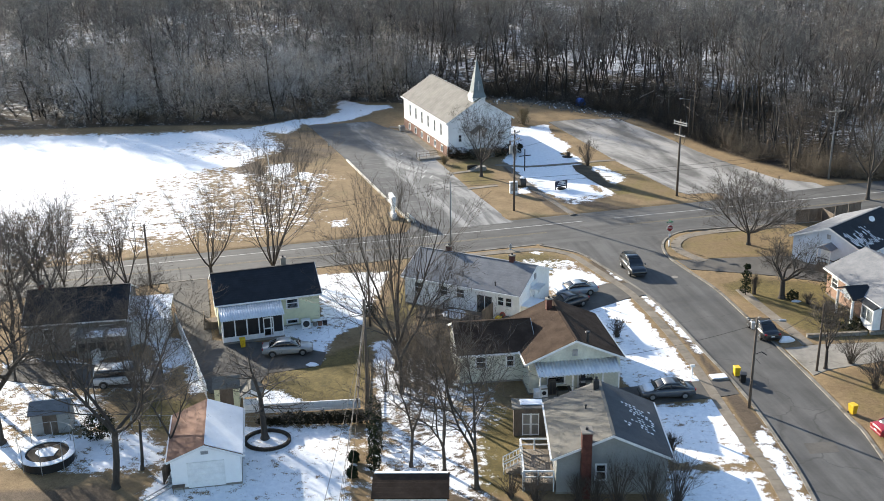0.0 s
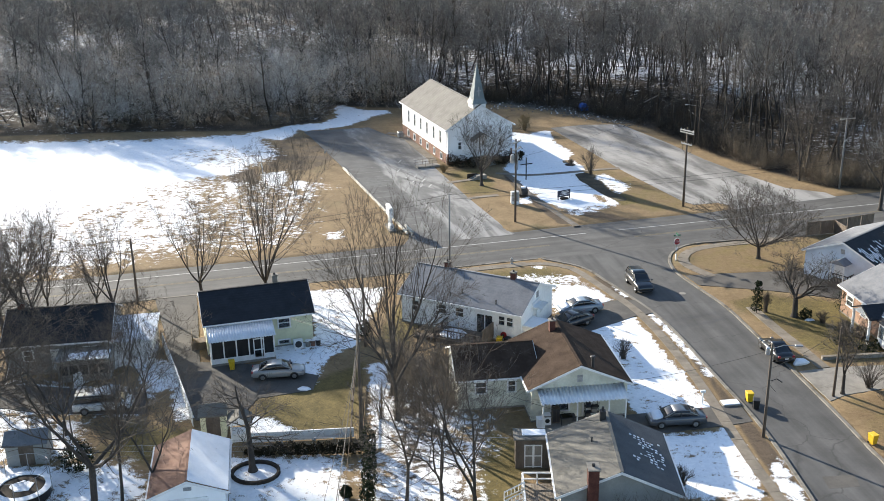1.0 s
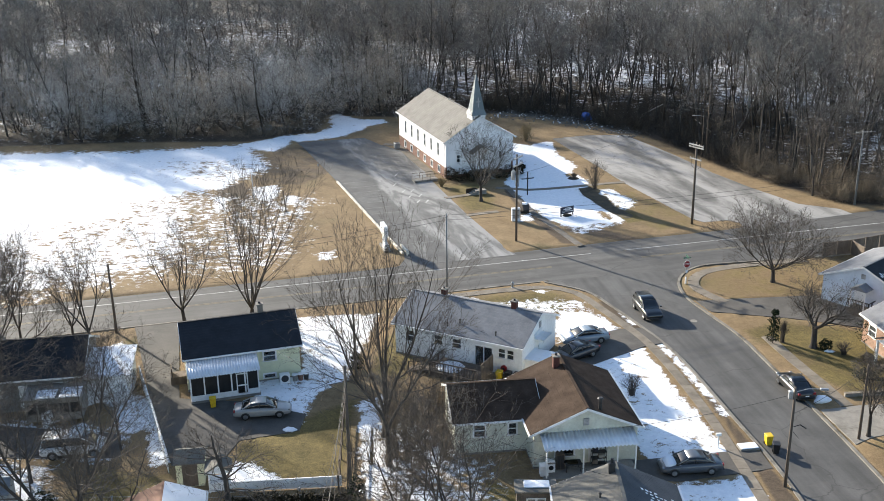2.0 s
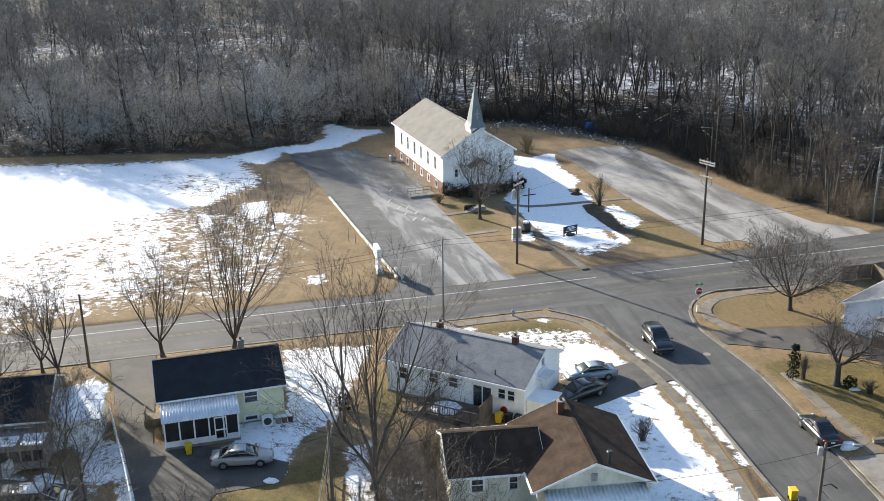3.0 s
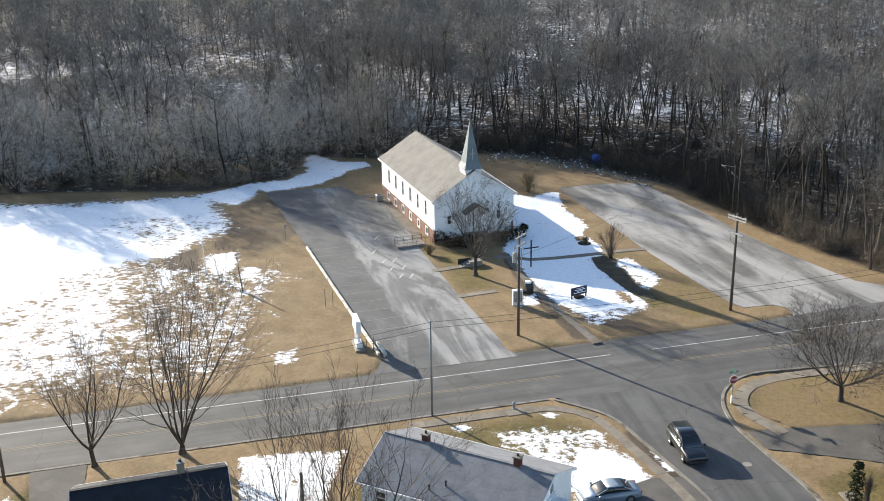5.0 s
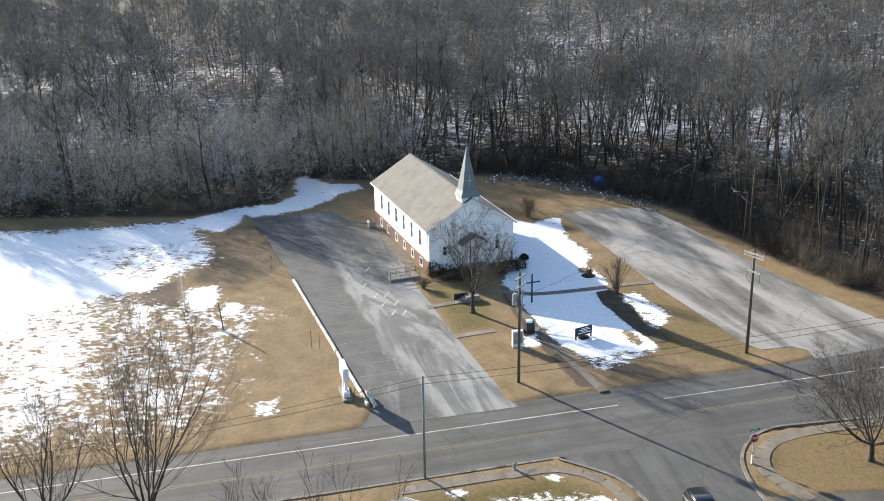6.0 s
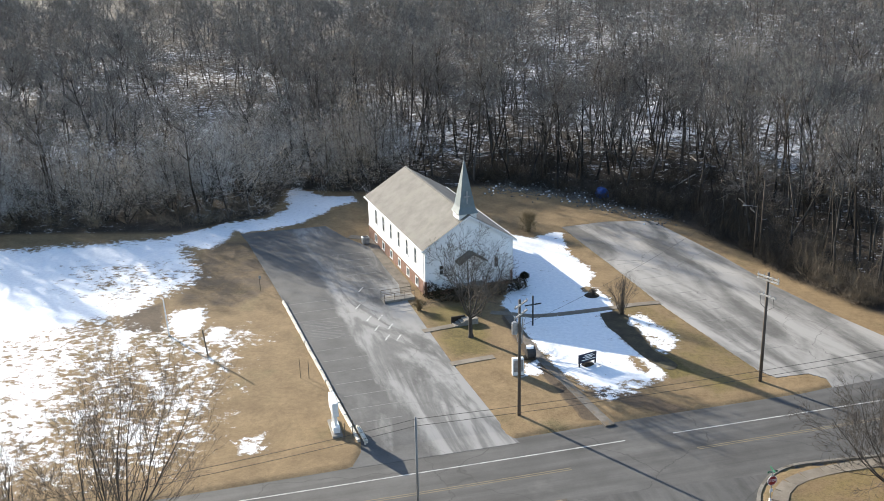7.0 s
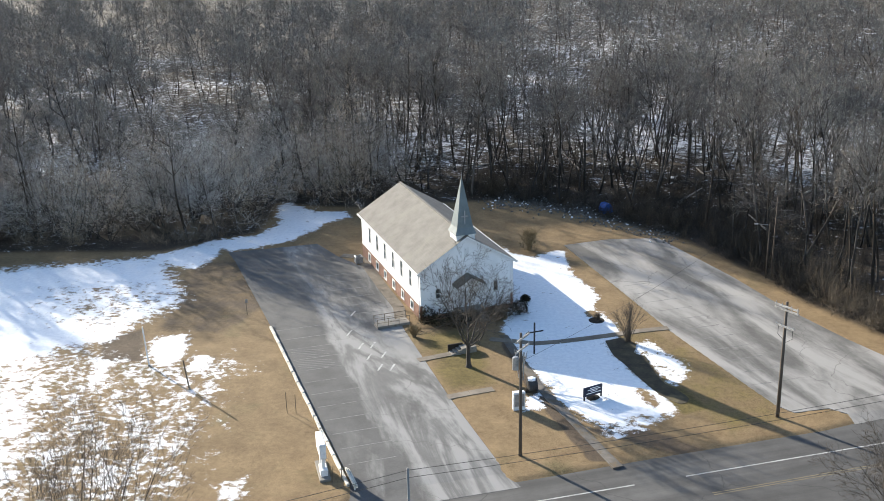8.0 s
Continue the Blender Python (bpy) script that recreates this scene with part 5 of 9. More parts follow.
def chimney(parent, x, y, z0, z1, w, d, material, cap=True):
    c = part("chimney", boxes((x - w / 2, x + w / 2, y - d / 2, y + d / 2, z0, z1), bevel=0.012), material, parent)
    if cap:
        part("chimney_cap", boxes((x - w / 2 - 0.06, x + w / 2 + 0.06, y - d / 2 - 0.06, y + d / 2 + 0.06, z1, z1 + 0.09)), M["concrete"], c)
    part("flue", tubes(((x, y, z1), (x, y, z1 + 0.28), 0.1), n=10), M["dark_trim"], c)
    return c


def vent_pipe(parent, x, y, z0, z1, r=0.06, hood=True):
    v = part("vent_pipe", tubes(((x, y, z0), (x, y, z1), r), n=10), M["dark_trim"], parent)
    if hood:
        part("hood", tubes(((x, y, z1), (x, y, z1 + 0.08), r * 1.9, r * 1.2), n=10), M["dark_trim"], v)


def corrugated(parent, x0, x1, ya, za, yb, zb, pitch=0.22, amp=0.04, name="porch_roof"):
    """A ribbed metal sheet between the lines (ya, za) and (yb, zb)."""
    n = int((x1 - x0) / pitch * 4)
    xs = np.linspace(x0, x1, n + 1)
    up = np.where((np.arange(n + 1) % 4) < 2, amp, 0.0)
    v = []
    for k in range(n + 1):
        for dz in (0.0, -0.03):
            v += [(xs[k], ya, za + up[k] + dz), (xs[k], yb, zb + up[k] + dz)]
    v = np.array(v)
    f = []
    for k in range(n):
        a, b = 4 * k, 4 * k + 4
        f += [(a, b, b + 1, a + 1), (a + 2, a + 3, b + 3, b + 2), (a, a + 2, b + 2, b), (a + 1, b + 1, b + 3, a + 3)]
    me2 = arrays_mesh(name, v, np.array(f))
    me2.materials.append(M["metal_roof"])
    ob = new(name, me2)
    ob.parent = parent
    return ob


# Church: white siding over a brick basement
CH_W, CH_L, CH_H, CH_RISE = 10.8, 23.4, 5.65, 3.3
CH_RZ = 23.5
ca, sa = math.cos(radians(CH_RZ)), math.sin(radians(CH_RZ))
ch_c = np.array([-10.3, 159.6]) + np.array([ca, sa]) * 5.7 + np.array([-sa, ca]) * 12.0
# its own x runs from the back to the front door
church = thing("church", ch_c[0], ch_c[1], 0, CH_RZ - 90, "white clapboard church with brick basement and pale roof", "church")
BR = 1.75
side_w = [("window", CH_L - 3.4 - k * 3.25, 2.85, 0.9, 2.0) for k in range(6)]
base_w = [("fixed", CH_L - 3.0 - k * 3.4, 0.35, 0.95, 1.0) for k in range(6)]


def church_wall(length, m, upper, lower, t=0.22, BR=BR):
    bm = bmesh.new()
    wall_cells(bm, length, BR, t, [(u - w / 2, u + w / 2, z, z + h) for _, u, z, w, h in lower], m)
    brick = part("basement_wall", bm, M["brick"], church, "red brick basement wall")
    m2 = m @ pose(0, 0.03, 0)
    bm = bmesh.new()
    mu = m2 @ pose(0, 0, BR)
    wall_cells(bm, length, CH_H - BR, t, [(u - w / 2, u + w / 2, z - BR, z - BR + h) for k, u, z, w, h in upper if k != "door"], mu)
    part("wall", bm, M["white_wall"], church)
    part("water_table", boxes((-0.02, length + 0.02, -0.05, 0.0, BR - 0.04, BR + 0.08), m=m), M["trim"], church)
    for k, u, z, w, h in upper:
        if k != "door":
            window_unit(church, m2, u, z, w, h, "window")
    for k, u, z, w, h in lower:
        window_unit(church, m, u, z, w, h, "fixed")


church_wall(CH_L, pose(-CH_L / 2, -CH_W / 2, 0), side_w, base_w)
church_wall(CH_L, pose(CH_L / 2, CH_W / 2, 0, 0, 0, 180), side_w, base_w)
church_wall(CH_W - 0.52, pose(CH_L / 2, -CH_W / 2 + 0.26, 0, 0, 0, 90), [("window", 1.75, 2.35, 0.6, 1.15), ("window", CH_W - 2.3, 2.35, 0.6, 1.15)], [], BR=0.55)
church_wall(CH_W - 0.52, pose(-CH_L / 2, CH_W / 2 - 0.26, 0, 0, 0, -90), [("window", 2.2, 2.6, 0.7, 1.4)], [])
for x0, x1 in ((-CH_L / 2 + 0.03, -CH_L / 2 + 0.25), (CH_L / 2 - 0.25, CH_L / 2 - 0.03)):
    bm = bmesh.new()
    prism(bm, [(-CH_W / 2, CH_H), (CH_W / 2, CH_H), (0, CH_H + CH_RISE)], "x", x0, x1)
    part("gable", bm, M["white_wall"], church)
part("gable_vent", boxes((CH_L / 2 - 0.03, CH_L / 2 + 0.02, -0.25, 0.25, 6.75, 7.75), *[(CH_L / 2 + 0.02, CH_L / 2 + 0.05, -0.22, 0.22, 6.8 + k * 0.13, 6.88 + k * 0.13) for k in range(7)]), M["trim"], church, "white louvred gable vent")
ck = CH_RISE / (CH_W / 2)
for s in (-1, 1):
    bm = bmesh.new()
    prism(bm, [(s * (CH_W / 2 + 0.35), CH_H - 0.35 * ck + 0.02), (0, CH_H + CH_RISE + 0.02), (0, CH_H + CH_RISE + 0.17), (s * (CH_W / 2 + 0.35), CH_H - 0.35 * ck + 0.17)], "x", -CH_L / 2 - 0.3, CH_L / 2 + 0.3)
    slope = part("roof", bm, M["church_roof"], church)
    part("gutter", boxes((-CH_L / 2 - 0.3, CH_L / 2 + 0.3, min(s * (CH_W / 2 + 0.35), s * (CH_W / 2 + 0.47)), max(s * (CH_W / 2 + 0.35), s * (CH_W / 2 + 0.47)), CH_H - 0.2, CH_H - 0.06)), M["trim"], slope)
    for xx in (-CH_L / 2 - 0.34, CH_L / 2 + 0.3):
        bm = bmesh.new()
        prism(bm, [(s * (CH_W / 2 + 0.37), CH_H - 0.35 * ck - 0.1), (0, CH_H + CH_RISE - 0.1), (0, CH_H + CH_RISE + 0.14), (s * (CH_W / 2 + 0.37), CH_H - 0.35 * ck + 0.14)], "x", xx, xx + 0.04)
        part("rake_board", bm, M["trim"], church)
    part("downspout", tubes(((CH_L / 2 - 0.2, s * (CH_W / 2 + 0.08), 0.1), (CH_L / 2 - 0.2, s * (CH_W / 2 + 0.08), CH_H - 0.2), 0.05), n=6), M["trim"], church)
part("ridge_cap", boxes((-CH_L / 2 - 0.3, CH_L / 2 + 0.3, -0.14, 0.14, CH_H + CH_RISE + 0.13, CH_H + CH_RISE + 0.205)), M["church_roof"], church)
sx = CH_L / 2 - 1.3
SB, ST = 9.15, 15.1
steeple = part("steeple_base", boxes((sx - 1.05, sx + 1.05, -1.05, 1.05, 7.6, SB), (sx - 1.13, sx + 1.13, -1.13, 1.13, SB - 0.12, SB), bevel=0.01), M["trim"], church, "square white steeple base")
bm = bmesh.new()
foot = [bm.verts.new((sx + a * 1.22, b * 1.22, SB)) for a, b in ((-1, -1), (1, -1), (1, 1), (-1, 1))]
low = [bm.verts.new((sx + a * 0.92, b * 0.92, SB + 0.75)) for a, b in ((-1, -1), (1, -1), (1, 1), (-1, 1))]
top = [bm.verts.new((sx + a * 0.05, b * 0.05, ST)) for a, b in ((-1, -1), (1, -1), (1, 1), (-1, 1))]
bm.faces.new(foot[::-1])
bm.faces.new(top)
for k in range(4):
    bm.faces.new((foot[k], foot[(k + 1) % 4], low[(k + 1) % 4], low[k]))
    bm.faces.new((low[k], low[(k + 1) % 4], top[(k + 1) % 4], top[k]))
spire = part("spire", bm, M["spire"], steeple, "slender grey-green spire")
part("cross", boxes((sx + 0.80, sx + 0.86, -0.06, 0.06, SB + 1.0, SB + 2.6), (sx + 0.80, sx + 0.86, -0.4, 0.4, SB + 1.9, SB + 2.03)), M["galv"], spire, "thin pale cross")
part("finial", tubes(((sx, 0, ST - 0.1), (sx, 0, ST + 0.7), 0.05, 0.02), n=6), M["galv"], spire)
# entrance hood, door, steps
fx = CH_L / 2
bm = bmesh.new()
prism(bm, [(-1.75, 3.7), (0.0, 4.75), (1.75, 3.7), (1.75, 3.82), (0.0, 4.9), (-1.75, 3.82)], "x", fx - 0.02, fx + 1.5)
hood = part("entrance_hood", bm, M["pale_roof"], church, "grey shingled gabled entrance hood")
for s in (-1.5, 1.5):
    part("hood_post", tubes(((fx + 1.35, s, 0.4), (fx + 1.35, s, 3.75), 0.07), n=8), M["trim"], hood)
md = pose(fx, -CH_W / 2, 0, 0, 0, 90)
door_unit(church, pose(fx - 0.1, -0.95, 0, 0, 0, 90), 0.95, 1.0, 1.7, 2.3, M["dark_trim"])
part("entrance_steps", boxes((fx, fx + 1.6, -1.6, 1.6, -0.1, 0.95), (fx + 1.6, fx + 1.95, -1.6, 1.6, -0.1, 0.72), (fx + 1.95, fx + 2.3, -1.6, 1.6, -0.1, 0.48), (fx + 2.3, fx + 2.65, -1.6, 1.6, -0.1, 0.24), bevel=0.015), M["concrete"], church)
for s in (-1.5, 1.5):
    part("step_rail", tubes(((fx + 0.2, s, 1.9), (fx + 1.6, s, 1.9), 0.025), ((fx + 1.6, s, 1.9), (fx + 2.6, s, 1.1), 0.025), ((fx + 1.6, s, 0.9), (fx + 1.6, s, 1.9), 0.025), ((fx + 2.6, s, 0.2), (fx + 2.6, s, 1.1), 0.025), n=6), M["dark_trim"], church)

# Yellow house with a screened porch
yh = house("yellow_house", -24.75, 95.7, 20.3, 10.0, 7.1, 3.3, 1.75, M["yellow_wall"], M["black_roof"], "pale yellow house with black roof and screened porch",
           openings={"S": [("window", 7.3, 1.95, 1.15, 0.95), ("fixed", 7.2, 0.3, 1.1, 0.4), ("door", 2.8, 0.2, 0.9, 2.05)], "E": [("window", 2.2, 1.6, 0.9, 1.1)], "W": [("window", 2.2, 1.6, 0.9, 1.1), ("door", 4.6, 0.3, 0.9, 2.05)], "N": [("window", 2.0, 1.4, 1.4, 1.2), ("window", 7.0, 1.4, 1.4, 1.2)]})
chimney(yh, 2.1, 0.15, 4.6, 5.95, 0.5, 0.5, M["concrete"])
corrugated(yh, -5.0, 1.15, -3.7, 3.15, -6.35, 2.5, 0.24, 0.05)
px0, px1, py = -4.8, 0.95, -6.05
part("porch_floor", boxes((px0 - 0.1, px1 + 0.1, py - 0.1, -3.58, -0.1, 0.22)), M["concrete"], yh)
for k, u in enumerate(np.linspace(px0, px1, 6)):
    part("porch_post", boxes((u - 0.06, u + 0.06, py - 0.06, py + 0.06, 0.22, 2.5)), M["trim"], yh)
part("porch_beam", boxes((px0, px1, py - 0.07, py + 0.07, 2.42, 2.56)), M["trim"], yh)
part("kneewall", boxes((px0 + 0.06, px1 - 1.9, py - 0.04, py + 0.04, 0.22, 0.72), (px1 - 0.9, px1 - 0.06, py - 0.04, py + 0.04, 0.22, 0.72)), M["trim"], yh)
ends = np.linspace(px0, px1, 6)
for a, b in zip(ends, ends[1:]):
    part("screen", boxes((a + 0.06, b - 0.06, py - 0.012, py + 0.012, 0.72, 2.42)), M["screen"], yh, "dark insect screen")
for s, u in ((-1, px0), (1, px1)):
    part("side_screen", boxes((u - 0.012, u + 0.012, py + 0.07, -3.6, 0.72, 2.6)), M["screen"], yh)
    part("side_kneewall", boxes((u - 0.04, u + 0.04, py + 0.07, -3.6, 0.22, 0.72), (u - 0.05, u + 0.05, -4.9, -4.8, 0.72, 2.6)), M["trim"], yh)
sd = part("screen_door", boxes((px1 - 1.9, px1 - 1.8, py - 0.05, py + 0.05, 0.22, 2.3), (px1 - 1.0, px1 - 0.9, py - 0.05, py + 0.05, 0.22, 2.3), (px1 - 1.8, px1 - 1.0, py - 0.05, py + 0.05, 2.2, 2.3), (px1 - 1.8, px1 - 1.0, py - 0.05, py + 0.05, 1.1, 1.22), (px1 - 1.8, px1 - 1.0, py - 0.05, py + 0.05, 0.22, 0.4)), M["trim"], yh)
part("side_step", boxes((-6.4, -5.0, -1.9, -0.7, -0.1, 0.75), (-6.3, -6.2, -1.9, -0.7, 0.75, 1.6)), M["old_wood"], yh)

# White ranch house at the corner
rh = house("ranch_house", -3.25, 100.45, -23.5, 13.0, 7.9, 3.2, 1.65, M["ranch_wall"], M["ranch_roof"], "long white ranch house with grey shingle roof",
           openings={"S": [("window", 1.6, 1.5, 0.9, 1.15), ("window", 4.6, 1.75, 0.95, 0.95), ("window", 6.5, 1.75, 0.95, 0.95), ("slider", 9.2, 0.45, 1.8, 2.05), ("window", 11.0, 1.7, 0.75, 0.95), ("window", 11.85, 1.7, 0.75, 0.95)],
                     "E": [("door", 3.2, 0.7, 0.9, 2.0), ("vent", 3.8, 3.5, 0.5, 0.6)], "N": [("window", 3, 1.4, 1.6, 1.2), ("window", 9, 1.4, 1.6, 1.2), ("door", 6.2, 0.3, 0.95, 2.05)], "W": [("window", 3, 1.5, 1, 1.1)]})
chimney(rh, -3.4, 0.2, 4.2, 5.5, 0.5, 0.46, M["chimney_brick"])
chimney(rh, 3.95, 0.05, 4.2, 5.6, 0.5, 0.46, M["chimney_brick"])
for x, y in ((-0.2, -2.9), (-1.2, -3.5), (3.7, -3.5)):
    vent_pipe(rh, x, y, 3.2 + (3.95 + y) * 0.418, 3.2 + (3.95 + y) * 0.418 + 0.5)
part("door_awning", boxes((6.5, 7.5, -1.35, 0.5, 2.85, 2.95), (6.5, 6.58, -1.35, 0.5, 2.95, 3.35)), M["metal_roof"], rh, "small metal door awning")
part("bulkhead", boxes((6.52, 8.5, -3.4, -1.3, -0.1, 1.75), bevel=0.02), M["ranch_wall"], rh, "white lean-to bulkhead")
part("bulkhead_roof", boxes((6.52, 8.75, -3.6, -1.1, 1.78, 1.9)), M["snow"], rh, "snow-covered lean-to roof")
DECK = ((-1.3, 3.6), (-7.0, -3.98))
for k in range(14):
    y = DECK[1][0] + k * 0.215
    part("deck_board", boxes((DECK[0][0], DECK[0][1], y, y + 0.2, 0.5, 0.56)), M["old_wood"], rh, "weathered grey deck board")
part("deck_skirt", boxes((DECK[0][0] + 0.04, DECK[0][1] - 0.04, DECK[1][0] + 0.04, DECK[1][0] + 0.09, 0.0, 0.49), (DECK[0][0] + 0.04, DECK[0][0] + 0.09, DECK[1][0] + 0.1, -4.0, 0.0, 0.49)), M["dark_wood"], rh, "dark boarded deck skirt")
part("deck_snow", lofted([(-1.0, 0.6, 0.5, 0.6, 0.8), (-0.4, 1.1, 0.5, 0.66, 0.8), (0.6, 1.2, 0.5, 0.66, 0.8), (1.4, 0.7, 0.5, 0.6, 0.8)], 12), M["snow"], rh, "snow lying on the deck").location = (-0.1, -5.6, 0.045)
for a0, a1 in (((-1.25, -6.95), (3.55, -6.95)), ((-1.25, -6.8), (-1.25, -4.1))):
    d0, d1 = Vector((*a0, 0)), Vector((*a1, 0))
    w0, w1 = min(a0[0], a1[0]), max(a0[0], a1[0])
    v0, v1 = min(a0[1], a1[1]), max(a0[1], a1[1])
    rail = part("deck_rail", boxes((w0 - 0.06, w1 + 0.06, v0 - 0.06, v1 + 0.06, 1.45, 1.52)), M["dark_wood"], rh, "dark wooden handrail")
    part("lower_rail", boxes((w0 - 0.03, w1 + 0.03, v0 - 0.03, v1 + 0.03, 0.66, 0.72)), M["dark_wood"], rail)
    n = int((d1 - d0).length / 0.16)
    for k in range(n + 1):
        q = d0.lerp(d1, k / n)
        e = 0.05 if k % 9 == 0 else 0.018
        part("post" if e > 0.02 else "baluster", boxes((q.x - e, q.x + e, q.y - e, q.y + e, 0.5 if e > 0.02 else 0.72, 1.53 if e > 0.02 else 1.45)), M["dark_wood"], rail)
bm = bmesh.new()
prism(bm, [(-3.6, 0.02), (-1.3, 0.46), (-1.3, 0.56), (-3.6, 0.12)], "y", -6.9, -5.9)
part("ramp", bm, M["old_wood"], rh, "weathered board ramp up to the deck")
for y in (-6.85, -5.95):
    part("ramp_rail", tubes(((-3.5, y, 0.95), (-1.3, y, 1.45), 0.04), ((-3.5, y, 0.0), (-3.5, y, 0.97), 0.04), ((-2.4, y, 0.2), (-2.4, y, 1.2), 0.035), n=6), M["dark_wood"], rh)
screen = part("privacy_screen", boxes((3.62, 3.7, -6.6, -4.1, 0.5, 0.6), (3.62, 3.7, -6.6, -4.1, 1.85, 1.95)), M["old_wood"], rh, "weathered board privacy screen")
for k in range(12):
    part("board", boxes((3.71, 3.735, -6.58 + k * 0.208, -6.39 + k * 0.208, 0.35, 2.0 - 0.03 * (k % 3))), M["old_wood"], screen)
reel = part("hose_reel", tubes(((4.75, -4.12, 0.75), (4.75, -3.96, 0.75), 0.3), n=16), M["red_paint"], rh, "red hose wound on a wall reel")
part("hub", tubes(((4.75, -4.16, 0.75), (4.75, -4.1, 0.75), 0.12), n=12), M["dark_trim"], reel)
for k in range(2):
    part("deck_step", boxes((2.3, 3.4, -7.35 - 0.3 * k, -7.05 - 0.3 * k, 0.0, 0.34 - 0.17 * k)), M["old_wood"], rh)

# Brown-roofed house: a gabled block with a wing and a metal awning
bh = house("brown_roof_house", 5.0, 84.6, 101.5, 9.2, 8.0, 3.05, 1.75, M["cream_wall"], M["brown_roof"], "cream house with brown roof and metal awning",
           openings={"W": [("door", 4.6, 0.25, 0.95, 2.05), ("window", 2.2, 0.9, 1.5, 1.2), ("vent", 3.8, 3.4, 0.45, 0.6)], "S": [("window", 2.5, 1.2, 1.0, 1.1), ("window", 6.5, 1.2, 1.0, 1.1)], "N": [("window", 2.5, 1.2, 1.0, 1.1)], "E": [("window", 3.5, 1.2, 1.2, 1.1)]})
chimney(bh, 3.0, 0.6, 4.2, 5.6, 0.5, 0.5, M["chimney_brick"])
vent_pipe(bh, -4.3, -1.1, 3.4, 5.4, 0.13)
wing = house("wing", 0, 0, 0, 6.6, 6.2, 3.0, 1.5, M["cream_wall"], M["brown_roof"], "", "", openings={"S": [("window", 1.9, 1.5, 0.95, 1.05), ("window", 4.5, 1.5, 0.7, 1.05)], "W": [("window", 2.8, 1.3, 1.0, 1.1)], "N": [("window", 3.3, 1.4, 1.2, 1.1)]})
wm = bh.matrix_basis.inverted() @ pose(-1.4, 84.6, 0, 0, 0, 11.0)
for o in list(wing.children):
    o.data.transform(wm)
    for c in o.children:
        c.data.transform(wm)
    o.parent = bh
bpy.data.objects.remove(wing)
aw = pose(-4.6, 0, 0, 0, 0, -90)
awning = corrugated(bh, -3.6, 3.6, 0.0, 2.95, -1.9, 2.5, 0.3, 0.09, "awning")
M["awning_metal"] = mat("white_awning_metal", (0.66, 0.67, 0.68), (0.8, 0.81, 0.82), scale=0.9, fine=8, rough=0.45, bump=0.05, metal=0.2)
awning.data.materials[0] = M["awning_metal"]
awning.data.transform(aw)
for u in (-3.4, -0.6, 2.0, 3.4):
    part("awning_post", boxes((u - 0.05, u + 0.05, -1.75, -1.65, 0.0, 2.5), m=aw), M["trim"], awning)
part("porch_slab", boxes((-3.6, 3.6, -2.0, -0.02, -0.1, 0.18), m=aw), M["concrete"], bh)



# what stands under the awning
def porch_place(u, v):
    return bh.matrix_basis @ aw @ Vector((u, v, 0.18))


q = porch_place(-2.9, -0.75)
wsh = thing("washing_machine", q.x, q.y, q.z, 11.5, "white front-loading washing machine under an awning", "washing machine")
part("cabinet", boxes((-0.32, 0.32, -0.3, 0.3, 0.0, 0.9), bevel=0.03), M["trim"], wsh)
part("control_panel", boxes((-0.3, 0.3, -0.315, -0.302, 0.74, 0.87)), M["concrete"], wsh)
bm = bmesh.new()
tube(bm, (0, -0.33, 0.42), (0, -0.3, 0.42), 0.19, n=14)
part("drum_door", bm, M["screen"], wsh, "dark round door")
q = porch_place(-3.3, -1.2)
frz = thing("chest_freezer", q.x, q.y, q.z, 11.5, "white chest freezer under an awning", "freezer")
part("body", boxes((-0.5, 0.1, -0.3, 0.3, 0.0, 0.78), bevel=0.03), M["trim"], frz)
part("lid", boxes((-0.52, 0.12, -0.32, 0.32, 0.79, 0.87), bevel=0.02), M["trim"], frz)
q = porch_place(0.9, -0.5)
rck = thing("shelf_rack", q.x, q.y, q.z, 11.5, "dark metal shelf rack with stored boxes", "shelf")
for x in (-0.55, 0.55):
    for y in (-0.2, 0.2):
        part("upright", boxes((x - 0.02, x + 0.02, y - 0.02, y + 0.02, 0.0, 1.75)), M["dark_trim"], rck)
for z in (0.15, 0.65, 1.15, 1.7):
    part("shelf", boxes((-0.56, 0.56, -0.22, 0.22, z, z + 0.04)), M["dark_trim"], rck)
for k, (x, z, w, h, m) in enumerate(((-0.3, 0.19, 0.4, 0.3, "old_wood"), (0.22, 0.69, 0.5, 0.26, "concrete"), (-0.3, 1.19, 0.36, 0.3, "navy"))):
    q2 = rck.matrix_basis @ Vector((x, 0, z + 0.002))
    b2 = thing("storage_box", q2.x, q2.y, q2.z, 11.5, "storage box on the porch rack", "box", "boxes on the rack")
    part("carton", boxes((-w / 2, w / 2, -0.17, 0.17, 0.0, h), bevel=0.015), M[m], b2)
    part("carton_lid", boxes((-w / 2 - 0.01, w / 2 + 0.01, -0.18, 0.18, h, h + 0.03)), M[m], b2)
q = porch_place(-1.2, -0.9)
tb = thing("patio_table", q.x, q.y, q.z, 11.5, "low dark patio table with a folded cover", "table")
part("tabletop", boxes((-0.65, 0.65, -0.4, 0.4, 0.62, 0.67), bevel=0.02), M["dark_trim"], tb)
part("cover", boxes((-0.5, 0.35, -0.35, 0.3, 0.67, 0.76), bevel=0.04), M["hedge"], tb, "folded dark cover")
for x in (-0.55, 0.55):
    for y in (-0.3, 0.3):
        part("leg", boxes((x - 0.03, x + 0.03, y - 0.03, y + 0.03, 0.0, 0.62)), M["dark_trim"], tb)
q = porch_place(-2.1, -0.5)
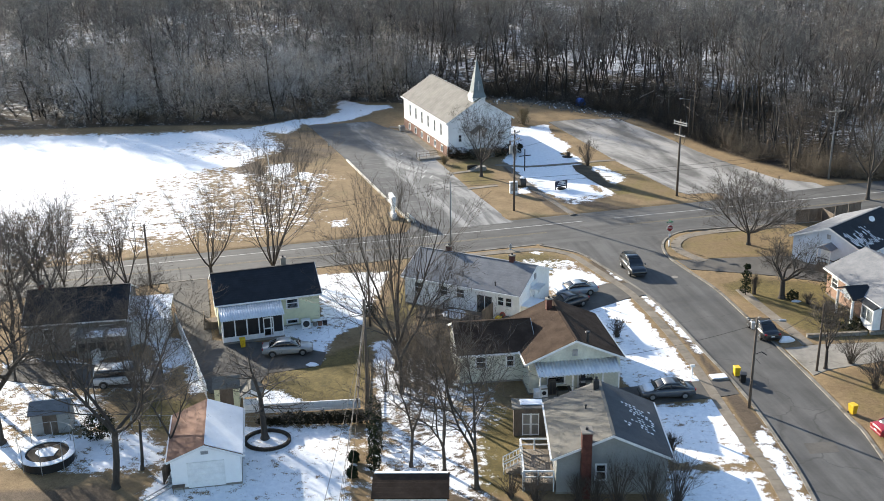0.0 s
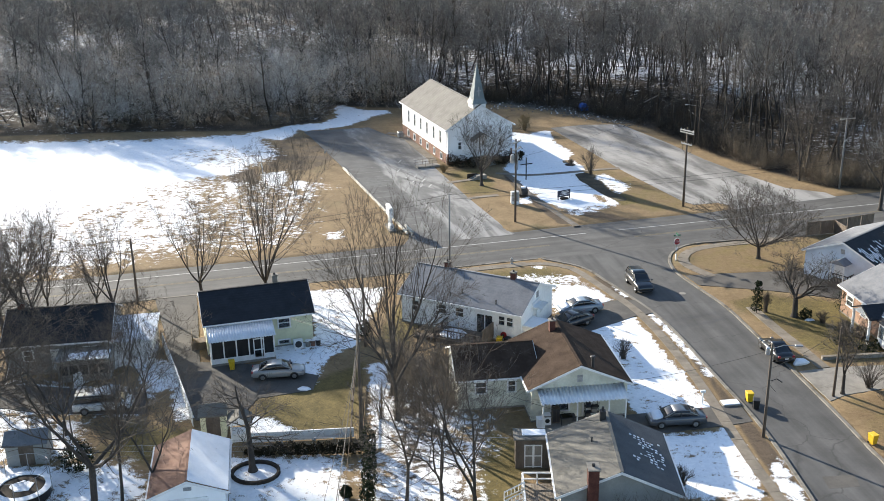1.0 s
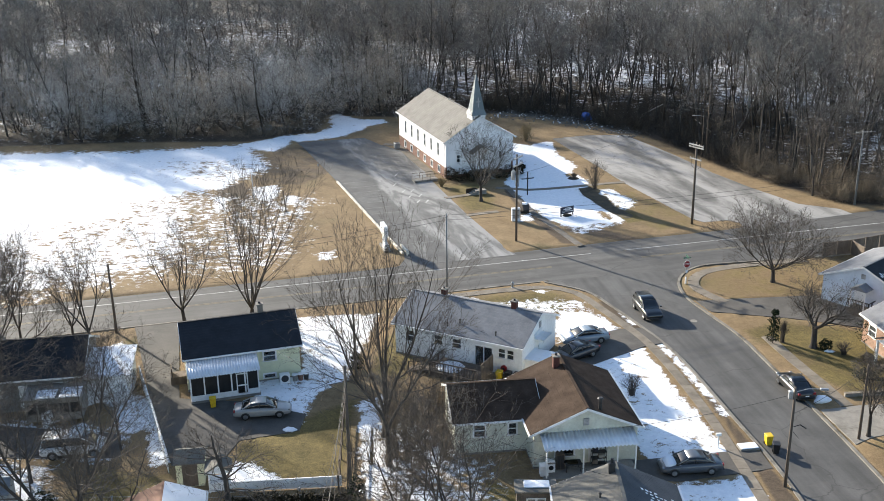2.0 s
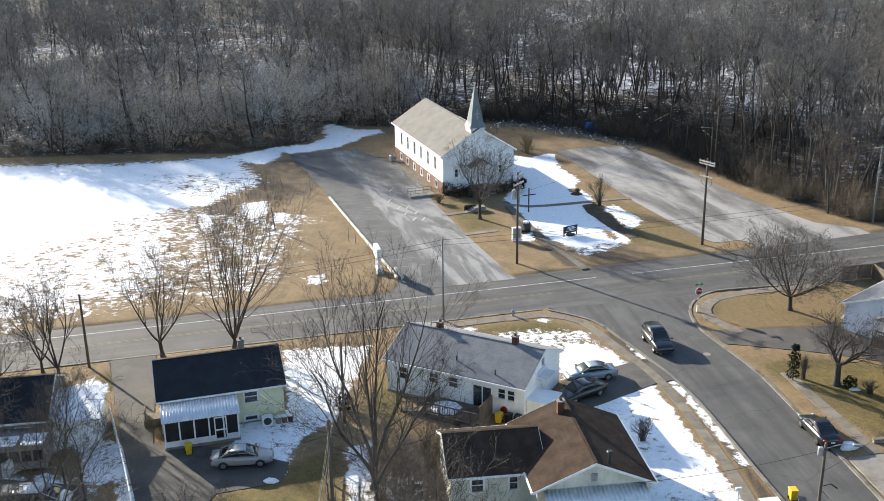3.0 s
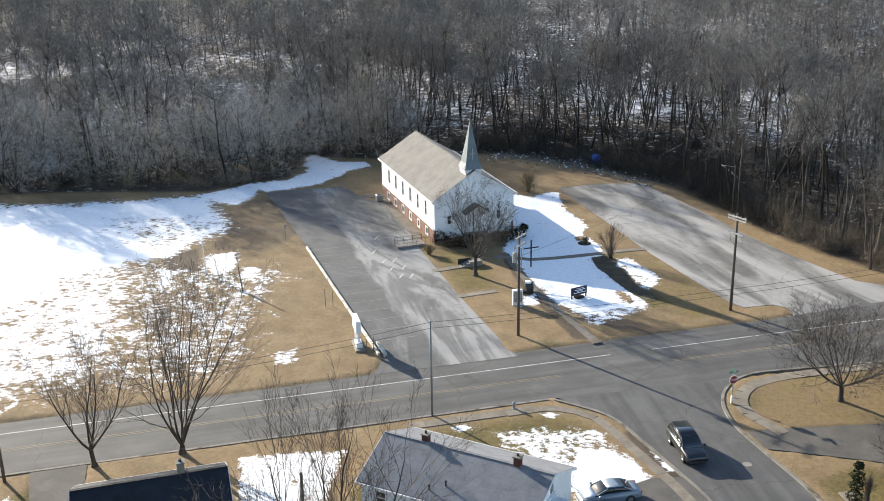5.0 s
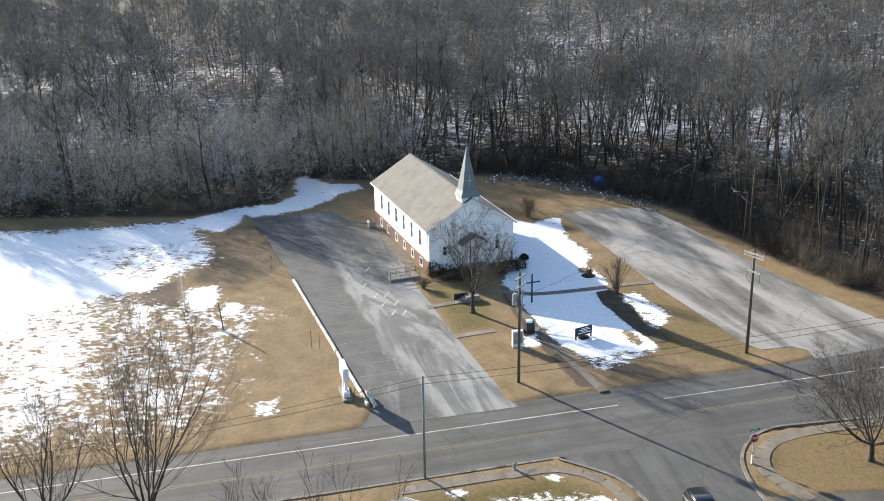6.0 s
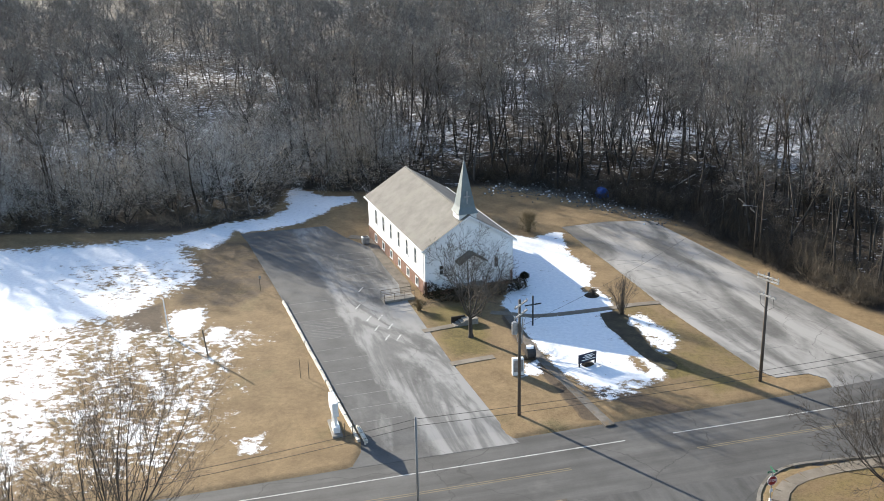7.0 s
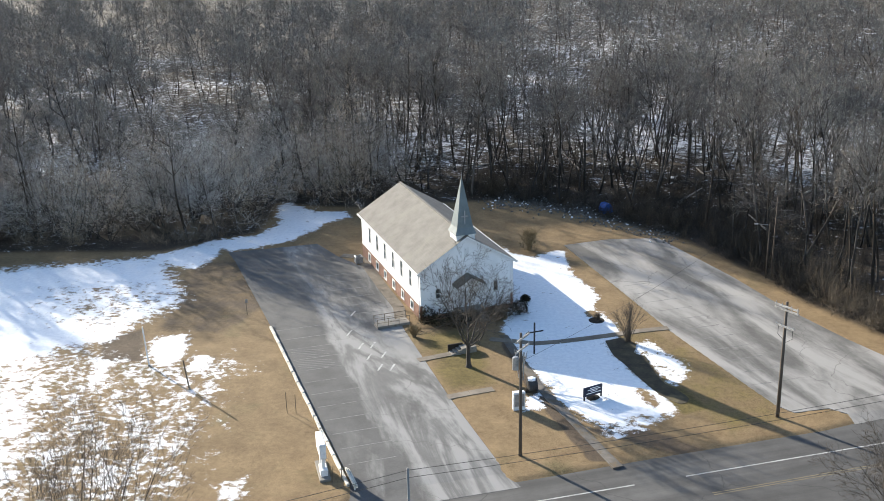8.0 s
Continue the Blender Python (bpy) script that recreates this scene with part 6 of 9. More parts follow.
cb = thing("cabinet", q.x, q.y, q.z, 11.5, "tall dark wooden cabinet against the wall", "cabinet")
part("carcass", boxes((-0.3, 0.3, -0.25, 0.25, 0.0, 1.3), bevel=0.02), M["old_wood"], cb)
part("door", boxes((-0.27, -0.01, -0.27, -0.252, 0.08, 1.24)), M["dark_trim"], cb)
part("door", boxes((0.01, 0.27, -0.27, -0.252, 0.08, 1.24)), M["dark_trim"], cb)

# Grey house with a brick chimney
gh = house("grey_house", 7.55, 68.2, -87.0, 8.0, 7.9, 3.05, 1.75, M["grey_wall"], M["pale_roof"], "grey siding house with brick chimney and patched roof", roofs=None,
           openings={"E": [("window", 3.0, 1.2, 0.75, 1.25)], "S": [("window", 2.0, 1.2, 0.9, 1.1), ("slider", 5.2, 0.3, 1.6, 2.0)], "N": [("window", 2.5, 1.2, 1.4, 1.1), ("door", 5.4, 0.3, 0.95, 2.05)], "W": [("window", 3.5, 1.2, 1.0, 1.1)]})
chimney(gh, 4.25, -1.9, -0.1, 5.3, 0.95, 0.7, M["chimney_brick"])
chimney(gh, -3.2, -0.35, 4.3, 5.5, 0.42, 0.42, M["dark_trim"], cap=False)
vent_pipe(gh, -0.8, -1.4, 3.9, 4.6)

# dark, snow-streaked east slope and lean-to of the grey house
part("shed_body", boxes((-5.7, -4.3, -6.6, -3.9, -0.1, 2.45), bevel=0.015), M["old_wood"], gh, "weathered board lean-to shed")
part("shed_roof", boxes((-5.85, -4.15, -6.75, -3.8, 2.46, 2.56)), M["pale_roof"], gh, "grey lean-to roof")
part("shed_snow", boxes((-5.6, -4.7, -6.1, -4.3, 2.56, 2.64), bevel=0.035), M["snow"], gh, "strip of snow on the lean-to roof")
sd = part("shed_door", boxes((-4.3, -4.26, -5.95, -4.6, 0.1, 2.05)), M["concrete"], gh, "pale double shed door")
part("door_trim", boxes(*[(-4.26, -4.235, y - 0.04, y + 0.04, 0.1, 2.05) for y in (-5.9, -5.3, -5.22, -4.64)], *[(-4.26, -4.238, -5.9, -4.64, z - 0.04, z + 0.04) for z in (0.18, 1.1, 1.98)]), M["trim"], sd)
M["deck_wood"] = mat("pale_deck_boards", (0.22, 0.18, 0.14), (0.4, 0.35, 0.29), scale=1.5, fine=14, rough=0.95, bump=0.4, rows=3.4, rows_axis="Y", rows_bump=0.8)
for k in range(10):
    part("deck_board", boxes((-1.0, 3.7, -6.3 + k * 0.23, -6.3 + k * 0.23 + 0.215, 0.66, 0.76)), M["deck_wood"], gh, "weathered pale deck board")
part("deck_skirt", boxes((-0.95, 3.65, -6.25, -6.2, 0.05, 0.66), (3.6, 3.65, -6.2, -4.05, 0.05, 0.66)), M["old_wood"], gh)
for x0, x1, y0, y1 in ((-1.0, -0.9, -6.3, -4.1), (3.6, 3.7, -6.3, -4.1), (1.4, 3.6, -6.3, -6.2), (-0.9, 0.2, -6.3, -6.2)):
    rail = part("deck_rail", boxes((x0, x1, y0, y1, 1.62, 1.74)), M["trim"], gh)
    part("lower_rail", boxes((x0, x1, y0, y1, 1.15, 1.23)), M["trim"], rail)
    n = 2
    for k in range(n + 1):
        a, b = x0 + (x1 - x0) * k / n, y0 + (y1 - y0) * k / n
        part("post", boxes((a - 0.05, a + 0.05, b - 0.05, b + 0.05, 0.0, 1.62)), M["trim"], rail)
for x in (0.25, 1.35):
    bm = bmesh.new()
    tube(bm, (x, -6.3, 1.6), (x, -7.6, 0.85), 0.055, n=5)
    tube(bm, (x, -6.3, 1.1), (x, -7.6, 0.4), 0.04, n=5)
    tube(bm, (x, -7.6, 0.0), (x, -7.6, 0.9), 0.05, n=5)
    for k in range(4):
        y = -6.6 - k * 0.26
        tube(bm, (x, y, 0.95 - k * 0.15), (x, y, 1.42 - k * 0.15), 0.03, n=5)
    part("stair_rail", bm, M["trim"], gh)
for k in range(4):
    part("deck_step", boxes((0.3, 1.3, -6.6 - 0.28 * k, -6.32 - 0.28 * k, 0.02, 0.62 - 0.17 * k)), M["deck_wood"], gh)


def snow_streaks(parent, x0, x1, y0, y1, z_of, seed, rows, name="snow_streak", dash=0.0):
    """Thin ragged snow left between the ribs of a roof, running down its slope."""
    rng = np.random.default_rng(seed)
    for k in range(rows):
        x = x0 + (x1 - x0) * (k + 0.5) / rows
        cuts = sorted(rng.uniform(y0, y1, 4))
        for a, b in ((cuts[0], cuts[1]), (cuts[2], cuts[3])):
            w = (x1 - x0) / rows * rng.uniform(0.15, 0.4)
            bm = bmesh.new()
            pieces = [(a, b)] if not dash else [(u, u + dash * rng.uniform(0.45, 0.7)) for u in np.arange(a, b, dash)]
            for c, d in pieces:
                us = np.linspace(c, d, 3 if dash else 7)
                rim = [(x + w * rng.uniform(0.2, 1.0), u) for u in us] + [(x - w * rng.uniform(0.2, 1.0), u) for u in us[::-1]]
                vs = [bm.verts.new((p, q, z_of(q) + 0.03)) for p, q in rim]
                vd = [bm.verts.new((p, q, z_of(q) - 0.01)) for p, q in rim]
                bm.faces.new(vs)
                for i in range(len(vs)):
                    bm.faces.new((vs[i], vd[i], vd[(i + 1) % len(vs)], vs[(i + 1) % len(vs)]))
            bmesh.ops.triangulate(bm, faces=[f for f in bm.faces if len(f.verts) > 4])
            bmesh.ops.recalc_face_normals(bm, faces=list(bm.faces))
            part(name, bm, M["snow"], parent, "thin streak of old snow")


def slope_z(h, rise, D):
    return lambda v: h + rise - abs(v) * rise / (D / 2) + 0.15


snow_streaks(gh, -2.0, 1.8, 1.2, 3.6, slope_z(3.05, 1.75, 7.9), 4, 11, dash=0.3)
for o in gh.children:
    if o.name.startswith("roof") and sum((v.co.y for v in o.data.vertices)) > 0:
        o.data.materials[0] = M["dark_shingle"] = mat("dark_blue_ribbed_roof", (0.045, 0.055, 0.07), (0.085, 0.098, 0.115), scale=1.0, fine=6, rough=0.7, bump=0.4, rows=1.6, rows_axis="X", rows_bump=1.0)

# Garage with a red and a snowy slope
ga = house("garage", -22.55, 67.1, 104.0, 6.9, 5.0, 2.45, 1.0, M["white_wall"], M["red_roof"], "white garage with faded red and snow-covered roof", "garage", over=0.25,
           openings={"W": [("vent", 2.32, 2.75, 0.55, 0.25)], "S": [("window", 3.4, 1.0, 0.9, 0.9)]})
part("garage_door", boxes((-3.5, -3.44, -1.35, 1.35, 0.08, 2.15), *[(-3.52, -3.5, -1.3, 1.3, 0.14 + k * 0.52, 0.58 + k * 0.52) for k in range(4)]), M["trim"], ga, "white sectional garage door")
bm = bmesh.new()
prism(bm, [(-2.74, 2.45 - 0.1 + 0.14), (-0.04, 3.45 + 0.16), (-0.04, 3.45 + 0.22), (-2.74, 2.45 - 0.1 + 0.2)], "x", -3.55, 3.55)
part("roof_snow", bm, M["snow"], ga, "smooth snow on the roof")
part("bench", boxes((-3.95, -3.55, 1.6, 2.5, 0.45, 0.5), (-3.9, -3.85, 1.65, 1.7, 0.0, 0.45), (-3.9, -3.85, 2.4, 2.45, 0.0, 0.45)), M["old_wood"], ga)

# Dark house behind the trees
M["dim_wall"] = mat("dull_grey_siding", (0.24, 0.235, 0.225), (0.36, 0.35, 0.335), scale=0.5, fine=5, rough=0.7, rows=1.6, rows_bump=0.3, bump=0.05)
dh = house("dark_house", -41.6, 90.3, 12.5, 9.2, 7.6, 3.1, 1.8, M["dim_wall"], M["black_roof"], "low grey house with dark roof behind trees",
           openings={"S": [("window", 2.0, 1.4, 0.9, 1.0), ("door", 4.5, 0.3, 0.9, 2.0), ("window", 7.4, 1.4, 1.2, 1.0)], "E": [("window", 2.5, 1.4, 1, 1)], "N": [("window", 3, 1.4, 1.2, 1.1)]})
chimney(dh, -3.6, 0.1, 4.4, 5.6, 0.55, 0.5, M["chimney_brick"])
pch = part("porch", boxes((0.4, 4.9, -6.6, -3.82, 0.3, 2.3), bevel=0.02), M["concrete"], dh, "pale enclosed porch")
part("porch_roof", boxes((0.2, 5.1, -6.8, -3.6, 2.3, 2.42)), M["concrete"], pch)
part("porch_snow", boxes((1.3, 2.9, -6.7, -5.2, 2.42, 2.52), (3.2, 4.9, -6.75, -5.0, 2.42, 2.53), bevel=0.03), M["snow"], pch, "patches of snow on the porch roof")
for k in range(5):
    part("porch_window", boxes((0.6 + k * 0.86, 1.3 + k * 0.86, -6.63, -6.59, 1.0, 1.9)), M["screen"], pch)
part("side_room", boxes((4.62, 8.3, -3.4, 1.2, -0.1, 2.5)), M["white_wall"], dh, "white lean-to wall")
bm = bmesh.new()
prism(bm, [(-3.7, 2.5), (1.5, 3.0), (1.5, 3.12), (-3.7, 2.62)], "x", 4.5, 8.6)
part("side_roof", bm, M["snow"], dh, "snow-covered lean-to roof")
for k, (a, b) in enumerate(((-4.4, -5.6), (-3.2, -4.6))):
    part("step_rail", tubes(((a, -3.9, 0.9), (a, b, 0.5), 0.03), ((a, b, 0.0), (a, b, 0.5), 0.03), n=6), M["trim"], dh)

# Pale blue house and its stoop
blu = house("blue_house", 39.4, 114.9, 45.0, 11.0, 8.6, 2.95, 1.85, M["blue_wall"], M["ranch_roof"], "pale blue house with grey roof, its snow-streaked far slope toned dark as shade",
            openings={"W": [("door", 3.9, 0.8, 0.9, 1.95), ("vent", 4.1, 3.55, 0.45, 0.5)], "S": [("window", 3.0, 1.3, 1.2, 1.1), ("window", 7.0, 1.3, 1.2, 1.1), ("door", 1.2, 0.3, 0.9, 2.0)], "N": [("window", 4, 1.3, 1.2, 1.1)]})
# The slope turned from the sun gets a black copy: shade as colour.
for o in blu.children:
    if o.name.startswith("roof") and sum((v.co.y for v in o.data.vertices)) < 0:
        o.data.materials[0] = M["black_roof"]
snow_streaks(blu, -5.4, -0.6, -4.2, -1.2, slope_z(2.95, 1.85, 8.6), 9, 16)
part("dish", tubes(((1.0, -1.3, 4.6), (0.85, -1.5, 4.85), 0.02, 0.36), n=12), M["trim"], blu, "small satellite dish")
st = part("stoop", boxes((-6.9, -5.52, -1.6, 0.6, -0.1, 0.75)), M["old_wood"], blu)
for x, y in ((-6.85, -1.55), (-6.85, 0.55), (-6.2, -1.55)):
    part("stoop_post", boxes((x - 0.05, x + 0.05, y - 0.05, y + 0.05, 0.75, 1.65)), M["dark_trim"], st)
part("stoop_rail", boxes((-6.9, -6.8, -1.6, 0.6, 1.6, 1.68), (-6.8, -5.6, -1.6, -1.52, 1.6, 1.68), *[(-6.88, -6.84, -1.5 + k * 0.17, -1.46 + k * 0.17, 0.75, 1.6) for k in range(12)]), M["dark_trim"], st)
bm = bmesh.new()
prism(bm, [(-1.2, 2.75), (0.6, 2.75), (-0.3, 3.25)], "x", -7.0, -5.5)
part("stoop_roof", bm, M["ranch_roof"], st)
for y in (-1.05, 0.45):
    part("stoop_column", boxes((-6.95, -6.85, y - 0.05, y + 0.05, 0.75, 2.75)), M["trim"], st)

# Tan brick house at the street's east side
tan = house("tan_house", 38.7, 99.4, -77.0, 10.6, 8.2, 2.9, 1.8, M["tan_wall"], M["ranch_roof"], "tan brick house with grey roof and white bay",
            openings={"S": [("window", 1.6, 1.2, 1.2, 1.1), ("window", 4.2, 1.2, 0.9, 1.2)], "W": [("window", 3.5, 1.2, 1.2, 1.1)], "E": [("window", 3.5, 1.2, 1.2, 1.1)], "N": [("window", 4, 1.2, 1.2, 1.1)]})
bm = bmesh.new()
prism(bm, [(-0.5, 2.55), (1.2, 3.35), (2.9, 2.55), (2.9, 2.68), (1.2, 3.5), (-0.5, 2.68)], "y", -5.9, -3.5)
pr = part("porch_roof", bm, M["black_roof"], tan, "dark blue-black gabled porch roof")
bm = bmesh.new()
prism(bm, [(-0.3, 2.5), (1.2, 3.3), (2.7, 2.5)], "y", -5.75, -5.65)
part("porch_gable", bm, M["trim"], pr)
for x in (-0.2, 2.6):
    part("porch_column", boxes((x - 0.1, x + 0.1, -5.8, -5.6, 0.0, 2.55)), M["trim"], pr)
bay = part("bay_window", boxes((3.0, 5.2, -5.0, -4.12, 0.2, 2.5), bevel=0.05), M["trim"], tan, "white bay window")
part("pane", boxes((3.2, 3.95, -5.03, -5.0, 1.0, 2.2)), M["glass"], bay)
part("pane", boxes((4.1, 5.0, -5.03, -5.0, 1.0, 2.2)), M["glass"], bay)
bm = bmesh.new()
prism(bm, [(-5.2, 2.5), (-4.0, 2.9), (-4.0, 3.0), (-5.2, 2.6)], "x", 2.8, 5.4)
part("bay_roof", bm, M["black_roof"], bay)


def planter(x, y, rz, length):
    ob = thing("planter_wall", x, y, 0, rz, "low pale stone planter wall", "planter")
    for k in range(int(length / 0.6)):
        part("block", boxes((-length / 2 + k * 0.6 + 0.01, -length / 2 + k * 0.6 + 0.59, -0.15, 0.15, -0.05, 0.28), bevel=0.02), M["concrete"], ob)
        part("cap", boxes((-length / 2 + k * 0.6 + 0.01, -length / 2 + k * 0.6 + 0.59, -0.19, 0.19, 0.283, 0.36), bevel=0.015), M["slab"], ob)


planter(31.6, 92.6, 9, 6.0)
planter(36.6, 93.4, 9, 3.6)


# small sheds
def shed(name, x, y, rz, w, d, h, rise, wall, roof, label, snow=True):
    ob = thing(name, x, y, 0, rz, label, "shed")
    part("wall", boxes((-w / 2, w / 2, -d / 2, d / 2, -0.1, h)), wall, ob)
    bm = bmesh.new()
    prism(bm, [(-d / 2, h), (d / 2, h), (0, h + rise)], "x", -w / 2, w / 2)
    part("gable", bm, wall, ob)
    for s in (-1, 1):
        bm = bmesh.new()
        prism(bm, [(s * (d / 2 + 0.2), h - 0.05), (0, h + rise + 0.03), (0, h + rise + 0.11), (s * (d / 2 + 0.2), h + 0.03)], "x", -w / 2 - 0.15, w / 2 + 0.15)
        rf = part("roof", bm, roof, ob)
        if snow and s > 0:
            bm = bmesh.new()
            prism(bm, [(d / 2 + 0.1, h + 0.045), (0.1, h + rise + 0.07), (0.1, h + rise + 0.13), (d / 2 + 0.1, h + 0.11)], "x", -w / 2 + 0.1, w / 2 + 0.1)
            part("roof_snow", bm, M["snow"], rf)
    part("door", boxes((-0.55, 0.55, -d / 2 - 0.05, -d / 2, 0.05, h - 0.15), (-0.02, 0.02, -d / 2 - 0.07, -d / 2 - 0.05, 0.05, h - 0.15)), M["old_wood"], ob)
    return ob


shed("garden_shed", -36.9, 71.9, 14, 3.0, 2.2, 1.85, 0.55, M["grey_wall"], M["ranch_roof"], "small grey garden shed with snow on its roof")
shed("board_shed", -23.6, 76.6, 12, 2.0, 2.0, 2.0, 0.5, M["yellow_wall"], M["pale_roof"], "small cream board shed beside a fence", snow=False)
gz = thing("well_house", -21.2, 75.6, 0, 14, "small open white shelter with gabled roof", "shelter")
for a, b in ((-0.7, -0.6), (0.7, -0.6), (-0.7, 0.6), (0.7, 0.6)):
    part("post", boxes((a - 0.06, a + 0.06, b - 0.06, b + 0.06, 0, 1.75)), M["trim"], gz)
bm = bmesh.new()
prism(bm, [(-1.0, 1.7), (0, 2.35), (1.0, 1.7), (1.0, 1.8), (0, 2.46), (-1.0, 1.8)], "y", -0.9, 0.9)
part("roof", bm, M["pale_roof"], gz)
bm = bmesh.new()
prism(bm, [(-0.9, 1.68), (0.9, 1.68), (0, 2.3)], "y", -0.86, -0.82)
part("gable", bm, M["trim"], gz)
part("box", boxes((-0.7, 0.7, -0.55, 0.6, 0.0, 0.75), bevel=0.02), M["trim"], gz)
rs = thing("red_brown_shed", -6.4, 61.6, 0, 3, "long low shed with brown roof and pale wall", "shed")
part("wall", boxes((-2.5, 2.5, -1.2, 1.0, -0.1, 1.8)), M["ranch_wall"], rs)
bm = bmesh.new()
prism(bm, [(-1.5, 1.78), (0.5, 2.45), (1.3, 2.1), (1.3, 2.2), (0.5, 2.57), (-1.5, 1.9)], "x", -2.7, 2.7)
rr = part("roof", bm, M["brown_roof"], rs)
bm = bmesh.new()
prism(bm, [(0.5, 2.58), (1.3, 2.22), (1.3, 2.27), (0.5, 2.64)], "x", -2.6, 2.6)
part("roof_snow", bm, M["snow"], rr)


# ---- vehicles ----
def wheel(car, x, y, r):
    s = 1 if y > 0 else -1
    w = part("wheel", tubes(((x, y - 0.1, r), (x, y + 0.1, r), r * 0.7), n=16), M["dark_trim"], car)
    bm = bmesh.new()
    n = 20
    prof = [(r * 0.66, -0.1), (r * 0.93, -0.11), (r, -0.07), (r, 0.07), (r * 0.93, 0.11), (r * 0.66, 0.1)]
    rings = [[bm.verts.new((x + q * math.cos(2 * math.pi * k / n), y + o, r + q * math.sin(2 * math.pi * k / n))) for q, o in prof] for k in range(n)]
    for k in range(n):
        for j in range(5):
            bm.faces.new((rings[k][j], rings[(k + 1) % n][j], rings[(k + 1) % n][j + 1], rings[k][j + 1]))
    bmesh.ops.recalc_face_normals(bm, faces=list(bm.faces))
    part("tyre", bm, M["tyre"], w, smooth=True)
    bm = tubes(((x, y + s * 0.09, r), (x, y + s * 0.115, r), r * 0.62), n=16)
    for k in range(5):
        a = 2 * math.pi * k / 5
        tube(bm, (x + 0.05 * math.cos(a), y + s * 0.125, r + 0.05 * math.sin(a)), (x + r * 0.56 * math.cos(a), y + s * 0.12, r + r * 0.56 * math.sin(a)), 0.035, 0.03, 6)
    part("rim", bm, M["rim"], w)


def car(kind, x, y, rz, body_mat, label, name, snow=0, z=0.0):
    """A road car facing its own +x. kind: sedan, suv or van."""
    L, W, roof, belt, hood, tail, r = {"sedan": (4.7, 1.8, 1.45, 0.92, 0.93, 1.02, 0.32), "suv": (4.75, 1.88, 1.76, 1.1, 1.1, 1.1, 0.36), "van": (5.0, 1.95, 1.78, 1.05, 1.02, 1.06, 0.34)}[kind]
    ob = thing(name, x, y, z, rz, label, "van" if kind == "van" else "car")
    h = L / 2
    hw = W / 2
    if kind == "sedan":
        deck, a_pillar, c_pillar = -1.35, 1.0, -1.5
        body = [(-h, hw * 0.82, 0.35, 0.8, 0.5), (-h + 0.12, hw * 0.93, 0.25, tail - 0.05, 0.5), (-h + 0.9, hw, 0.2, tail, 0.45), (-0.3, hw, 0.18, belt + 0.06, 0.42), (1.0, hw, 0.19, belt + 0.04, 0.45), (h - 0.5, hw * 0.96, 0.22, hood - 0.14, 0.5), (h - 0.1, hw * 0.86, 0.26, 0.68, 0.5), (h, hw * 0.74, 0.34, 0.58, 0.5)]
        cabin = [(-1.75, hw * 0.82, 0.85, 0.98, 0.5), (-0.95, hw * 0.8, 0.85, roof - 0.08, 0.55), (-0.3, hw * 0.79, 0.85, roof, 0.55), (0.3, hw * 0.79, 0.85, roof - 0.02, 0.55), (1.25, hw * 0.82, 0.85, 0.96, 0.5)]
        top = [(-0.98, hw * 0.64, roof - 0.12, roof - 0.045, 0.6), (-0.3, hw * 0.68, roof - 0.1, roof + 0.02, 0.6), (0.36, hw * 0.64, roof - 0.12, roof - 0.02, 0.6)]
    elif kind == "suv":
        body = [(-h, hw * 0.88, 0.42, 1.0, 0.42), (-h + 0.15, hw * 0.96, 0.32, belt, 0.42), (-0.4, hw, 0.28, belt + 0.04, 0.4), (1.0, hw, 0.28, belt, 0.42), (h - 0.45, hw * 0.97, 0.3, hood - 0.08, 0.45), (h - 0.08, hw * 0.9, 0.34, 0.86, 0.48), (h, hw * 0.8, 0.42, 0.72, 0.5)]
        cabin = [(-h + 0.08, hw * 0.86, 1.0, 1.16, 0.45), (-h + 0.45, hw * 0.84, 1.0, roof - 0.08, 0.5), (-0.5, hw * 0.84, 1.0, roof, 0.5), (0.35, hw * 0.83, 1.0, roof - 0.03, 0.5), (1.2, hw * 0.86, 1.0, 1.12, 0.5)]
        top = [(-h + 0.4, hw * 0.72, roof - 0.12, roof - 0.02, 0.5), (-0.5, hw * 0.75, roof - 0.1, roof + 0.03, 0.5), (0.4, hw * 0.71, roof - 0.13, roof, 0.5)]
    else:
        body = [(-h, hw * 0.9, 0.4, 1.0, 0.42), (-h + 0.15, hw * 0.98, 0.3, belt, 0.4), (0.2, hw, 0.26, belt + 0.02, 0.4), (1.4, hw, 0.26, belt - 0.02, 0.42), (h - 0.35, hw * 0.95, 0.3, 0.85, 0.48), (h, hw * 0.8, 0.4, 0.66, 0.5)]
        cabin = [(-h + 0.06, hw * 0.88, 0.95, 1.1, 0.42), (-h + 0.3, hw * 0.86, 0.95, roof - 0.06, 0.45), (-0.3, hw * 0.86, 0.95, roof, 0.45), (0.7, hw * 0.84, 0.95, roof - 0.06, 0.5), (1.85, hw * 0.86, 0.95, 1.05, 0.5)]
        top = [(-h + 0.25, hw * 0.76, roof - 0.12, roof, 0.5), (-0.3, hw * 0.78, roof - 0.1, roof + 0.03, 0.5), (0.75, hw * 0.72, roof - 0.14, roof - 0.02, 0.5)]
    shell = part("body", lofted(body, 18), body_mat, ob, smooth=True)
    part("window_glass", lofted(cabin, 18), M["dark_glass"], ob, "dark tinted windows", smooth=True)
    part("roof", lofted(top, 18), body_mat, ob, smooth=True)
    # pillars
    c0, c1, c2, c3 = cabin[0], cabin[1], cabin[-2], cabin[-1]
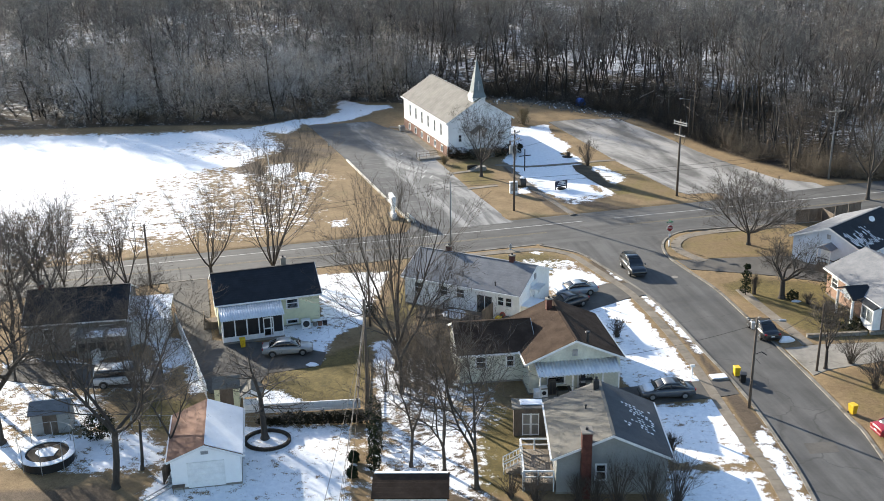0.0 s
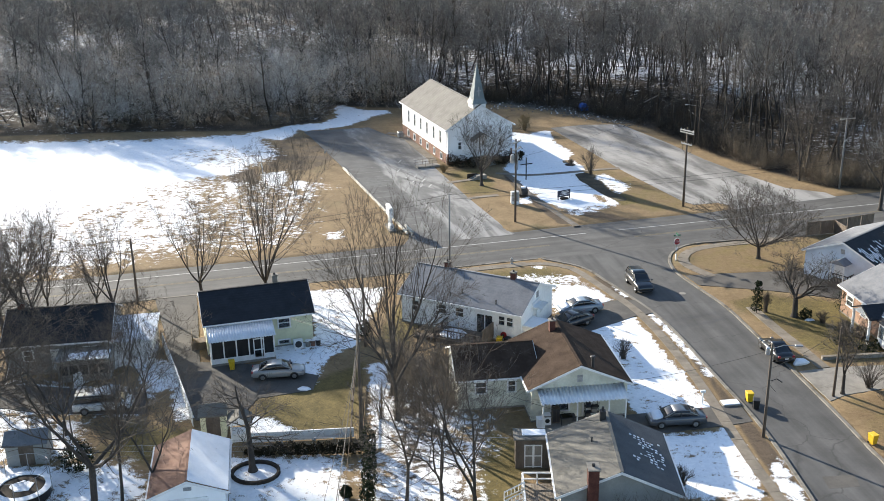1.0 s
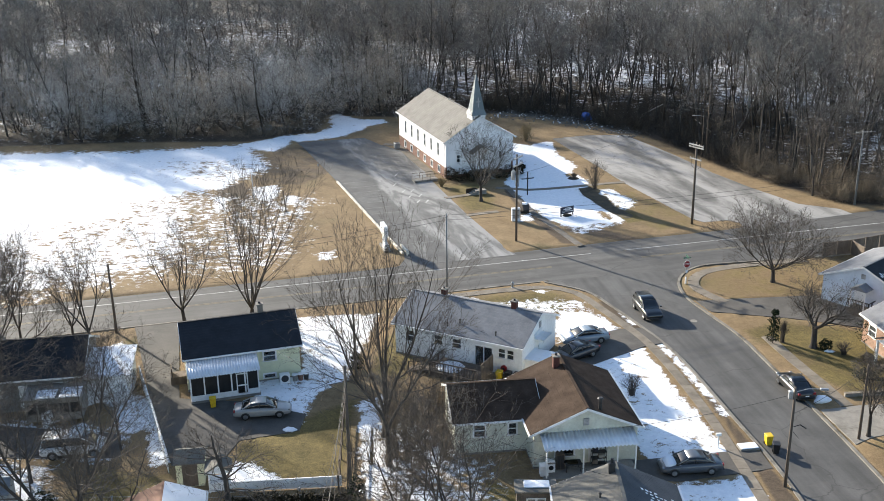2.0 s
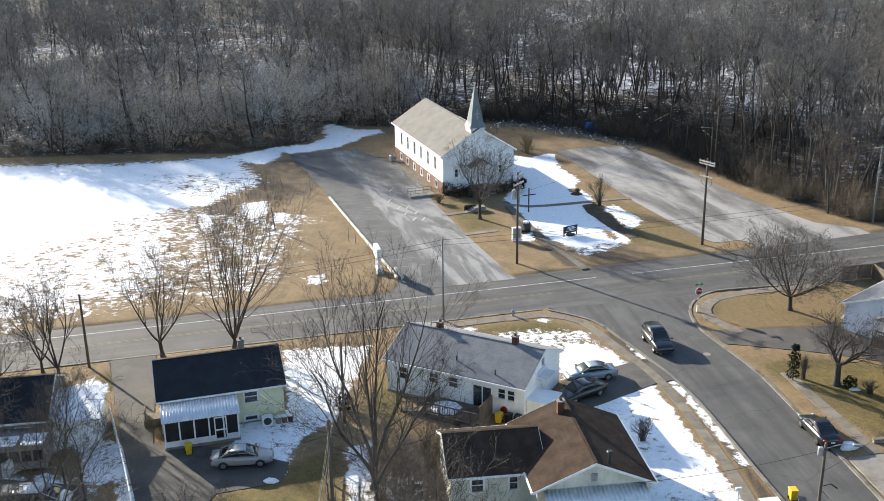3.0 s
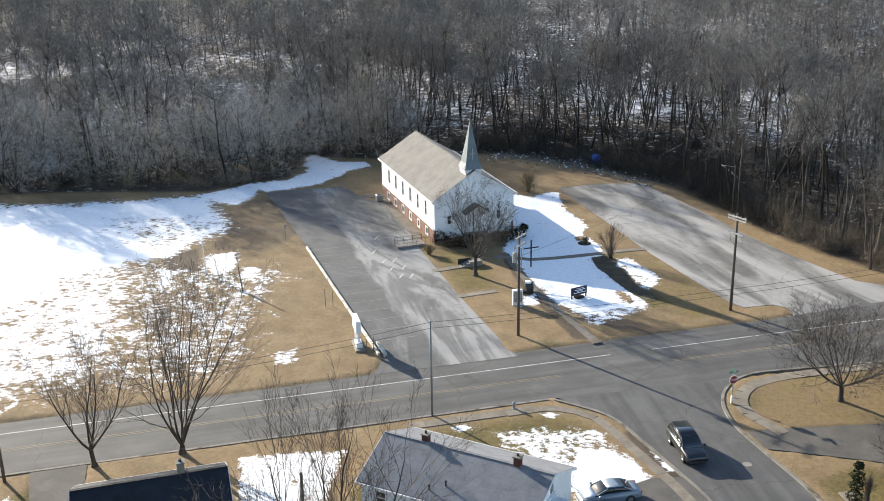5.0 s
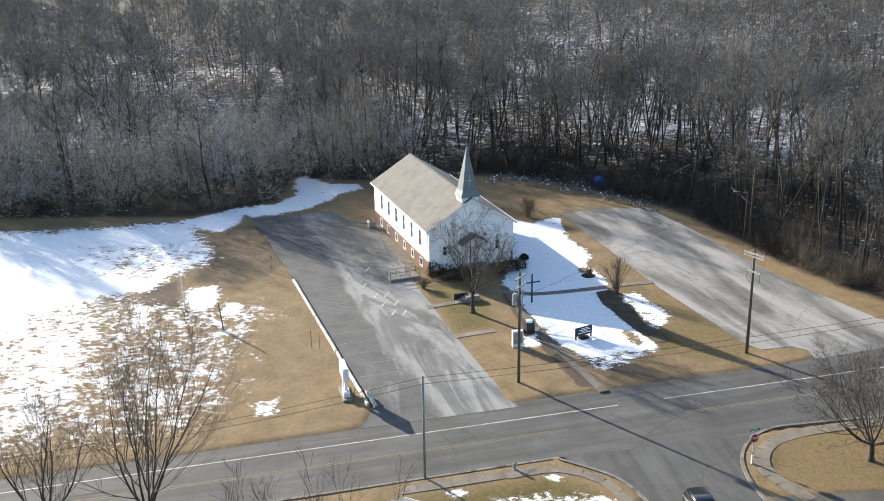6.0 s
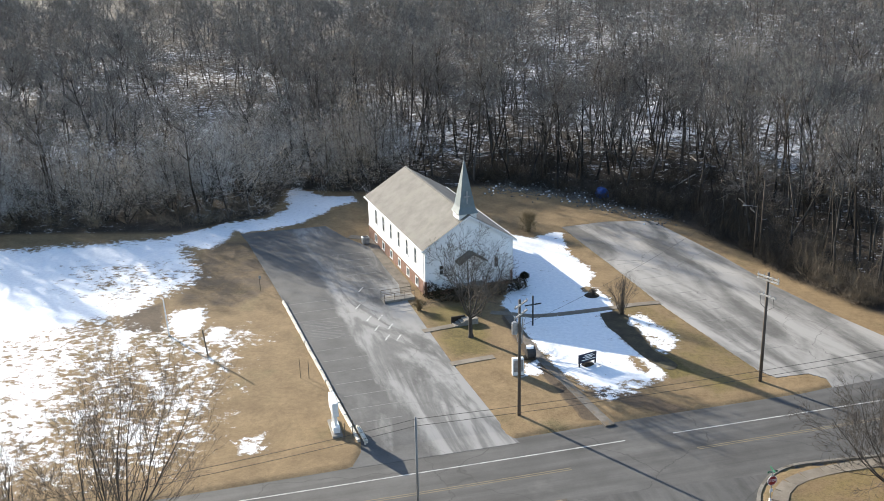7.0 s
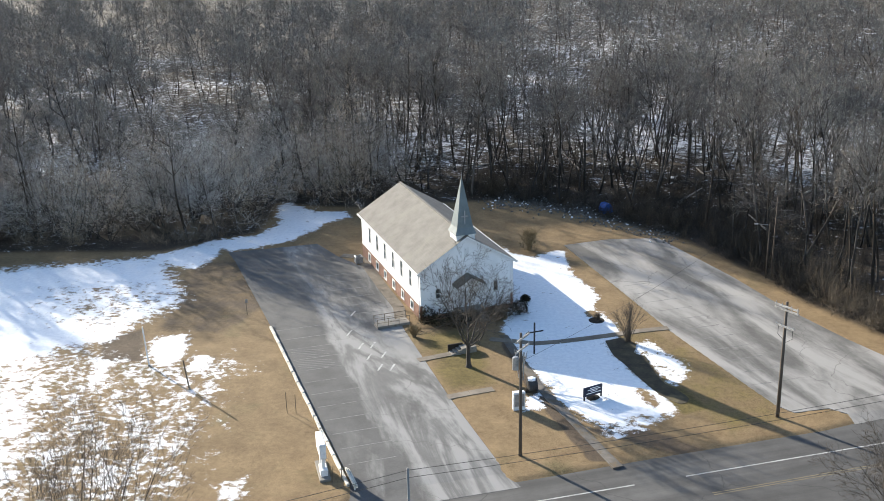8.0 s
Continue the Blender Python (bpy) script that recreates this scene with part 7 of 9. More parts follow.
    for s in (-1, 1):
        part("pillar", tubes(((c1[0], s * c1[1] * 0.86, c1[3] - 0.06), (c0[0] + 0.1, s * c0[1] * 0.98, c0[3] + 0.02), 0.05), n=6), body_mat, ob)
        part("pillar", tubes(((c2[0], s * c2[1] * 0.86, c2[3] - 0.06), (c3[0] - 0.1, s * c3[1] * 0.98, c3[3] + 0.02), 0.045), n=6), body_mat, ob)
        part("pillar", tubes(((-0.2, s * hw * 0.72, roof - 0.06), (-0.2, s * hw * 0.84, belt + 0.06), 0.04), n=6), M["dark_trim"], ob)
        part("mirror", boxes((0.95, 1.12, min(s * (hw + 0.02), s * (hw + 0.18)), max(s * (hw + 0.02), s * (hw + 0.18)), belt, belt + 0.14), bevel=0.02), body_mat, ob)
        part("headlight", boxes((h - 0.22, h - 0.06, min(s * hw * 0.5, s * hw * 0.8), max(s * hw * 0.5, s * hw * 0.8), 0.58, 0.72), bevel=0.03), M["rim"], ob)
        part("taillight", boxes((-h - 0.01, -h + 0.14, min(s * hw * 0.6, s * hw * 0.88), max(s * hw * 0.6, s * hw * 0.88), 0.72, 0.9), bevel=0.02), M["red_paint"], ob)
        for wx in (-h + 0.95, h - 0.95):
            wheel(ob, wx, s * (hw - 0.1), r)
            bm = bmesh.new()
            prism(bm, [(wx + (r + 0.07) * math.cos(a), r + (r + 0.07) * math.sin(a)) for a in np.linspace(0, math.pi, 9)], "y", min(s * (hw - 0.16), s * (hw + 0.004)), max(s * (hw - 0.16), s * (hw + 0.004)))
            part("wheel_arch", bm, M["dark_trim"], ob)
    part("bumper", boxes((h - 0.1, h + 0.03, -hw * 0.7, hw * 0.7, 0.34, 0.5), bevel=0.03), M["dark_trim"], ob)
    part("rear_bumper", boxes((-h - 0.04, -h + 0.08, -hw * 0.8, hw * 0.8, 0.36, 0.56), bevel=0.03), body_mat, ob)
    part("number_plate", boxes((-h - 0.05, -h - 0.04, -0.17, 0.17, 0.6, 0.71)), M["trim"], ob)
    if snow:
        part("bonnet_snow", lofted([(1.2, hw * 0.7, belt - 0.1, belt + 0.09, 0.6), (1.7, hw * 0.78, belt - 0.2, belt + 0.06, 0.6), (h - 0.35, hw * 0.6, belt - 0.3, belt - 0.08, 0.7)], 12), M["snow"], ob, "snow left on the bonnet", smooth=True)
    if snow > 1:
        part("roof_snow", lofted([(-0.7, hw * 0.5, roof - 0.06, roof + 0.05, 0.6), (0.0, hw * 0.55, roof - 0.05, roof + 0.07, 0.6)], 12), M["snow"], ob, "thin snow on the roof", smooth=True)
    return ob


PAINT = {"silver": paint("silver_paint", (0.42, 0.42, 0.41)), "blue": paint("pale_blue_paint", (0.3, 0.36, 0.42)), "black": paint("black_paint", (0.01, 0.011, 0.013)), "grey": paint("dark_grey_paint", (0.08, 0.09, 0.105)),
         "white": paint("white_paint", (0.62, 0.62, 0.62)), "red": paint("red_paint_car", (0.4, 0.015, 0.03))}
car("sedan", -20.6, 86.75, 11, PAINT["silver"], "silver sedan parked beside the yellow house", "silver_sedan", z=0.03)
car("sedan", 7.1, 102.5, 197, PAINT["blue"], "pale blue-grey sedan in the ranch driveway", "blue_sedan", snow=1, z=0.03)
car("sedan", 6.1, 98.9, 217, PAINT["black"], "black sedan parked beside the ranch house", "black_sedan", z=0.03)
car("sedan", 13.7, 79.6, 188, PAINT["grey"], "dark grey sedan with snow on its bonnet", "grey_sedan", snow=1, z=0.03)
car("suv", 13.95, 109.9, -77, PAINT["black"], "black sport utility car on the side street", "black_suv", z=ROAD_Z + 0.006)
car("sedan", 24.75, 93.3, 101, PAINT["black"], "black car parked at the kerb", "kerbside_car", snow=0, z=ROAD_Z + 0.006)
car("sedan", 31.4, 73.9, 15, PAINT["red"], "red car parked on the verge", "red_car", z=0.03)
car("van", -34.0, 79.9, 12, PAINT["white"], "white minivan with snow on its roof", "white_van", snow=2, z=0.03)


# ---- poles and wires ----
def crossarm(pole, z, length, rz, insulators=True):
    m = pose(0, 0, 0, 0, 0, rz)
    arm = part("crossarm", boxes((-length / 2, length / 2, -0.2, -0.08, z - 0.07, z + 0.07), m=m), M["trim_wood"], pole)
    if insulators:
        for k in (-0.46, -0.2, 0.2, 0.46):
            bm = tubes(((k * length, -0.14, z + 0.07), (k * length, -0.14, z + 0.24), 0.045, 0.025), n=8)
            bm.transform(m)
            part("insulator", bm, M["galv"], arm)
    return arm


M["trim_wood"] = mat("bleached_crossarm", (0.4, 0.38, 0.35), (0.58, 0.56, 0.52), scale=1.5, fine=12, rough=0.9, bump=0.3, stretch=(0.3, 2, 2))


def pole(x, y, h, r, label, material, name="utility_pole", lean=(0.0, 0.0)):
    ob = thing(name, x, y, 0, 0, label, "utility pole")
    part("shaft", tubes(((0, 0, -0.3), (lean[0], lean[1], h), r, r * 0.68), n=12), material, ob, smooth=True)
    return ob


p1 = pole(0.45, 131.95, 11.0, 0.16, "tall weathered utility pole with transformer beside the church lawn", M["pole"])
for z in (10.6, 9.7):
    crossarm(p1, z, 2.2, 62)
part("transformer", tubes(((-0.42, -0.1, 7.9), (-0.42, -0.1, 8.9), 0.26), ((-0.42, -0.1, 8.9), (-0.42, -0.1, 9.0), 0.18), n=14), M["galv"], p1)
part("cable_bundle", tubes(((0.2, -0.15, 7.0), (0.25, -0.1, 9.4), 0.05), ((-0.15, -0.25, 7.2), (-0.5, 0.2, 9.5), 0.025), ((0.1, 0.25, 7.4), (0.5, -0.3, 9.6), 0.025), n=6), M["galv"], p1)
p2 = pole(22.95, 139.3, 10.7, 0.17, "tall brown utility pole with double crossarms", M["pole"], lean=(0.0, 0.35))
for z, l in ((10.4, 2.4), (10.1, 2.4), (8.6, 1.9)):
    crossarm(p2, z, l, -52)
part("hanging_loop", tubes(((0.4, -0.5, 8.5), (0.5, -0.6, 7.7), 0.02), ((0.5, -0.6, 7.7), (0.0, -0.2, 7.2), 0.02), ((-0.5, 0.5, 8.5), (-0.5, 0.5, 7.7), 0.02), ((-0.5, 0.5, 7.7), (0.0, 0.1, 7.2), 0.02), n=5), M["wire"], p2)
p3 = pole(-6.95, 114.9, 8.9, 0.11, "slim grey metal pole beside the road", M["grey_pole"])
p0 = pole(-39.3, 102.9, 7.3, 0.14, "short brown utility pole beside the road", M["pole"])
p4 = pole(20.3, 77.7, 8.1, 0.13, "wooden street lamp pole at the kerb", M["pole"], "lamp_pole")
arm4 = part("lamp_arm", tubes(((0, 0, 7.7), (0.9, 0.1, 7.95), 0.03), ((0.9, 0.1, 7.95), (1.9, 0.2, 7.9), 0.03), n=6), M["galv"], p4)
part("lamp_head", boxes((1.75, 2.35, 0.08, 0.34, 7.8, 7.95), bevel=0.04), M["galv"], arm4)
part("transformer_box", boxes((-0.45, -0.15, -0.15, 0.15, 7.2, 7.8), bevel=0.03), M["galv"], p4)
part("cable_coil", tubes(((0.12, -0.1, 5.0), (0.5, -0.3, 5.3), 0.03), ((0.5, -0.3, 5.3), (0.9, -0.5, 5.1), 0.05), ((0.12, -0.1, 4.6), (0.5, -0.3, 4.2), 0.02), n=6), M["wire"], p4)
p5 = pole(46.0, 148.4, 10.3, 0.15, "grey utility pole with crossarm at the wood's edge", M["grey_pole"])
crossarm(p5, 10.0, 2.4, 18)
crossarm(p5, 6.9, 1.2, 60, False)
p6 = pole(-11.3, 74.9, 10.5, 0.15, "utility pole wrapped in bare vines behind the yards", M["pole"])
vr = np.random.default_rng(6)
part("vines", tubes(*[((vr.normal() * 0.16, vr.normal() * 0.16, 0.0), (vr.normal() * 0.13, vr.normal() * 0.13, vr.uniform(3.5, 7.5)), 0.035, 0.012) for _ in range(12)], n=5), M["twig"], p6)
p8 = pole(-13.67, 93.3, 7.4, 0.13, "leaning weathered utility pole between the yards", M["pole"])
p7 = pole(27.7, 84.9, 6.5, 0.12, "short wooden pole beside a pollarded tree", M["pole"])
lp = pole(29.75, 174.4, 6.6, 0.09, "parking lot lamp at the wood's edge", M["pole"], "lot_lamp")
la = part("lamp_arm", tubes(((0, 0, 6.4), (-1.4, 0.2, 6.5), 0.035), n=6), M["galv"], lp)
part("lamp_head", boxes((-1.75, -1.3, 0.1, 0.3, 6.42, 6.56), bevel=0.03), M["galv"], la)
pole(30.6, 175.2, 9.5, 0.1, "thin dark utility pole among the trees", M["pole"])
pole(-29.0, 204.5, 8.5, 0.12, "utility pole at the wood's edge behind the church", M["pole"])
pole(63.0, 141.5, 9.6, 0.15, "utility pole beside the main road", M["pole"])


def wire(points, sag, label, r=0.016, name="overhead_wire", metal="wire"):
    cu = bpy.data.curves.new(name, "CURVE")
    cu.dimensions, cu.bevel_depth, cu.bevel_resolution = "3D", r, 1
    a, b = Vector(points[0]), Vector(points[1])
    sp = cu.splines.new("POLY")
    n = 18
    sp.points.add(n)
    for k in range(n + 1):
        t = k / n
        q = a.lerp(b, t)
        sp.points[k].co = (q.x, q.y, q.z - sag * 4 * t * (1 - t), 1)
    cu.materials.append(M[metal])
    return tagged(new(name, cu), label, "wire", "overhead wires")


for dz in (0.0, -0.55):
    wire(((-39.3, 102.9, 7.2 + dz), (-6.95, 114.9, 8.75 + dz)), 0.5, "black overhead wire along the main road")
    wire(((-6.95, 114.9, 8.75 + dz), (63.0, 141.5, 9.3 + dz)), 1.0, "black overhead wire along the main road")
    wire(((-39.3, 102.9, 7.2 + dz), (-90.0, 84.5, 8.6 + dz)), 0.6, "black overhead wire along the main road")
wire(((29.75, 174.4, 6.5), (46.0, 148.4, 7.0)), 1.1, "sagging black cable at the wood's edge")
wire(((20.3, 77.7, 7.6), (8.6, 80.4, 3.1)), 0.3, "service drop to the brown-roofed house")
wire(((20.3, 77.7, 6.0), (27.7, 84.9, 6.3)), 0.3, "service wire across the street")
wire(((-11.3, 74.9, 10.0), (-20.5, 92.0, 3.5)), 0.4, "service drop to the yellow house", 0.012)
wire(((-11.3, 74.9, 9.6), (7.0, 71.0, 4.6)), 0.5, "service drop to the grey house", 0.012)
for k, (z, x1, z1, mt) in enumerate(((9.9, -6.6, 9.4, "wire"), (9.3, -7.0, 9.0, "wire"), (8.8, -6.2, 8.8, "pole"), (8.5, -7.5, 8.2, "pole"), (8.2, -9.6, 7.4, "wire"))):
    wire(((-11.25, 74.9, z), (x1, 26.0, z1)), 0.35 + 0.08 * k, "utility cable running along the yard boundary", 0.014, metal=mt)
for z, z1 in ((9.6, 7.1), (8.9, 6.5), (8.6, 6.2)):
    wire(((-11.3, 74.9, z), (-13.67, 93.3, z1)), 0.3, "utility cable between the yard poles", 0.018)
wire(((-13.67, 93.3, 6.9), (-7.2, 99.2, 3.4)), 0.25, "service drop to the ranch house", 0.012)
wire(((0.45, 131.95, 8.5), (30.6, 175.2, 9.0)), 1.0, "thin wire across the church lawn", 0.012)
wire(((-29.0, 204.5, 8.2), (-18.9, 182.0, 5.3)), 0.5, "service drop to the church", 0.012)


# ---- signs ----
def text_part(body, size, parent, m, material, name="lettering"):
    cu = bpy.data.curves.new(name, "FONT")
    cu.body, cu.size, cu.align_x, cu.align_y, cu.extrude = body, size, "CENTER", "CENTER", 0.004
    tmp = bpy.data.objects.new(name, cu)
    me3 = bpy.data.meshes.new_from_object(tmp)
    me3.name = name
    me3.transform(m)
    bpy.data.objects.remove(tmp)
    me3.materials.clear()
    me3.materials.append(material)
    ob = new(name, me3)
    ob.parent = parent
    return ob


ss = thing("stop_sign", 19.05, 118.2, 0, 20, "red stop sign with street name blades on top", "traffic sign")
part("post", tubes(((0, 0, -0.2), (0, 0, 3.1), 0.035), n=8), M["galv"], ss)
bm = bmesh.new()
prism(bm, [(0.42 * math.cos(math.pi / 8 + k * math.pi / 4), 2.3 + 0.42 * math.sin(math.pi / 8 + k * math.pi / 4)) for k in range(8)], "y", -0.06, -0.045)
face = part("rim", bm, M["trim"], ss, "white sign rim")
bm = bmesh.new()
prism(bm, [(0.38 * math.cos(math.pi / 8 + k * math.pi / 4), 2.3 + 0.38 * math.sin(math.pi / 8 + k * math.pi / 4)) for k in range(8)], "y", -0.068, -0.06)
part("face", bm, M["red_paint"], face, "red octagonal sign face")
text_part("STOP", 0.3, face, pose(0, -0.072, 2.3, 90, 0, 0), M["letter"])
for rz, z in ((0, 2.95), (80, 3.12)):
    mm = pose(0, 0, 0, 0, 0, rz)
    bl = part("street_name_blade", boxes((-0.42, 0.42, -0.012, 0.012, z, z + 0.16), m=mm), M["green_paint"], ss, "green street name blade")
    part("lettering", boxes((-0.3, 0.3, -0.016, -0.012, z + 0.06, z + 0.1), m=mm), M["letter"], bl)
part("small_plate", boxes((-0.12, 0.12, -0.05, -0.04, 1.3, 1.6)), M["trim"], ss)
part("post_sleeve", boxes((-0.07, 0.07, -0.07, 0.07, 0.0, 0.75)), M["trim"], ss)

sb = thing("church_sign", 7.1, 142.4, 0, 33, "dark navy church sign board with pale lettering", "sign")
part("board", boxes((-1.05, 1.05, -0.07, 0.07, 0.35, 1.25), bevel=0.02), M["navy"], sb)
for x in (-0.95, 0.95):
    part("post", boxes((x - 0.06, x + 0.06, -0.05, 0.05, -0.1, 0.35)), M["dark_trim"], sb)
for k, (w, z) in enumerate(((0.5, 1.1), (0.72, 0.94), (0.4, 0.8), (0.85, 0.62))):
    part("lettering", boxes((-w + 0.1, w + 0.05, -0.085, -0.07, z - 0.035, z + 0.035)), M["letter"], sb, "row of pale lettering")
part("snow_base", lofted([(-0.5, 0.3, -0.1, 0.2, 0.7), (0.0, 0.5, -0.1, 0.3, 0.7), (0.6, 0.3, -0.1, 0.15, 0.7)], 10), M["mulch"], sb)

rsn = thing("roadside_sign", -15.55, 129.2, 0, 108, "grey-white roadside sign with a slab top seen end on", "sign")
part("footing", boxes((-1.9, 1.3, -0.45, 0.45, -0.1, 0.2), bevel=0.03), M["concrete"], rsn)
part("plinth", boxes((-1.4, -0.2, -0.3, 0.3, 0.2, 0.75), bevel=0.04), M["trim"], rsn)
for x in (-0.9, 0.5):
    part("post", boxes((x - 0.13, x + 0.13, -0.13, 0.13, 0.2, 1.7)), M["trim"], rsn)
part("cabinet", boxes((-1.25, 1.15, -0.26, 0.26, 1.65, 2.95), bevel=0.05), M["galv_white"] if "galv_white" in M else M["trim"], rsn, "pale sign cabinet")
for s in (-1, 1):
    part("panel", boxes((-1.15, 1.05, min(s * 0.26, s * 0.27), max(s * 0.26, s * 0.27), 1.75, 2.85)), M["letter"], rsn)

hut = thing("sign_cabinet", 0.35, 140.1, 0, 14, "small white notice cabinet among shrubs", "sign")
part("cabinet", boxes((-0.55, 0.55, -0.25, 0.25, 0.0, 1.75), bevel=0.03), M["trim"], hut)
part("panel", boxes((-0.45, 0.45, -0.27, -0.25, 0.4, 1.6)), M["galv"], hut)
bell = thing("garden_ornament", 1.5, 143.6, 0, 0, "dark round garden ornament with old snow", "ornament")
part("drum", tubes(((-0.3, 0, 0.7), (0.5, 0.2, 0.75), 0.62), n=18), M["dark_trim"], bell)
part("stand", boxes((-0.5, 0.6, -0.3, 0.4, -0.05, 0.25), bevel=0.03), M["mulch"], bell)
part("snow_cap", lofted([(-0.3, 0.3, 1.1, 1.4, 0.7), (0.1, 0.4, 1.15, 1.45, 0.7), (0.4, 0.25, 1.15, 1.4, 0.7)], 10), M["snow"], bell)

cr = thing("yard_cross", 1.95, 151.9, 0, 24, "tall thin dark wooden cross standing in snow", "cross")
part("upright", boxes((-0.07, 0.07, -0.07, 0.07, -0.2, 3.4), bevel=0.01), M["dark_trim"], cr)
part("beam", boxes((-0.95, 0.95, -0.09, -0.04, 2.35, 2.5), bevel=0.01), M["dark_trim"], cr)

# concrete garden steps on the church lawn
gs = thing("garden_steps", -5.6, 152.1, 0, 24, "short flight of pale concrete steps with a low wall", "steps")
for k in range(4):
    part("step", boxes((-0.95 + k * 0.36, -0.59 + k * 0.36, -0.5, 0.5, -0.1, 0.12 + k * 0.15), bevel=0.012), M["concrete"], gs)
part("side_wall", boxes((-1.0, 0.6, 0.52, 0.7, -0.1, 0.75), bevel=0.02), M["mulch"], gs)
part("landing", boxes((0.49, 1.7, -0.5, 0.5, -0.1, 0.6)), M["concrete"], gs)

# ramp and rails beside the church
rp = thing("ramp", -13.2, 159.0, 0, 24, "low concrete ramp with grey railing by the church corner", "ramp")
part("slab", boxes((-1.8, 1.8, -0.7, 0.7, -0.1, 0.3)), M["concrete"], rp)
for y in (-0.7, 0.7):
    part("rail", tubes(((-1.8, y, 1.1), (1.8, y, 1.1), 0.03), ((-1.8, y, 0.7), (1.8, y, 0.7), 0.02), *[((x, y, 0.2), (x, y, 1.1), 0.025) for x in (-1.8, -0.6, 0.6, 1.8)], n=6), M["old_wood"], rp)
for x, y, lab in ((-19.6, 178.6, "grey air conditioning unit at the church's rear corner"),):
    ac = thing("air_conditioner", x, y, 0, 24, lab, "air conditioner")
    part("case", boxes((-0.45, 0.45, -0.45, 0.45, 0.05, 0.95), bevel=0.03), M["galv"], ac)
    part("grille", tubes(((0, 0, 0.95), (0, 0, 0.98), 0.36), n=18), M["dark_trim"], ac)
for x, y, rz, lab in ((-20.2, 93.2, 20.3, "white satellite dish and boxes at the yellow house wall"),):
    ac = thing("wall_unit", x, y, 0, rz, lab, "air conditioner")
    part("case", boxes((-0.45, 0.45, -0.75, -0.1, 0.0, 0.85), bevel=0.03), M["trim"], ac)
    part("disc", tubes(((0, -0.78, 0.5), (0, -0.75, 0.5), 0.33), n=18), M["dark_trim"], ac)
for k, (dx, m) in enumerate(((0.95, "concrete"), (1.45, "brick"), (1.95, "bin_black"))):
    q = np.array([-20.2, 93.2]) + np.array([math.cos(radians(20.3)), math.sin(radians(20.3))]) * dx + np.array([0.12, -0.4])
    tb = thing("storage_tub", q[0], q[1], 0, 20, "storage tub standing against the yellow house", "tub", "tubs by the wall")
    part("tub", tubes(((0, 0, 0), (0, 0, 0.6), 0.2, 0.26), n=12), M[m], tb)
    part("lid", tubes(((0, 0, 0.6), (0, 0, 0.65), 0.28), n=12), M["trim"], tb)

# timber bumpers along the lot, laid end to end
M["bumper"] = mat("painted_timber", (0.5, 0.47, 0.4), (0.7, 0.67, 0.6), scale=1.0, fine=8, rough=0.8, stain=(0.3, 0.25, 0.18), stain_scale=0.9, stain_at=0.6, vary=0.12)
b0, b1 = np.array([-26.2, 157.9]), np.array([-13.0, 126.6])
bd = (b1 - b0) / np.linalg.norm(b1 - b0)
ang = math.degrees(math.atan2(bd[1], bd[0]))
for k in range(14):
    c = b0 + bd * (1.2 + k * 2.42)
    ob = link("parking_bumper", boxes((-1.13, 1.13, -0.13, 0.13, -0.05, 0.27), bevel=0.04), M["bumper"])
    ob.matrix_basis = pose(c[0], c[1], 0, random.uniform(-2, 2), 0, ang + random.uniform(-1.6, 1.6))
    tagged(ob, "worn white-painted timber parking bumper", "parking bumper", "bumpers along the lot")
bn = thing("post_barrier", -12.9, 127.4, 0, ang, "white plank barrier at the lot entrance", "barrier")
for y, z in ((-0.1, 0.55), (0.12, 0.35)):
    part("plank", boxes((-1.3, 1.3, y - 0.08, y + 0.08, z - 0.14, z + 0.14), bevel=0.02), M["bumper"], bn)
for x in (-1.0, 1.0):
    part("post", boxes((x - 0.08, x + 0.08, -0.05, 0.08, -0.1, 0.7)), M["bumper"], bn)
for k, (x, y, h, lab) in enumerate(((-29.6, 161.4, 1.9, "thin marker post at the lot's edge"), (-20.4, 138.7, 2.1, "thin bent marker post in the grass"), (-19.6, 138.7, 1.9, "thin marker post in the grass"), (-13.75, 127.7, 1.6, "dark marker stake by the lot entrance"), (-14.4, 127.3, 1.5, "thin marker stake by the road"))):
    mp2 = thing("marker_post", x, y, 0, 0, lab, "post")
    part("shaft", tubes(((0, 0, -0.2), (0.05 * (k - 2), 0.03, h), 0.035, 0.03), n=6), M["old_wood"], mp2)
    if k == 0:
        part("plate", boxes((-0.14, 0.14, -0.05, -0.035, 1.5, 1.9)), M["galv"], mp2)
for x, y, h, m, lx in ((-36.3, 148.2, 4.2, "trim", -0.25), (-30.7, 143.2, 3.0, "old_wood", -0.35)):
    vp = thing("volleyball_post", x, y, 0, 0, "leaning sports post in the snowy field", "post", "net posts")
    part("shaft", tubes(((0, 0, -0.2), (lx, 0.05, h), 0.08, 0.07), n=8), M[m], vp)
    part("collar", tubes(((0, 0, 0.0), (0, 0, 0.12), 0.16), n=8), M["concrete"], vp)
hy = thing("fire_hydrant", 0.1, 116.4, 0, 18, "small grey fire hydrant beside the pavement", "hydrant")
part("barrel", tubes(((0, 0, -0.1), (0, 0, 0.55), 0.12), ((0, 0, 0.0), (0, 0, 0.06), 0.18), ((0, 0, 0.55), (0, 0, 0.62), 0.15), n=12), M["galv"], hy)
part("bonnet", tubes(((0, 0, 0.62), (0, 0, 0.76), 0.13, 0.05), n=12), M["galv"], hy)
part("outlet", tubes(((-0.22, 0, 0.42), (0.22, 0, 0.42), 0.055), n=8), M["galv"], hy)
mh = link("manhole_cover", tubes(((0, 0, -0.02), (0, 0, 0.012), 0.36), n=20), M["concrete"])
mh.matrix_basis = pose(18.4, 108.2, ROAD_Z + 0.004)
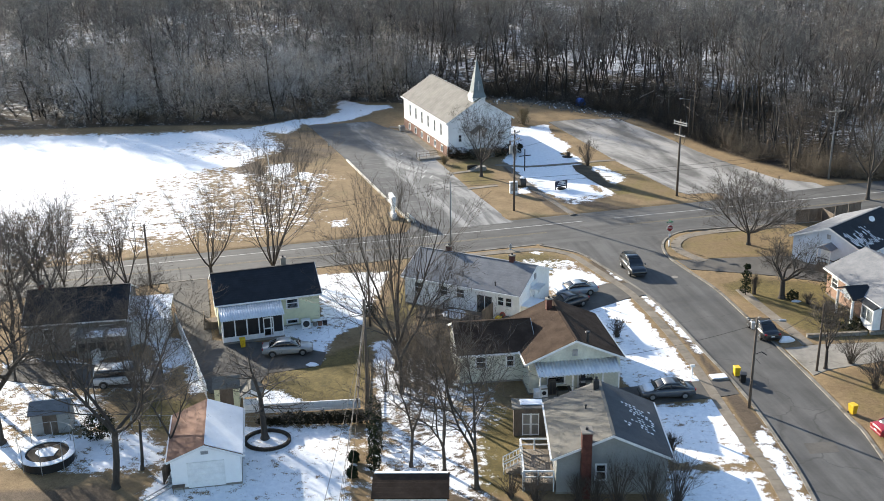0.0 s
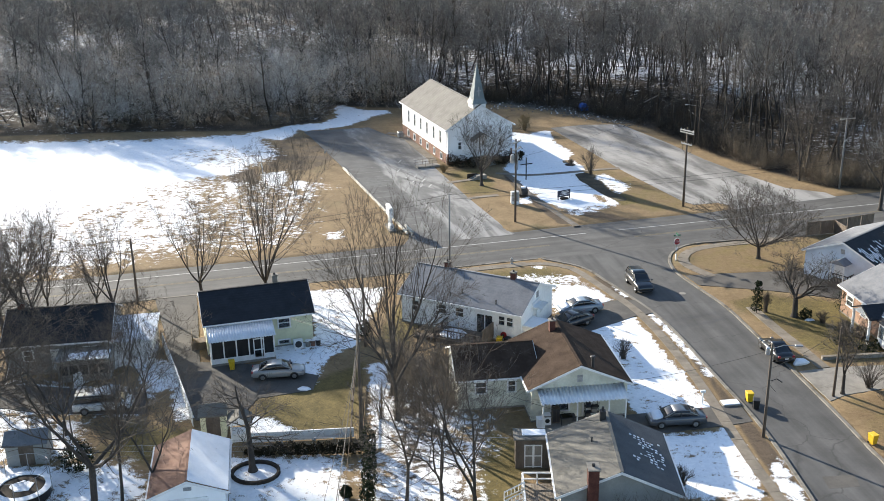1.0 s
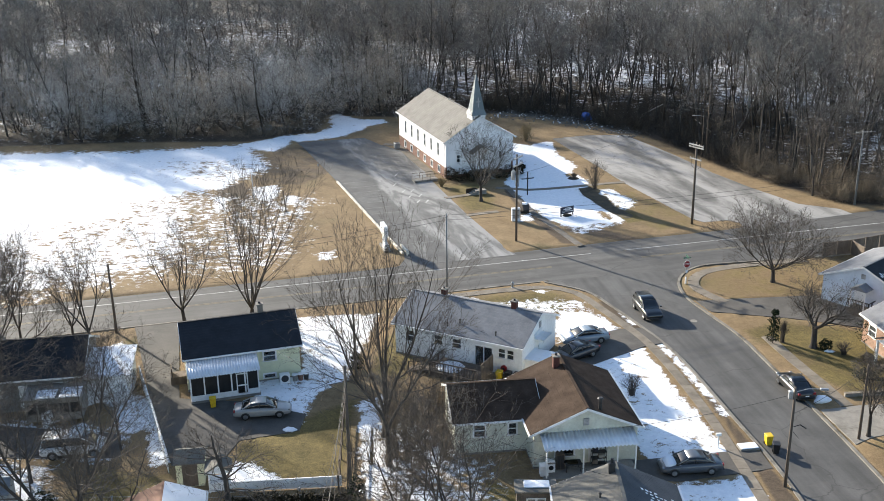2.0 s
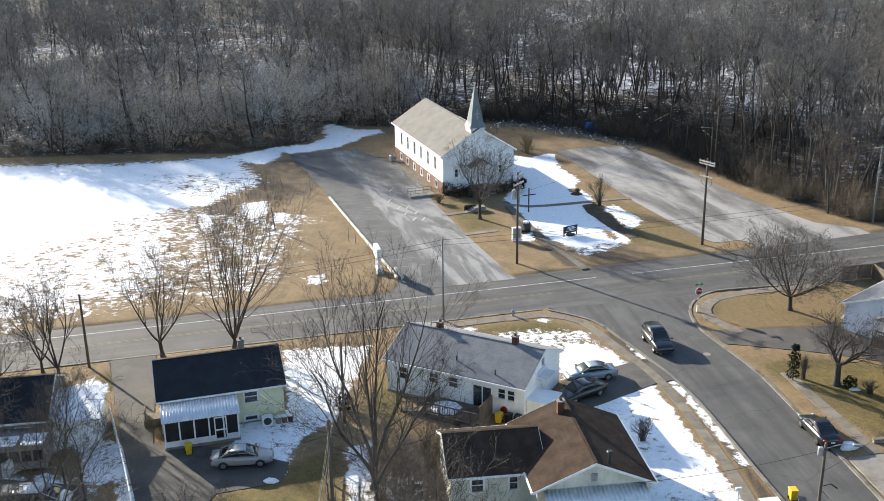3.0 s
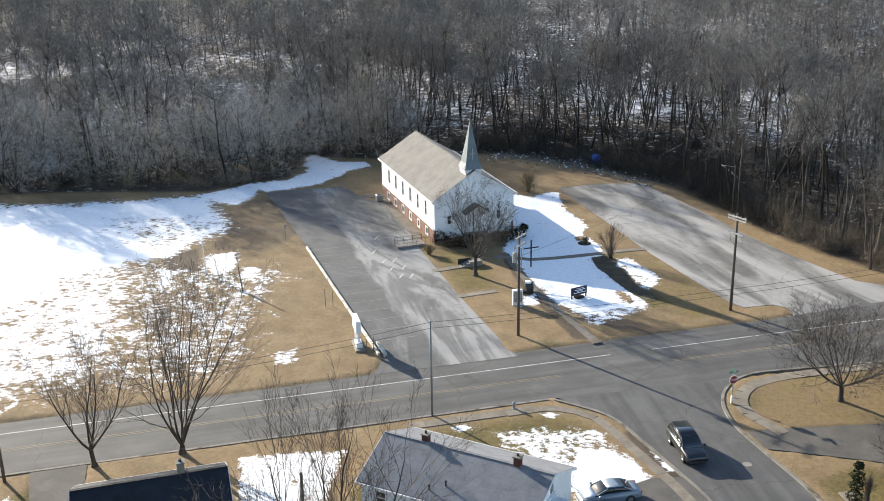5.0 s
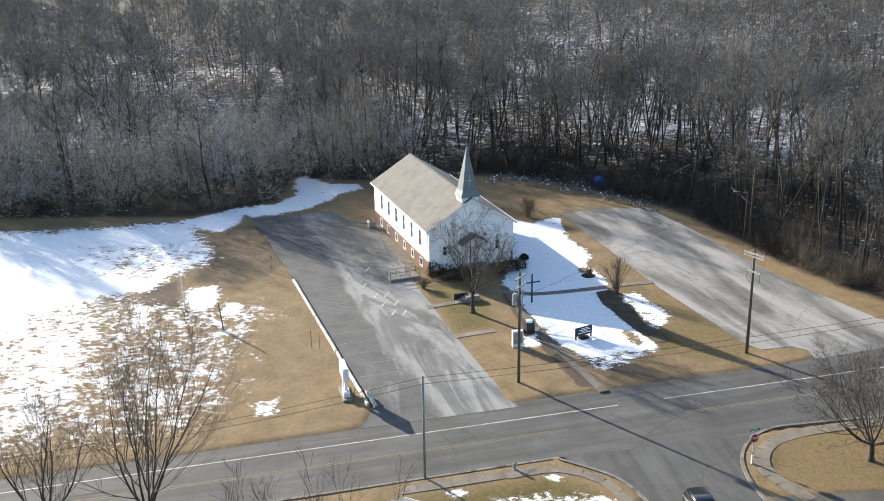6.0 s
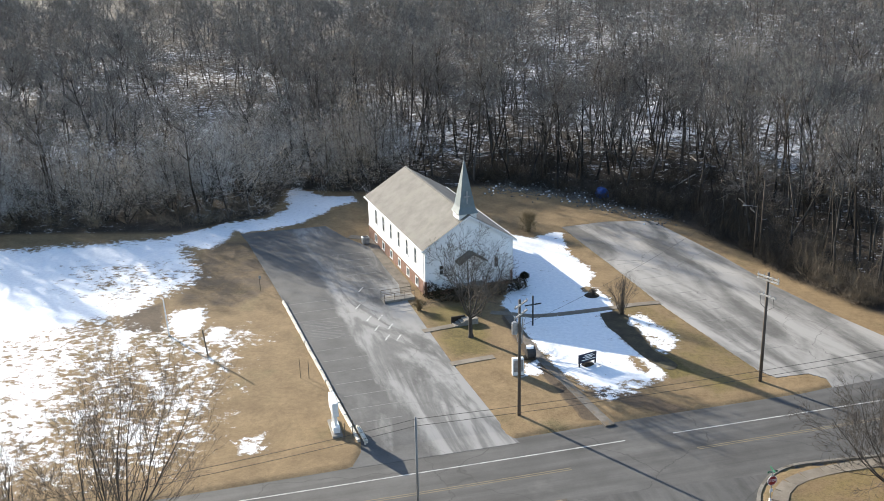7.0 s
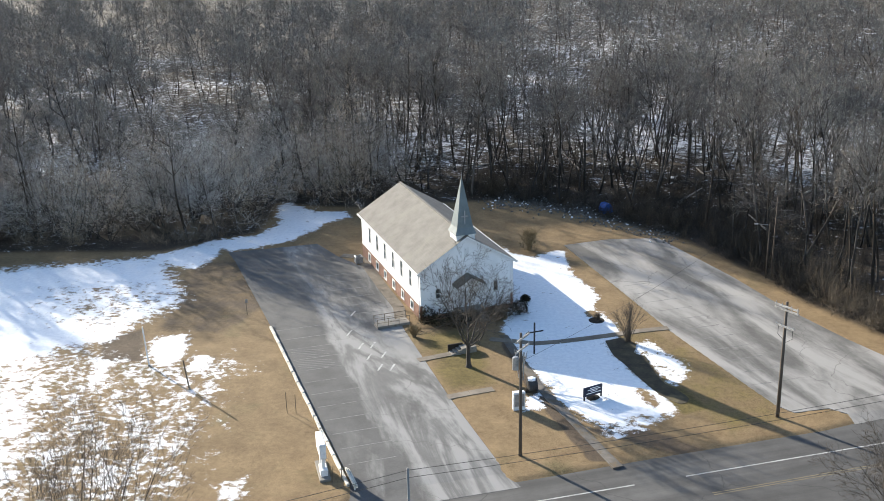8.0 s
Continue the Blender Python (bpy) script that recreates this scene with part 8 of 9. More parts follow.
tagged(mh, "pale round manhole cover in the street", "manhole cover", "", "structure")
structure("road_patch", sheet([(23.4, 72.2), (25.9, 72.6), (25.8, 71.0), (23.5, 70.6)], ROAD_Z, ROAD_Z + 0.0105), M["drive"], "rectangular asphalt road patch", "road patch")


def bin_(x, y, rz, m, label):
    ob = thing("wheelie_bin", x, y, ROAD_Z + 0.006 if x > 19.9 and x < 28 else 0.03, rz, label, "bin")
    ob.scale = (0.84, 0.84, 0.84)
    bm = bmesh.new()
    lo = [bm.verts.new((a * 0.24, b * 0.27, 0.06)) for a, b in ((-1, -1), (1, -1), (1, 1), (-1, 1))]
    hi = [bm.verts.new((a * 0.31, b * 0.36, 0.98)) for a, b in ((-1, -1), (1, -1), (1, 1), (-1, 1))]
    bm.faces.new(lo[::-1])
    bm.faces.new(hi)
    for k in range(4):
        bm.faces.new((lo[k], lo[(k + 1) % 4], hi[(k + 1) % 4], hi[k]))
    part("body", bm, m, ob)
    part("lid", boxes((-0.34, 0.34, -0.4, 0.38, 0.985, 1.06), bevel=0.02), m, ob)
    part("handle", boxes((-0.26, 0.26, 0.4, 0.46, 0.9, 0.95)), m, ob)
    for s in (-0.29, 0.29):
        part("wheel", tubes(((s - 0.03, 0.26, 0.12), (s + 0.03, 0.26, 0.12), 0.12), n=12), M["tyre"], ob)


bin_(20.45, 83.9, 10, M["bin_yellow"], "yellow wheelie bin at the kerb")
bin_(20.75, 82.6, -8, M["bin_black"], "black wheelie bin at the kerb")
bin_(28.5, 77.0, 25, M["bin_yellow"], "yellow wheelie bin on the verge")
bin_(-25.2, 87.9, 20, M["bin_yellow"], "yellow bin beside the screened porch")
bin_(-0.9, 94.0, -20, M["bin_yellow"], "yellow bin beside the ranch house deck")
bin_(-0.1, 93.9, -24, M["bin_black"], "black bin beside the ranch house deck")
bin_(0.65, 93.7, -22, M["bin_black"], "black bin beside the ranch house deck")
mb = thing("mailbox", 16.4, 83.1, 0, 10, "white mailbox post at the snowy lawn's edge", "mailbox")
part("post", boxes((-0.05, 0.05, -0.05, 0.05, -0.1, 1.05)), M["trim"], mb)
part("box", boxes((-0.22, 0.22, -0.1, 0.1, 1.05, 1.27), bevel=0.03), M["trim"], mb)
ub = thing("snowy_slab", 18.75, 83.2, 0, 12, "flat slab with snow beside the pavement", "slab")
part("slab", boxes((-0.8, 0.8, -0.5, 0.5, -0.05, 0.12), bevel=0.02), M["concrete"], ub)
part("snow", boxes((-0.72, 0.72, -0.44, 0.44, 0.12, 0.2), bevel=0.03), M["snow"], ub)
tp = thing("tarp_tent", 13.0, 200.3, 0, 30, "small blue tarp shelter at the wood's edge", "tarp")
tp.scale = (0.68, 0.68, 0.72)
bm = bmesh.new()
prism(bm, [(-1.2, 0.0), (-1.05, 1.1), (-0.5, 1.9), (0.3, 2.0), (1.0, 1.2), (1.25, 0.0)], "y", -1.0, 1.0)
part("cover", bm, M["blue_tarp"], tp)
part("pole", tubes(((0.1, -0.9, 0.0), (0.1, -0.9, 2.25), 0.03), n=6), M["galv"], tp)


# ---- fences ----
def fence(points, height, kind, label, name, material, gap=2.0):
    ob = tagged(new(name), label, "fence")
    for (ax_, ay_), (bx_, by_) in zip(points, points[1:]):
        a, b = np.array([ax_, ay_]), np.array([bx_, by_])
        n = max(1, round(np.linalg.norm(b - a) / gap))
        d = (b - a) / n
        rz = math.degrees(math.atan2(d[1], d[0]))
        L = np.linalg.norm(d)
        for k in range(n):
            m = pose(*(a + d * k), 0, 0, 0, rz)
            part("post", boxes((-0.06, 0.06, -0.06, 0.06, -0.1, height + 0.08), m=m), material, ob)
            if kind == "panel":
                for j in range(int((L - 0.14) / 0.24)):
                    part("slat", boxes((0.08 + j * 0.24, 0.305 + j * 0.24, -0.02, 0.02, 0.06, height - 0.02 * (j % 2)), m=m), material, ob)
                part("cap_rail", boxes((0.06, L - 0.06, -0.04, 0.04, height, height + 0.06), m=m), material, ob)
            elif kind == "solid":
                part("panel", boxes((0.06, L - 0.06, -0.025, 0.025, 0.05, height), m=m), material, ob)
                part("cap_rail", boxes((0.06, L - 0.06, -0.05, 0.05, height, height + 0.06), m=m), material, ob)
            elif kind == "rail":
                for z in (height * 0.45, height * 0.92):
                    part("rail", boxes((0.06, L - 0.06, -0.025, 0.025, z - 0.05, z + 0.05), m=m), material, ob)
            else:
                bm = bmesh.new()
                for z in (0.1, height * 0.5, height):
                    tube(bm, m @ Vector((0, 0, z)), m @ Vector((L, 0, z)), 0.018 if z == height else 0.01, n=4, cap=False)
                for j in range(int(L / 0.22)):
                    tube(bm, m @ Vector((j * 0.22, 0, 0.05)), m @ Vector((min(L, j * 0.22 + height * 0.6), 0, height)), 0.006, n=3, cap=False)
                part("mesh", bm, M["galv"], ob)
    return ob


fence([(-33.2, 92.6), (-29.4, 85.0), (-25.6, 77.2)], 1.35, "solid", "white vinyl panel fence along the driveway", "vinyl_fence", M["trim"], 1.9)
fence([(-38.2, 83.6), (-33.6, 91.8)], 1.3, "solid", "white panel fence behind the dark house", "white_fence", M["trim"], 1.9)
fence([(-20.4, 74.9), (-12.1, 76.2)], 0.85, "solid", "low white panel fence with snow along the back yard", "low_fence", M["trim"], 1.6)
fence([(-22.6, 73.3), (-12.3, 74.3)], 1.1, "wire", "wire mesh fence behind the garage yard", "mesh_fence", M["galv"], 2.4)
fence([(-12.3, 75.5), (-14.2, 91.0)], 1.3, "rail", "old brown rail fence between yards", "rail_fence", M["old_wood"], 2.4)
fence([(-10.2, 74.4), (0.2, 74.8)], 1.1, "wire", "wire mesh fence across the back yards", "back_mesh_fence", M["galv"], 2.4)
fence([(-30.5, 72.3), (-25.8, 72.6)], 1.0, "wire", "wire mesh fence beside the garage", "side_mesh_fence", M["galv"], 2.4)
fence([(36.2, 127.4), (39.7, 128.5), (40.4, 125.6)], 1.7, "panel", "weathered board fence behind the blue house", "board_fence", M["old_wood"], 2.0)
fence([(39.7, 128.5), (45.5, 131.4)], 1.7, "panel", "weathered board fence beside the road", "board_fence", M["old_wood"], 2.0)
fence([(-25.3, 68.4), (-25.0, 63.6)], 1.4, "panel", "leaning greenish board fence beside the garage", "green_fence", M["old_wood"], 1.6)
ld = thing("ladder", -24.9, 62.8, 0.1, 58, "grey ladder lying in the snow", "ladder")
for y in (-0.22, 0.22):
    part("rail", boxes((-1.6, 1.6, y - 0.03, y + 0.03, 0.0, 0.08)), M["galv"], ld)
for k in range(9):
    part("rung", tubes(((-1.4 + k * 0.35, -0.22, 0.04), (-1.4 + k * 0.35, 0.22, 0.04), 0.018), n=6), M["galv"], ld)

# tree ring of dark edging stones
rg = thing("tree_ring", -18.8, 70.5, 0, 0, "ring of dark edging stones round a tree", "edging")
for k in range(26):
    a = 2 * math.pi * k / 26
    part("stone", boxes((-0.21, 0.21, -0.12, 0.12, -0.05, 0.26), bevel=0.03, m=pose(1.75 * math.cos(a), 1.5 * math.sin(a), 0, 0, 0, math.degrees(a) + 90)), M["mulch"], rg)
rg2 = thing("bed_edging", 8.8, 160.6, 0, 0, "ring of dark earth round a small shrub", "edging")
part("bed", tubes(((0, 0, -0.05), (0, 0, 0.06), 0.95, 0.8), n=18), M["mulch"], rg2)

# trampoline with its net poles
tr = thing("trampoline", -35.1, 66.7, 0, 0, "round trampoline with white pad and net poles", "trampoline")
bm = bmesh.new()
n = 32
prof = [(1.62, 0.78), (2.1, 0.78), (2.1, 0.86), (1.62, 0.88)]
rings = [[bm.verts.new((q * math.cos(2 * math.pi * k / n), q * math.sin(2 * math.pi * k / n), z)) for q, z in prof] for k in range(n)]
for k in range(n):
    for j in range(4):
        bm.faces.new((rings[k][j], rings[(k + 1) % n][j], rings[(k + 1) % n][(j + 1) % 4], rings[k][(j + 1) % 4]))
bmesh.ops.recalc_face_normals(bm, faces=list(bm.faces))
part("pad", bm, M["snow"], tr, "pale padded rim under snow")
part("mat", tubes(((0, 0, 0.78), (0, 0, 0.8), 1.6), n=32), M["mulch"], tr, "dark jumping mat")
part("snow_patch", lofted([(-0.9, 0.2, 0.78, 0.84, 0.7), (-0.2, 0.8, 0.78, 0.86, 0.7), (0.7, 0.5, 0.78, 0.85, 0.7)], 12), M["snow"], tr)
for k in range(8):
    a = 2 * math.pi * k / 8 + 0.2
    c, s = math.cos(a), math.sin(a)
    leg = part("pole", tubes(((2.1 * c, 2.1 * s, 0.0), (2.08 * c, 2.08 * s, 2.3), 0.03), n=6), M["galv"], tr)
part("skirt", tubes(((0, 0, 0.02), (0, 0, 0.74), 1.95), n=28), M["bin_black"], tr, "dark skirt under the rim")
for z in (2.3,):
    part("top_hoop", tubes(*[((2.08 * math.cos(a), 2.08 * math.sin(a), z), (2.08 * math.cos(a + 0.2), 2.08 * math.sin(a + 0.2), z), 0.02) for a in np.arange(0, 6.28, 0.2)], n=5), M["galv"], tr)

# ---- plants ----
yard_tree(-26.7, 107.7, 12.6, 0.250, 21, "tall multi-stemmed bare tree beside the road", stems=10, fork=0.07, spread=38, limbs=70, subs=6, twigs=11, reach=0.3, twig_len=1.20, twig_w=0.025, upright=True)
yard_tree(-33.1, 105.4, 9.8, 0.203, 22, "forked bare tree beside the road", stems=5, fork=0.2, spread=54, limbs=45, subs=6, twigs=12, reach=0.34, twig_len=1.08, twig_w=0.023, upright=True)
yard_tree(-39.9, 98.1, 9.5, 0.172, 23, "bare tree beside the main road", stems=4, fork=0.3, spread=40, limbs=32, subs=6, twigs=12, reach=0.36, twig_len=1.08, twig_w=0.023, upright=True)
yard_tree(-9.9, 83.7, 15.0, 0.270, 24, "large forked bare tree between the yards", stems=4, fork=0.16, spread=30, limbs=44, subs=6, twigs=12, reach=0.42, twig_len=1.20, twig_w=0.023, upright=True)
yard_tree(-9.0, 79.2, 13.5, 0.187, 25, "tall bare tree behind the back fence", stems=2, fork=0.3, spread=24, limbs=40, subs=6, twigs=11, reach=0.36, twig_len=1.08, twig_w=0.020)
yard_tree(-28.5, 63.3, 15.0, 0.265, 26, "large bare tree with spreading limbs in snow", stems=4, fork=0.4, spread=66, limbs=56, subs=6, twigs=11, reach=0.42, twig_len=1.08, twig_w=0.018, rz=150)
yard_tree(-27.4, 65.9, 12.0, 0.133, 27, "slender bare tree beside the garage", stems=1, fork=0.4, spread=38, limbs=22, subs=6, twigs=11, reach=0.28, twig_len=0.96, twig_w=0.018)
yard_tree(-24.9, 66.2, 9.5, 0.117, 28, "leaning bare tree beside the garage", stems=2, fork=0.35, spread=34, limbs=22, subs=6, twigs=11, reach=0.36, twig_len=0.96, twig_w=0.018)
yard_tree(-19.1, 70.9, 8.2, 0.281, 29, "thick pruned bare tree inside a stone ring", stems=1, fork=0.4, spread=68, limbs=16, subs=6, twigs=10, reach=0.6, twig_len=0.96, twig_w=0.018)
yard_tree(-7.0, 67.2, 9.5, 0.133, 30, "bare tree by the brown shed", stems=2, fork=0.4, spread=34, limbs=25, subs=6, twigs=11, reach=0.4, twig_len=0.96, twig_w=0.018)
yard_tree(-4.4, 66.5, 11.0, 0.148, 31, "slender bare tree in the back yard", stems=4, fork=0.25, spread=34, limbs=44, subs=6, twigs=11, reach=0.4, twig_len=0.96, twig_w=0.018)
yard_tree(-1.9, 64.4, 12.0, 0.187, 32, "bare tree leaning over the back yard", stems=3, fork=0.28, spread=40, limbs=44, subs=6, twigs=12, reach=0.42, twig_len=0.96, twig_w=0.018, rz=200)
yard_tree(-40.2, 69.2, 15.5, 0.390, 33, "large old bare tree at the yard's edge", stems=3, fork=0.35, spread=52, limbs=48, subs=7, twigs=11, reach=0.5, twig_len=1.08, twig_w=0.018)
for k, (x, y, h) in enumerate(((-32.6, 82.0, 9.5), (-30.6, 80.6, 8.5), (-31.8, 77.0, 9.0), (-35.6, 75.5, 9.0), (-44.0, 80.0, 12.0))):
    yard_tree(x, y, h, 0.1, 40 + k, "thin bare tree among the back yards", stems=3, fork=0.3, spread=36, limbs=27, subs=6, twigs=11, reach=0.42, twig_len=1.08, twig_w=0.018, group="yard saplings")
for k, (x, y, h) in enumerate(((-47.5, 99.5, 9.0), (-52.0, 103.0, 8.5), (-56.0, 99.0, 10.0), (-47.0, 94.0, 11.0), (-51.5, 88.0, 12.0), (-43.2, 101.6, 6.5))):
    yard_tree(x, y, h, 0.14, 50 + k, "bare tree along the main road", stems=4, fork=0.25, spread=40, limbs=35, subs=6, twigs=12, reach=0.42, twig_len=1.20, twig_w=0.023, upright=True, group="roadside trees")
for k, (x, y, h) in enumerate(((-44.6, 75.8, 15.0), (-46.0, 84.5, 13.0), (-45.2, 91.5, 11.5), (-50.5, 95.5, 12.0))):
    yard_tree(x, y, h, 0.22, 57 + k, "old bare tree with a dense crown among the yards", stems=4, fork=0.28, spread=50, limbs=52, reach=0.45, twig_w=0.022, group="old yard trees")
yard_tree(28.6, 119.0, 8.2, 0.234, 60, "round-crowned bare tree on the corner lawn", stems=12, fork=0.24, spread=88, limbs=120, subs=6, twigs=12, reach=0.42, twig_len=0.96, twig_w=0.022, crook=0.1)
yard_tree(28.6, 102.1, 6.4, 0.3, 61, "heavily pollarded bare tree on the lawn", stems=6, fork=0.42, spread=66, limbs=66, reach=0.3, twig_w=0.02, crook=0.22)
yard_tree(28.6, 85.4, 6.2, 0.156, 62, "narrow pollarded bare tree at the verge", stems=5, fork=0.4, spread=26, limbs=40, subs=7, twigs=10, reach=0.26, twig_len=0.72, twig_w=0.020)
yard_tree(48.5, 138.5, 13.0, 0.250, 63, "large bare tree beside the main road", stems=4, fork=0.3, spread=44, limbs=45, subs=7, twigs=12, reach=0.46, twig_len=1.32, twig_w=0.027)
yard_tree(-4.5, 148.8, 9.4, 0.23, 64, "round-crowned bare tree in front of the church", stems=6, fork=0.3, spread=60, limbs=66, subs=6, twigs=12, reach=0.36, twig_len=1.08, twig_w=0.024)
yard_tree(41.5, 152.5, 10.0, 0.125, 65, "thin vine-covered bare tree at the wood's edge", stems=2, fork=0.3, spread=26, limbs=27, subs=6, twigs=12, reach=0.34, twig_len=1.20, twig_w=0.027)
for k, (x, y, h) in enumerate(((42.4, 201.5, 17.0), (39.5, 226.0, 18.0), (33.0, 236.0, 19.0))):
    yard_tree(x, y, h, 0.24, 66 + k, "pale-barked bare tree standing out in the wood", stems=3, fork=0.4, spread=34, limbs=30, subs=6, twigs=10, reach=0.36, twig_w=0.03, bark="pale_bark", twigs_of="pale_bark", group="pale trees")
for k, (x, y, w, h) in enumerate(((11.6, 155.0, 4.4, 4.4), (10.6, 91.6, 2.2, 2.0), (8.9, 160.6, 1.2, 0.9), (31.2, 86.6, 4.6, 2.8), (33.4, 84.4, 4.4, 2.6), (31.8, 81.6, 4.6, 2.8), (34.6, 80.0, 4.0, 2.4), (26.0, 103.2, 1.2, 2.2), (31.0, 100.6, 1.8, 1.3),
                                  (5.4, 63.0, 2.4, 2.2), (8.0, 62.0, 4.4, 4.0), (10.4, 62.0, 4.2, 4.2), (12.2, 62.6, 4.4, 4.4), (2.4, 62.6, 3.0, 2.4), (6.6, 62.6, 3.4, 2.6), (0.6, 63.4, 3.0, 2.0), (12.9, 70.4, 1.8, 1.6))):
    shrub(x, y, w, h, 70 + k, "leafless twiggy brown shrub", "bare shrubs", count=520, tw=0.02)
for k in range(44):
    r2 = np.random.default_rng(500 + k)
    x, y = r2.uniform(-10.5, -2.0), r2.uniform(79, 95)
    if (x + 3.5) > 0.9 * (y - 86) + 4 and y < 90 or (y > 93 - 0.44 * (x + 10)):
        continue
    shrub(x, y, r2.uniform(2.0, 4.2), r2.uniform(1.6, 4.2), 600 + k, "tangled bare brush between the yards", "yard brush", count=240, material=M["brush"], tw=0.02)
fy = shrub(1.9, 183.6, 3.0, 3.2, 90, "dry leafless forsythia on the church lawn", "", count=700, material=M["dry_grass"], tw=0.03)
bush(1.9, 183.6, 2.6, 2.4, 2.0, 91, M["dry_grass"], "dry brown shrub on the church lawn", count=500)
gt = shrub(-10.5, 155.8, 2.0, 1.3, 92, "tuft of dry ornamental grass", "", count=900, material=M["dry_grass"], tw=0.03, name="grass_tuft")
for k, (x, y, w, h) in enumerate(((-9.3, 159.2, 2.4, 2.0), (-7.7, 158.7, 3.0, 1.9), (-6.0, 158.6, 3.0, 2.0), (-4.6, 159.4, 2.6, 1.7), (-2.2, 160.6, 2.4, 1.6), (-0.6, 161.6, 3.0, 1.9), (0.6, 162.6, 2.2, 1.5), (1.2, 166.0, 1.2, 0.8))):
    bush(x, y, w, w * 0.8, h, 110 + k, M["hedge"], "dark hedge shrub against the church front", "church hedge", count=700)
for k in range(9):
    bush(-19.6 + k * 0.98, 73.1 + k * 0.07, 1.5, 0.9, (0.7, 0.6, 1.1, 1.2, 1.0, 1.15, 1.1, 1.2, 1.0)[k], 130 + k, M["hedge"], "dark ivy hedge along the yard fence", "yard hedge", count=420)
for k, (x, y, w, h) in enumerate(((-10.6, 73.6, 1.4, 2.6), (-10.2, 71.2, 1.3, 2.4), (-9.9, 69.0, 1.3, 2.4), (-9.7, 66.6, 1.2, 2.2), (-11.4, 67.6, 0.9, 1.0), (-11.2, 65.4, 0.9, 1.0))):
    bush(x, y, w, w, h, 140 + k, M["evergreen"], "dark evergreen shrub along the yard boundary", "boundary shrubs", count=700)
bush(-32.3, 70.2, 2.6, 2.4, 2.6, 150, M["evergreen"], "dark spreading evergreen beside the trampoline", count=1300)
bush(-14.0, 95.6, 1.6, 1.6, 1.6, 151, M["evergreen"], "dark evergreen shrub by the boundary", count=700)
for k, (x, y, w, h) in enumerate(((34.0, 103.4, 2.2, 2.8), (32.8, 99.0, 1.6, 0.9), (33.8, 97.4, 2.0, 1.1), (35.2, 95.2, 1.8, 0.9), (29.6, 101.6, 1.3, 1.1), (31.6, 95.6, 2.2, 0.9), (33.4, 94.4, 2.2, 0.8))):
    bush(x, y, w, w * 0.9, h, 160 + k, M["evergreen"] if k not in (1, 2) else M["brush"], "clipped evergreen shrub near the tan house", "front yard shrubs", count=520)
tpy = thing("topiary", 25.0, 102.8, 0, 0, "tiered clipped dark evergreen topiary on the lawn", "topiary")
for z, r in ((0.25, 0.62), (1.2, 0.52), (2.0, 0.54), (2.95, 0.36)):
    mt = arrays_mesh("ball", *leafy(420, (r, r, r * 0.85), 0.07, np.random.default_rng(int(z * 10)), lift=z))
    mt.materials.append(M["evergreen"])
    new("ball", mt).parent = tpy
part("stem", tubes(((0, 0, -0.1), (0, 0, 3.4), 0.05), n=6), M["bark"], tpy)
for x, y, rz, sx2, sy2, h2 in ((26.6, 91.2, 20, 0.8, 0.45, 0.55), (29.9, 101.2, 0, 0.5, 0.25, 0.2), (-17.8, 84.3, 0, 0.6, 0.4, 0.18)):
    sh = link("snow_heap", lofted([(-sx2, sy2 * 0.3, -0.1, h2 * 0.3, 0.8), (-sx2 * 0.4, sy2, -0.1, h2, 0.8), (sx2 * 0.4, sy2 * 0.9, -0.1, h2 * 0.8, 0.8), (sx2, sy2 * 0.3, -0.1, h2 * 0.25, 0.8)], 12), M["snow"], smooth=True)
    sh.matrix_basis = pose(x, y, 0, 0, 0, rz)
    tagged(sh, "small heap of dirty snow", "snow heap")


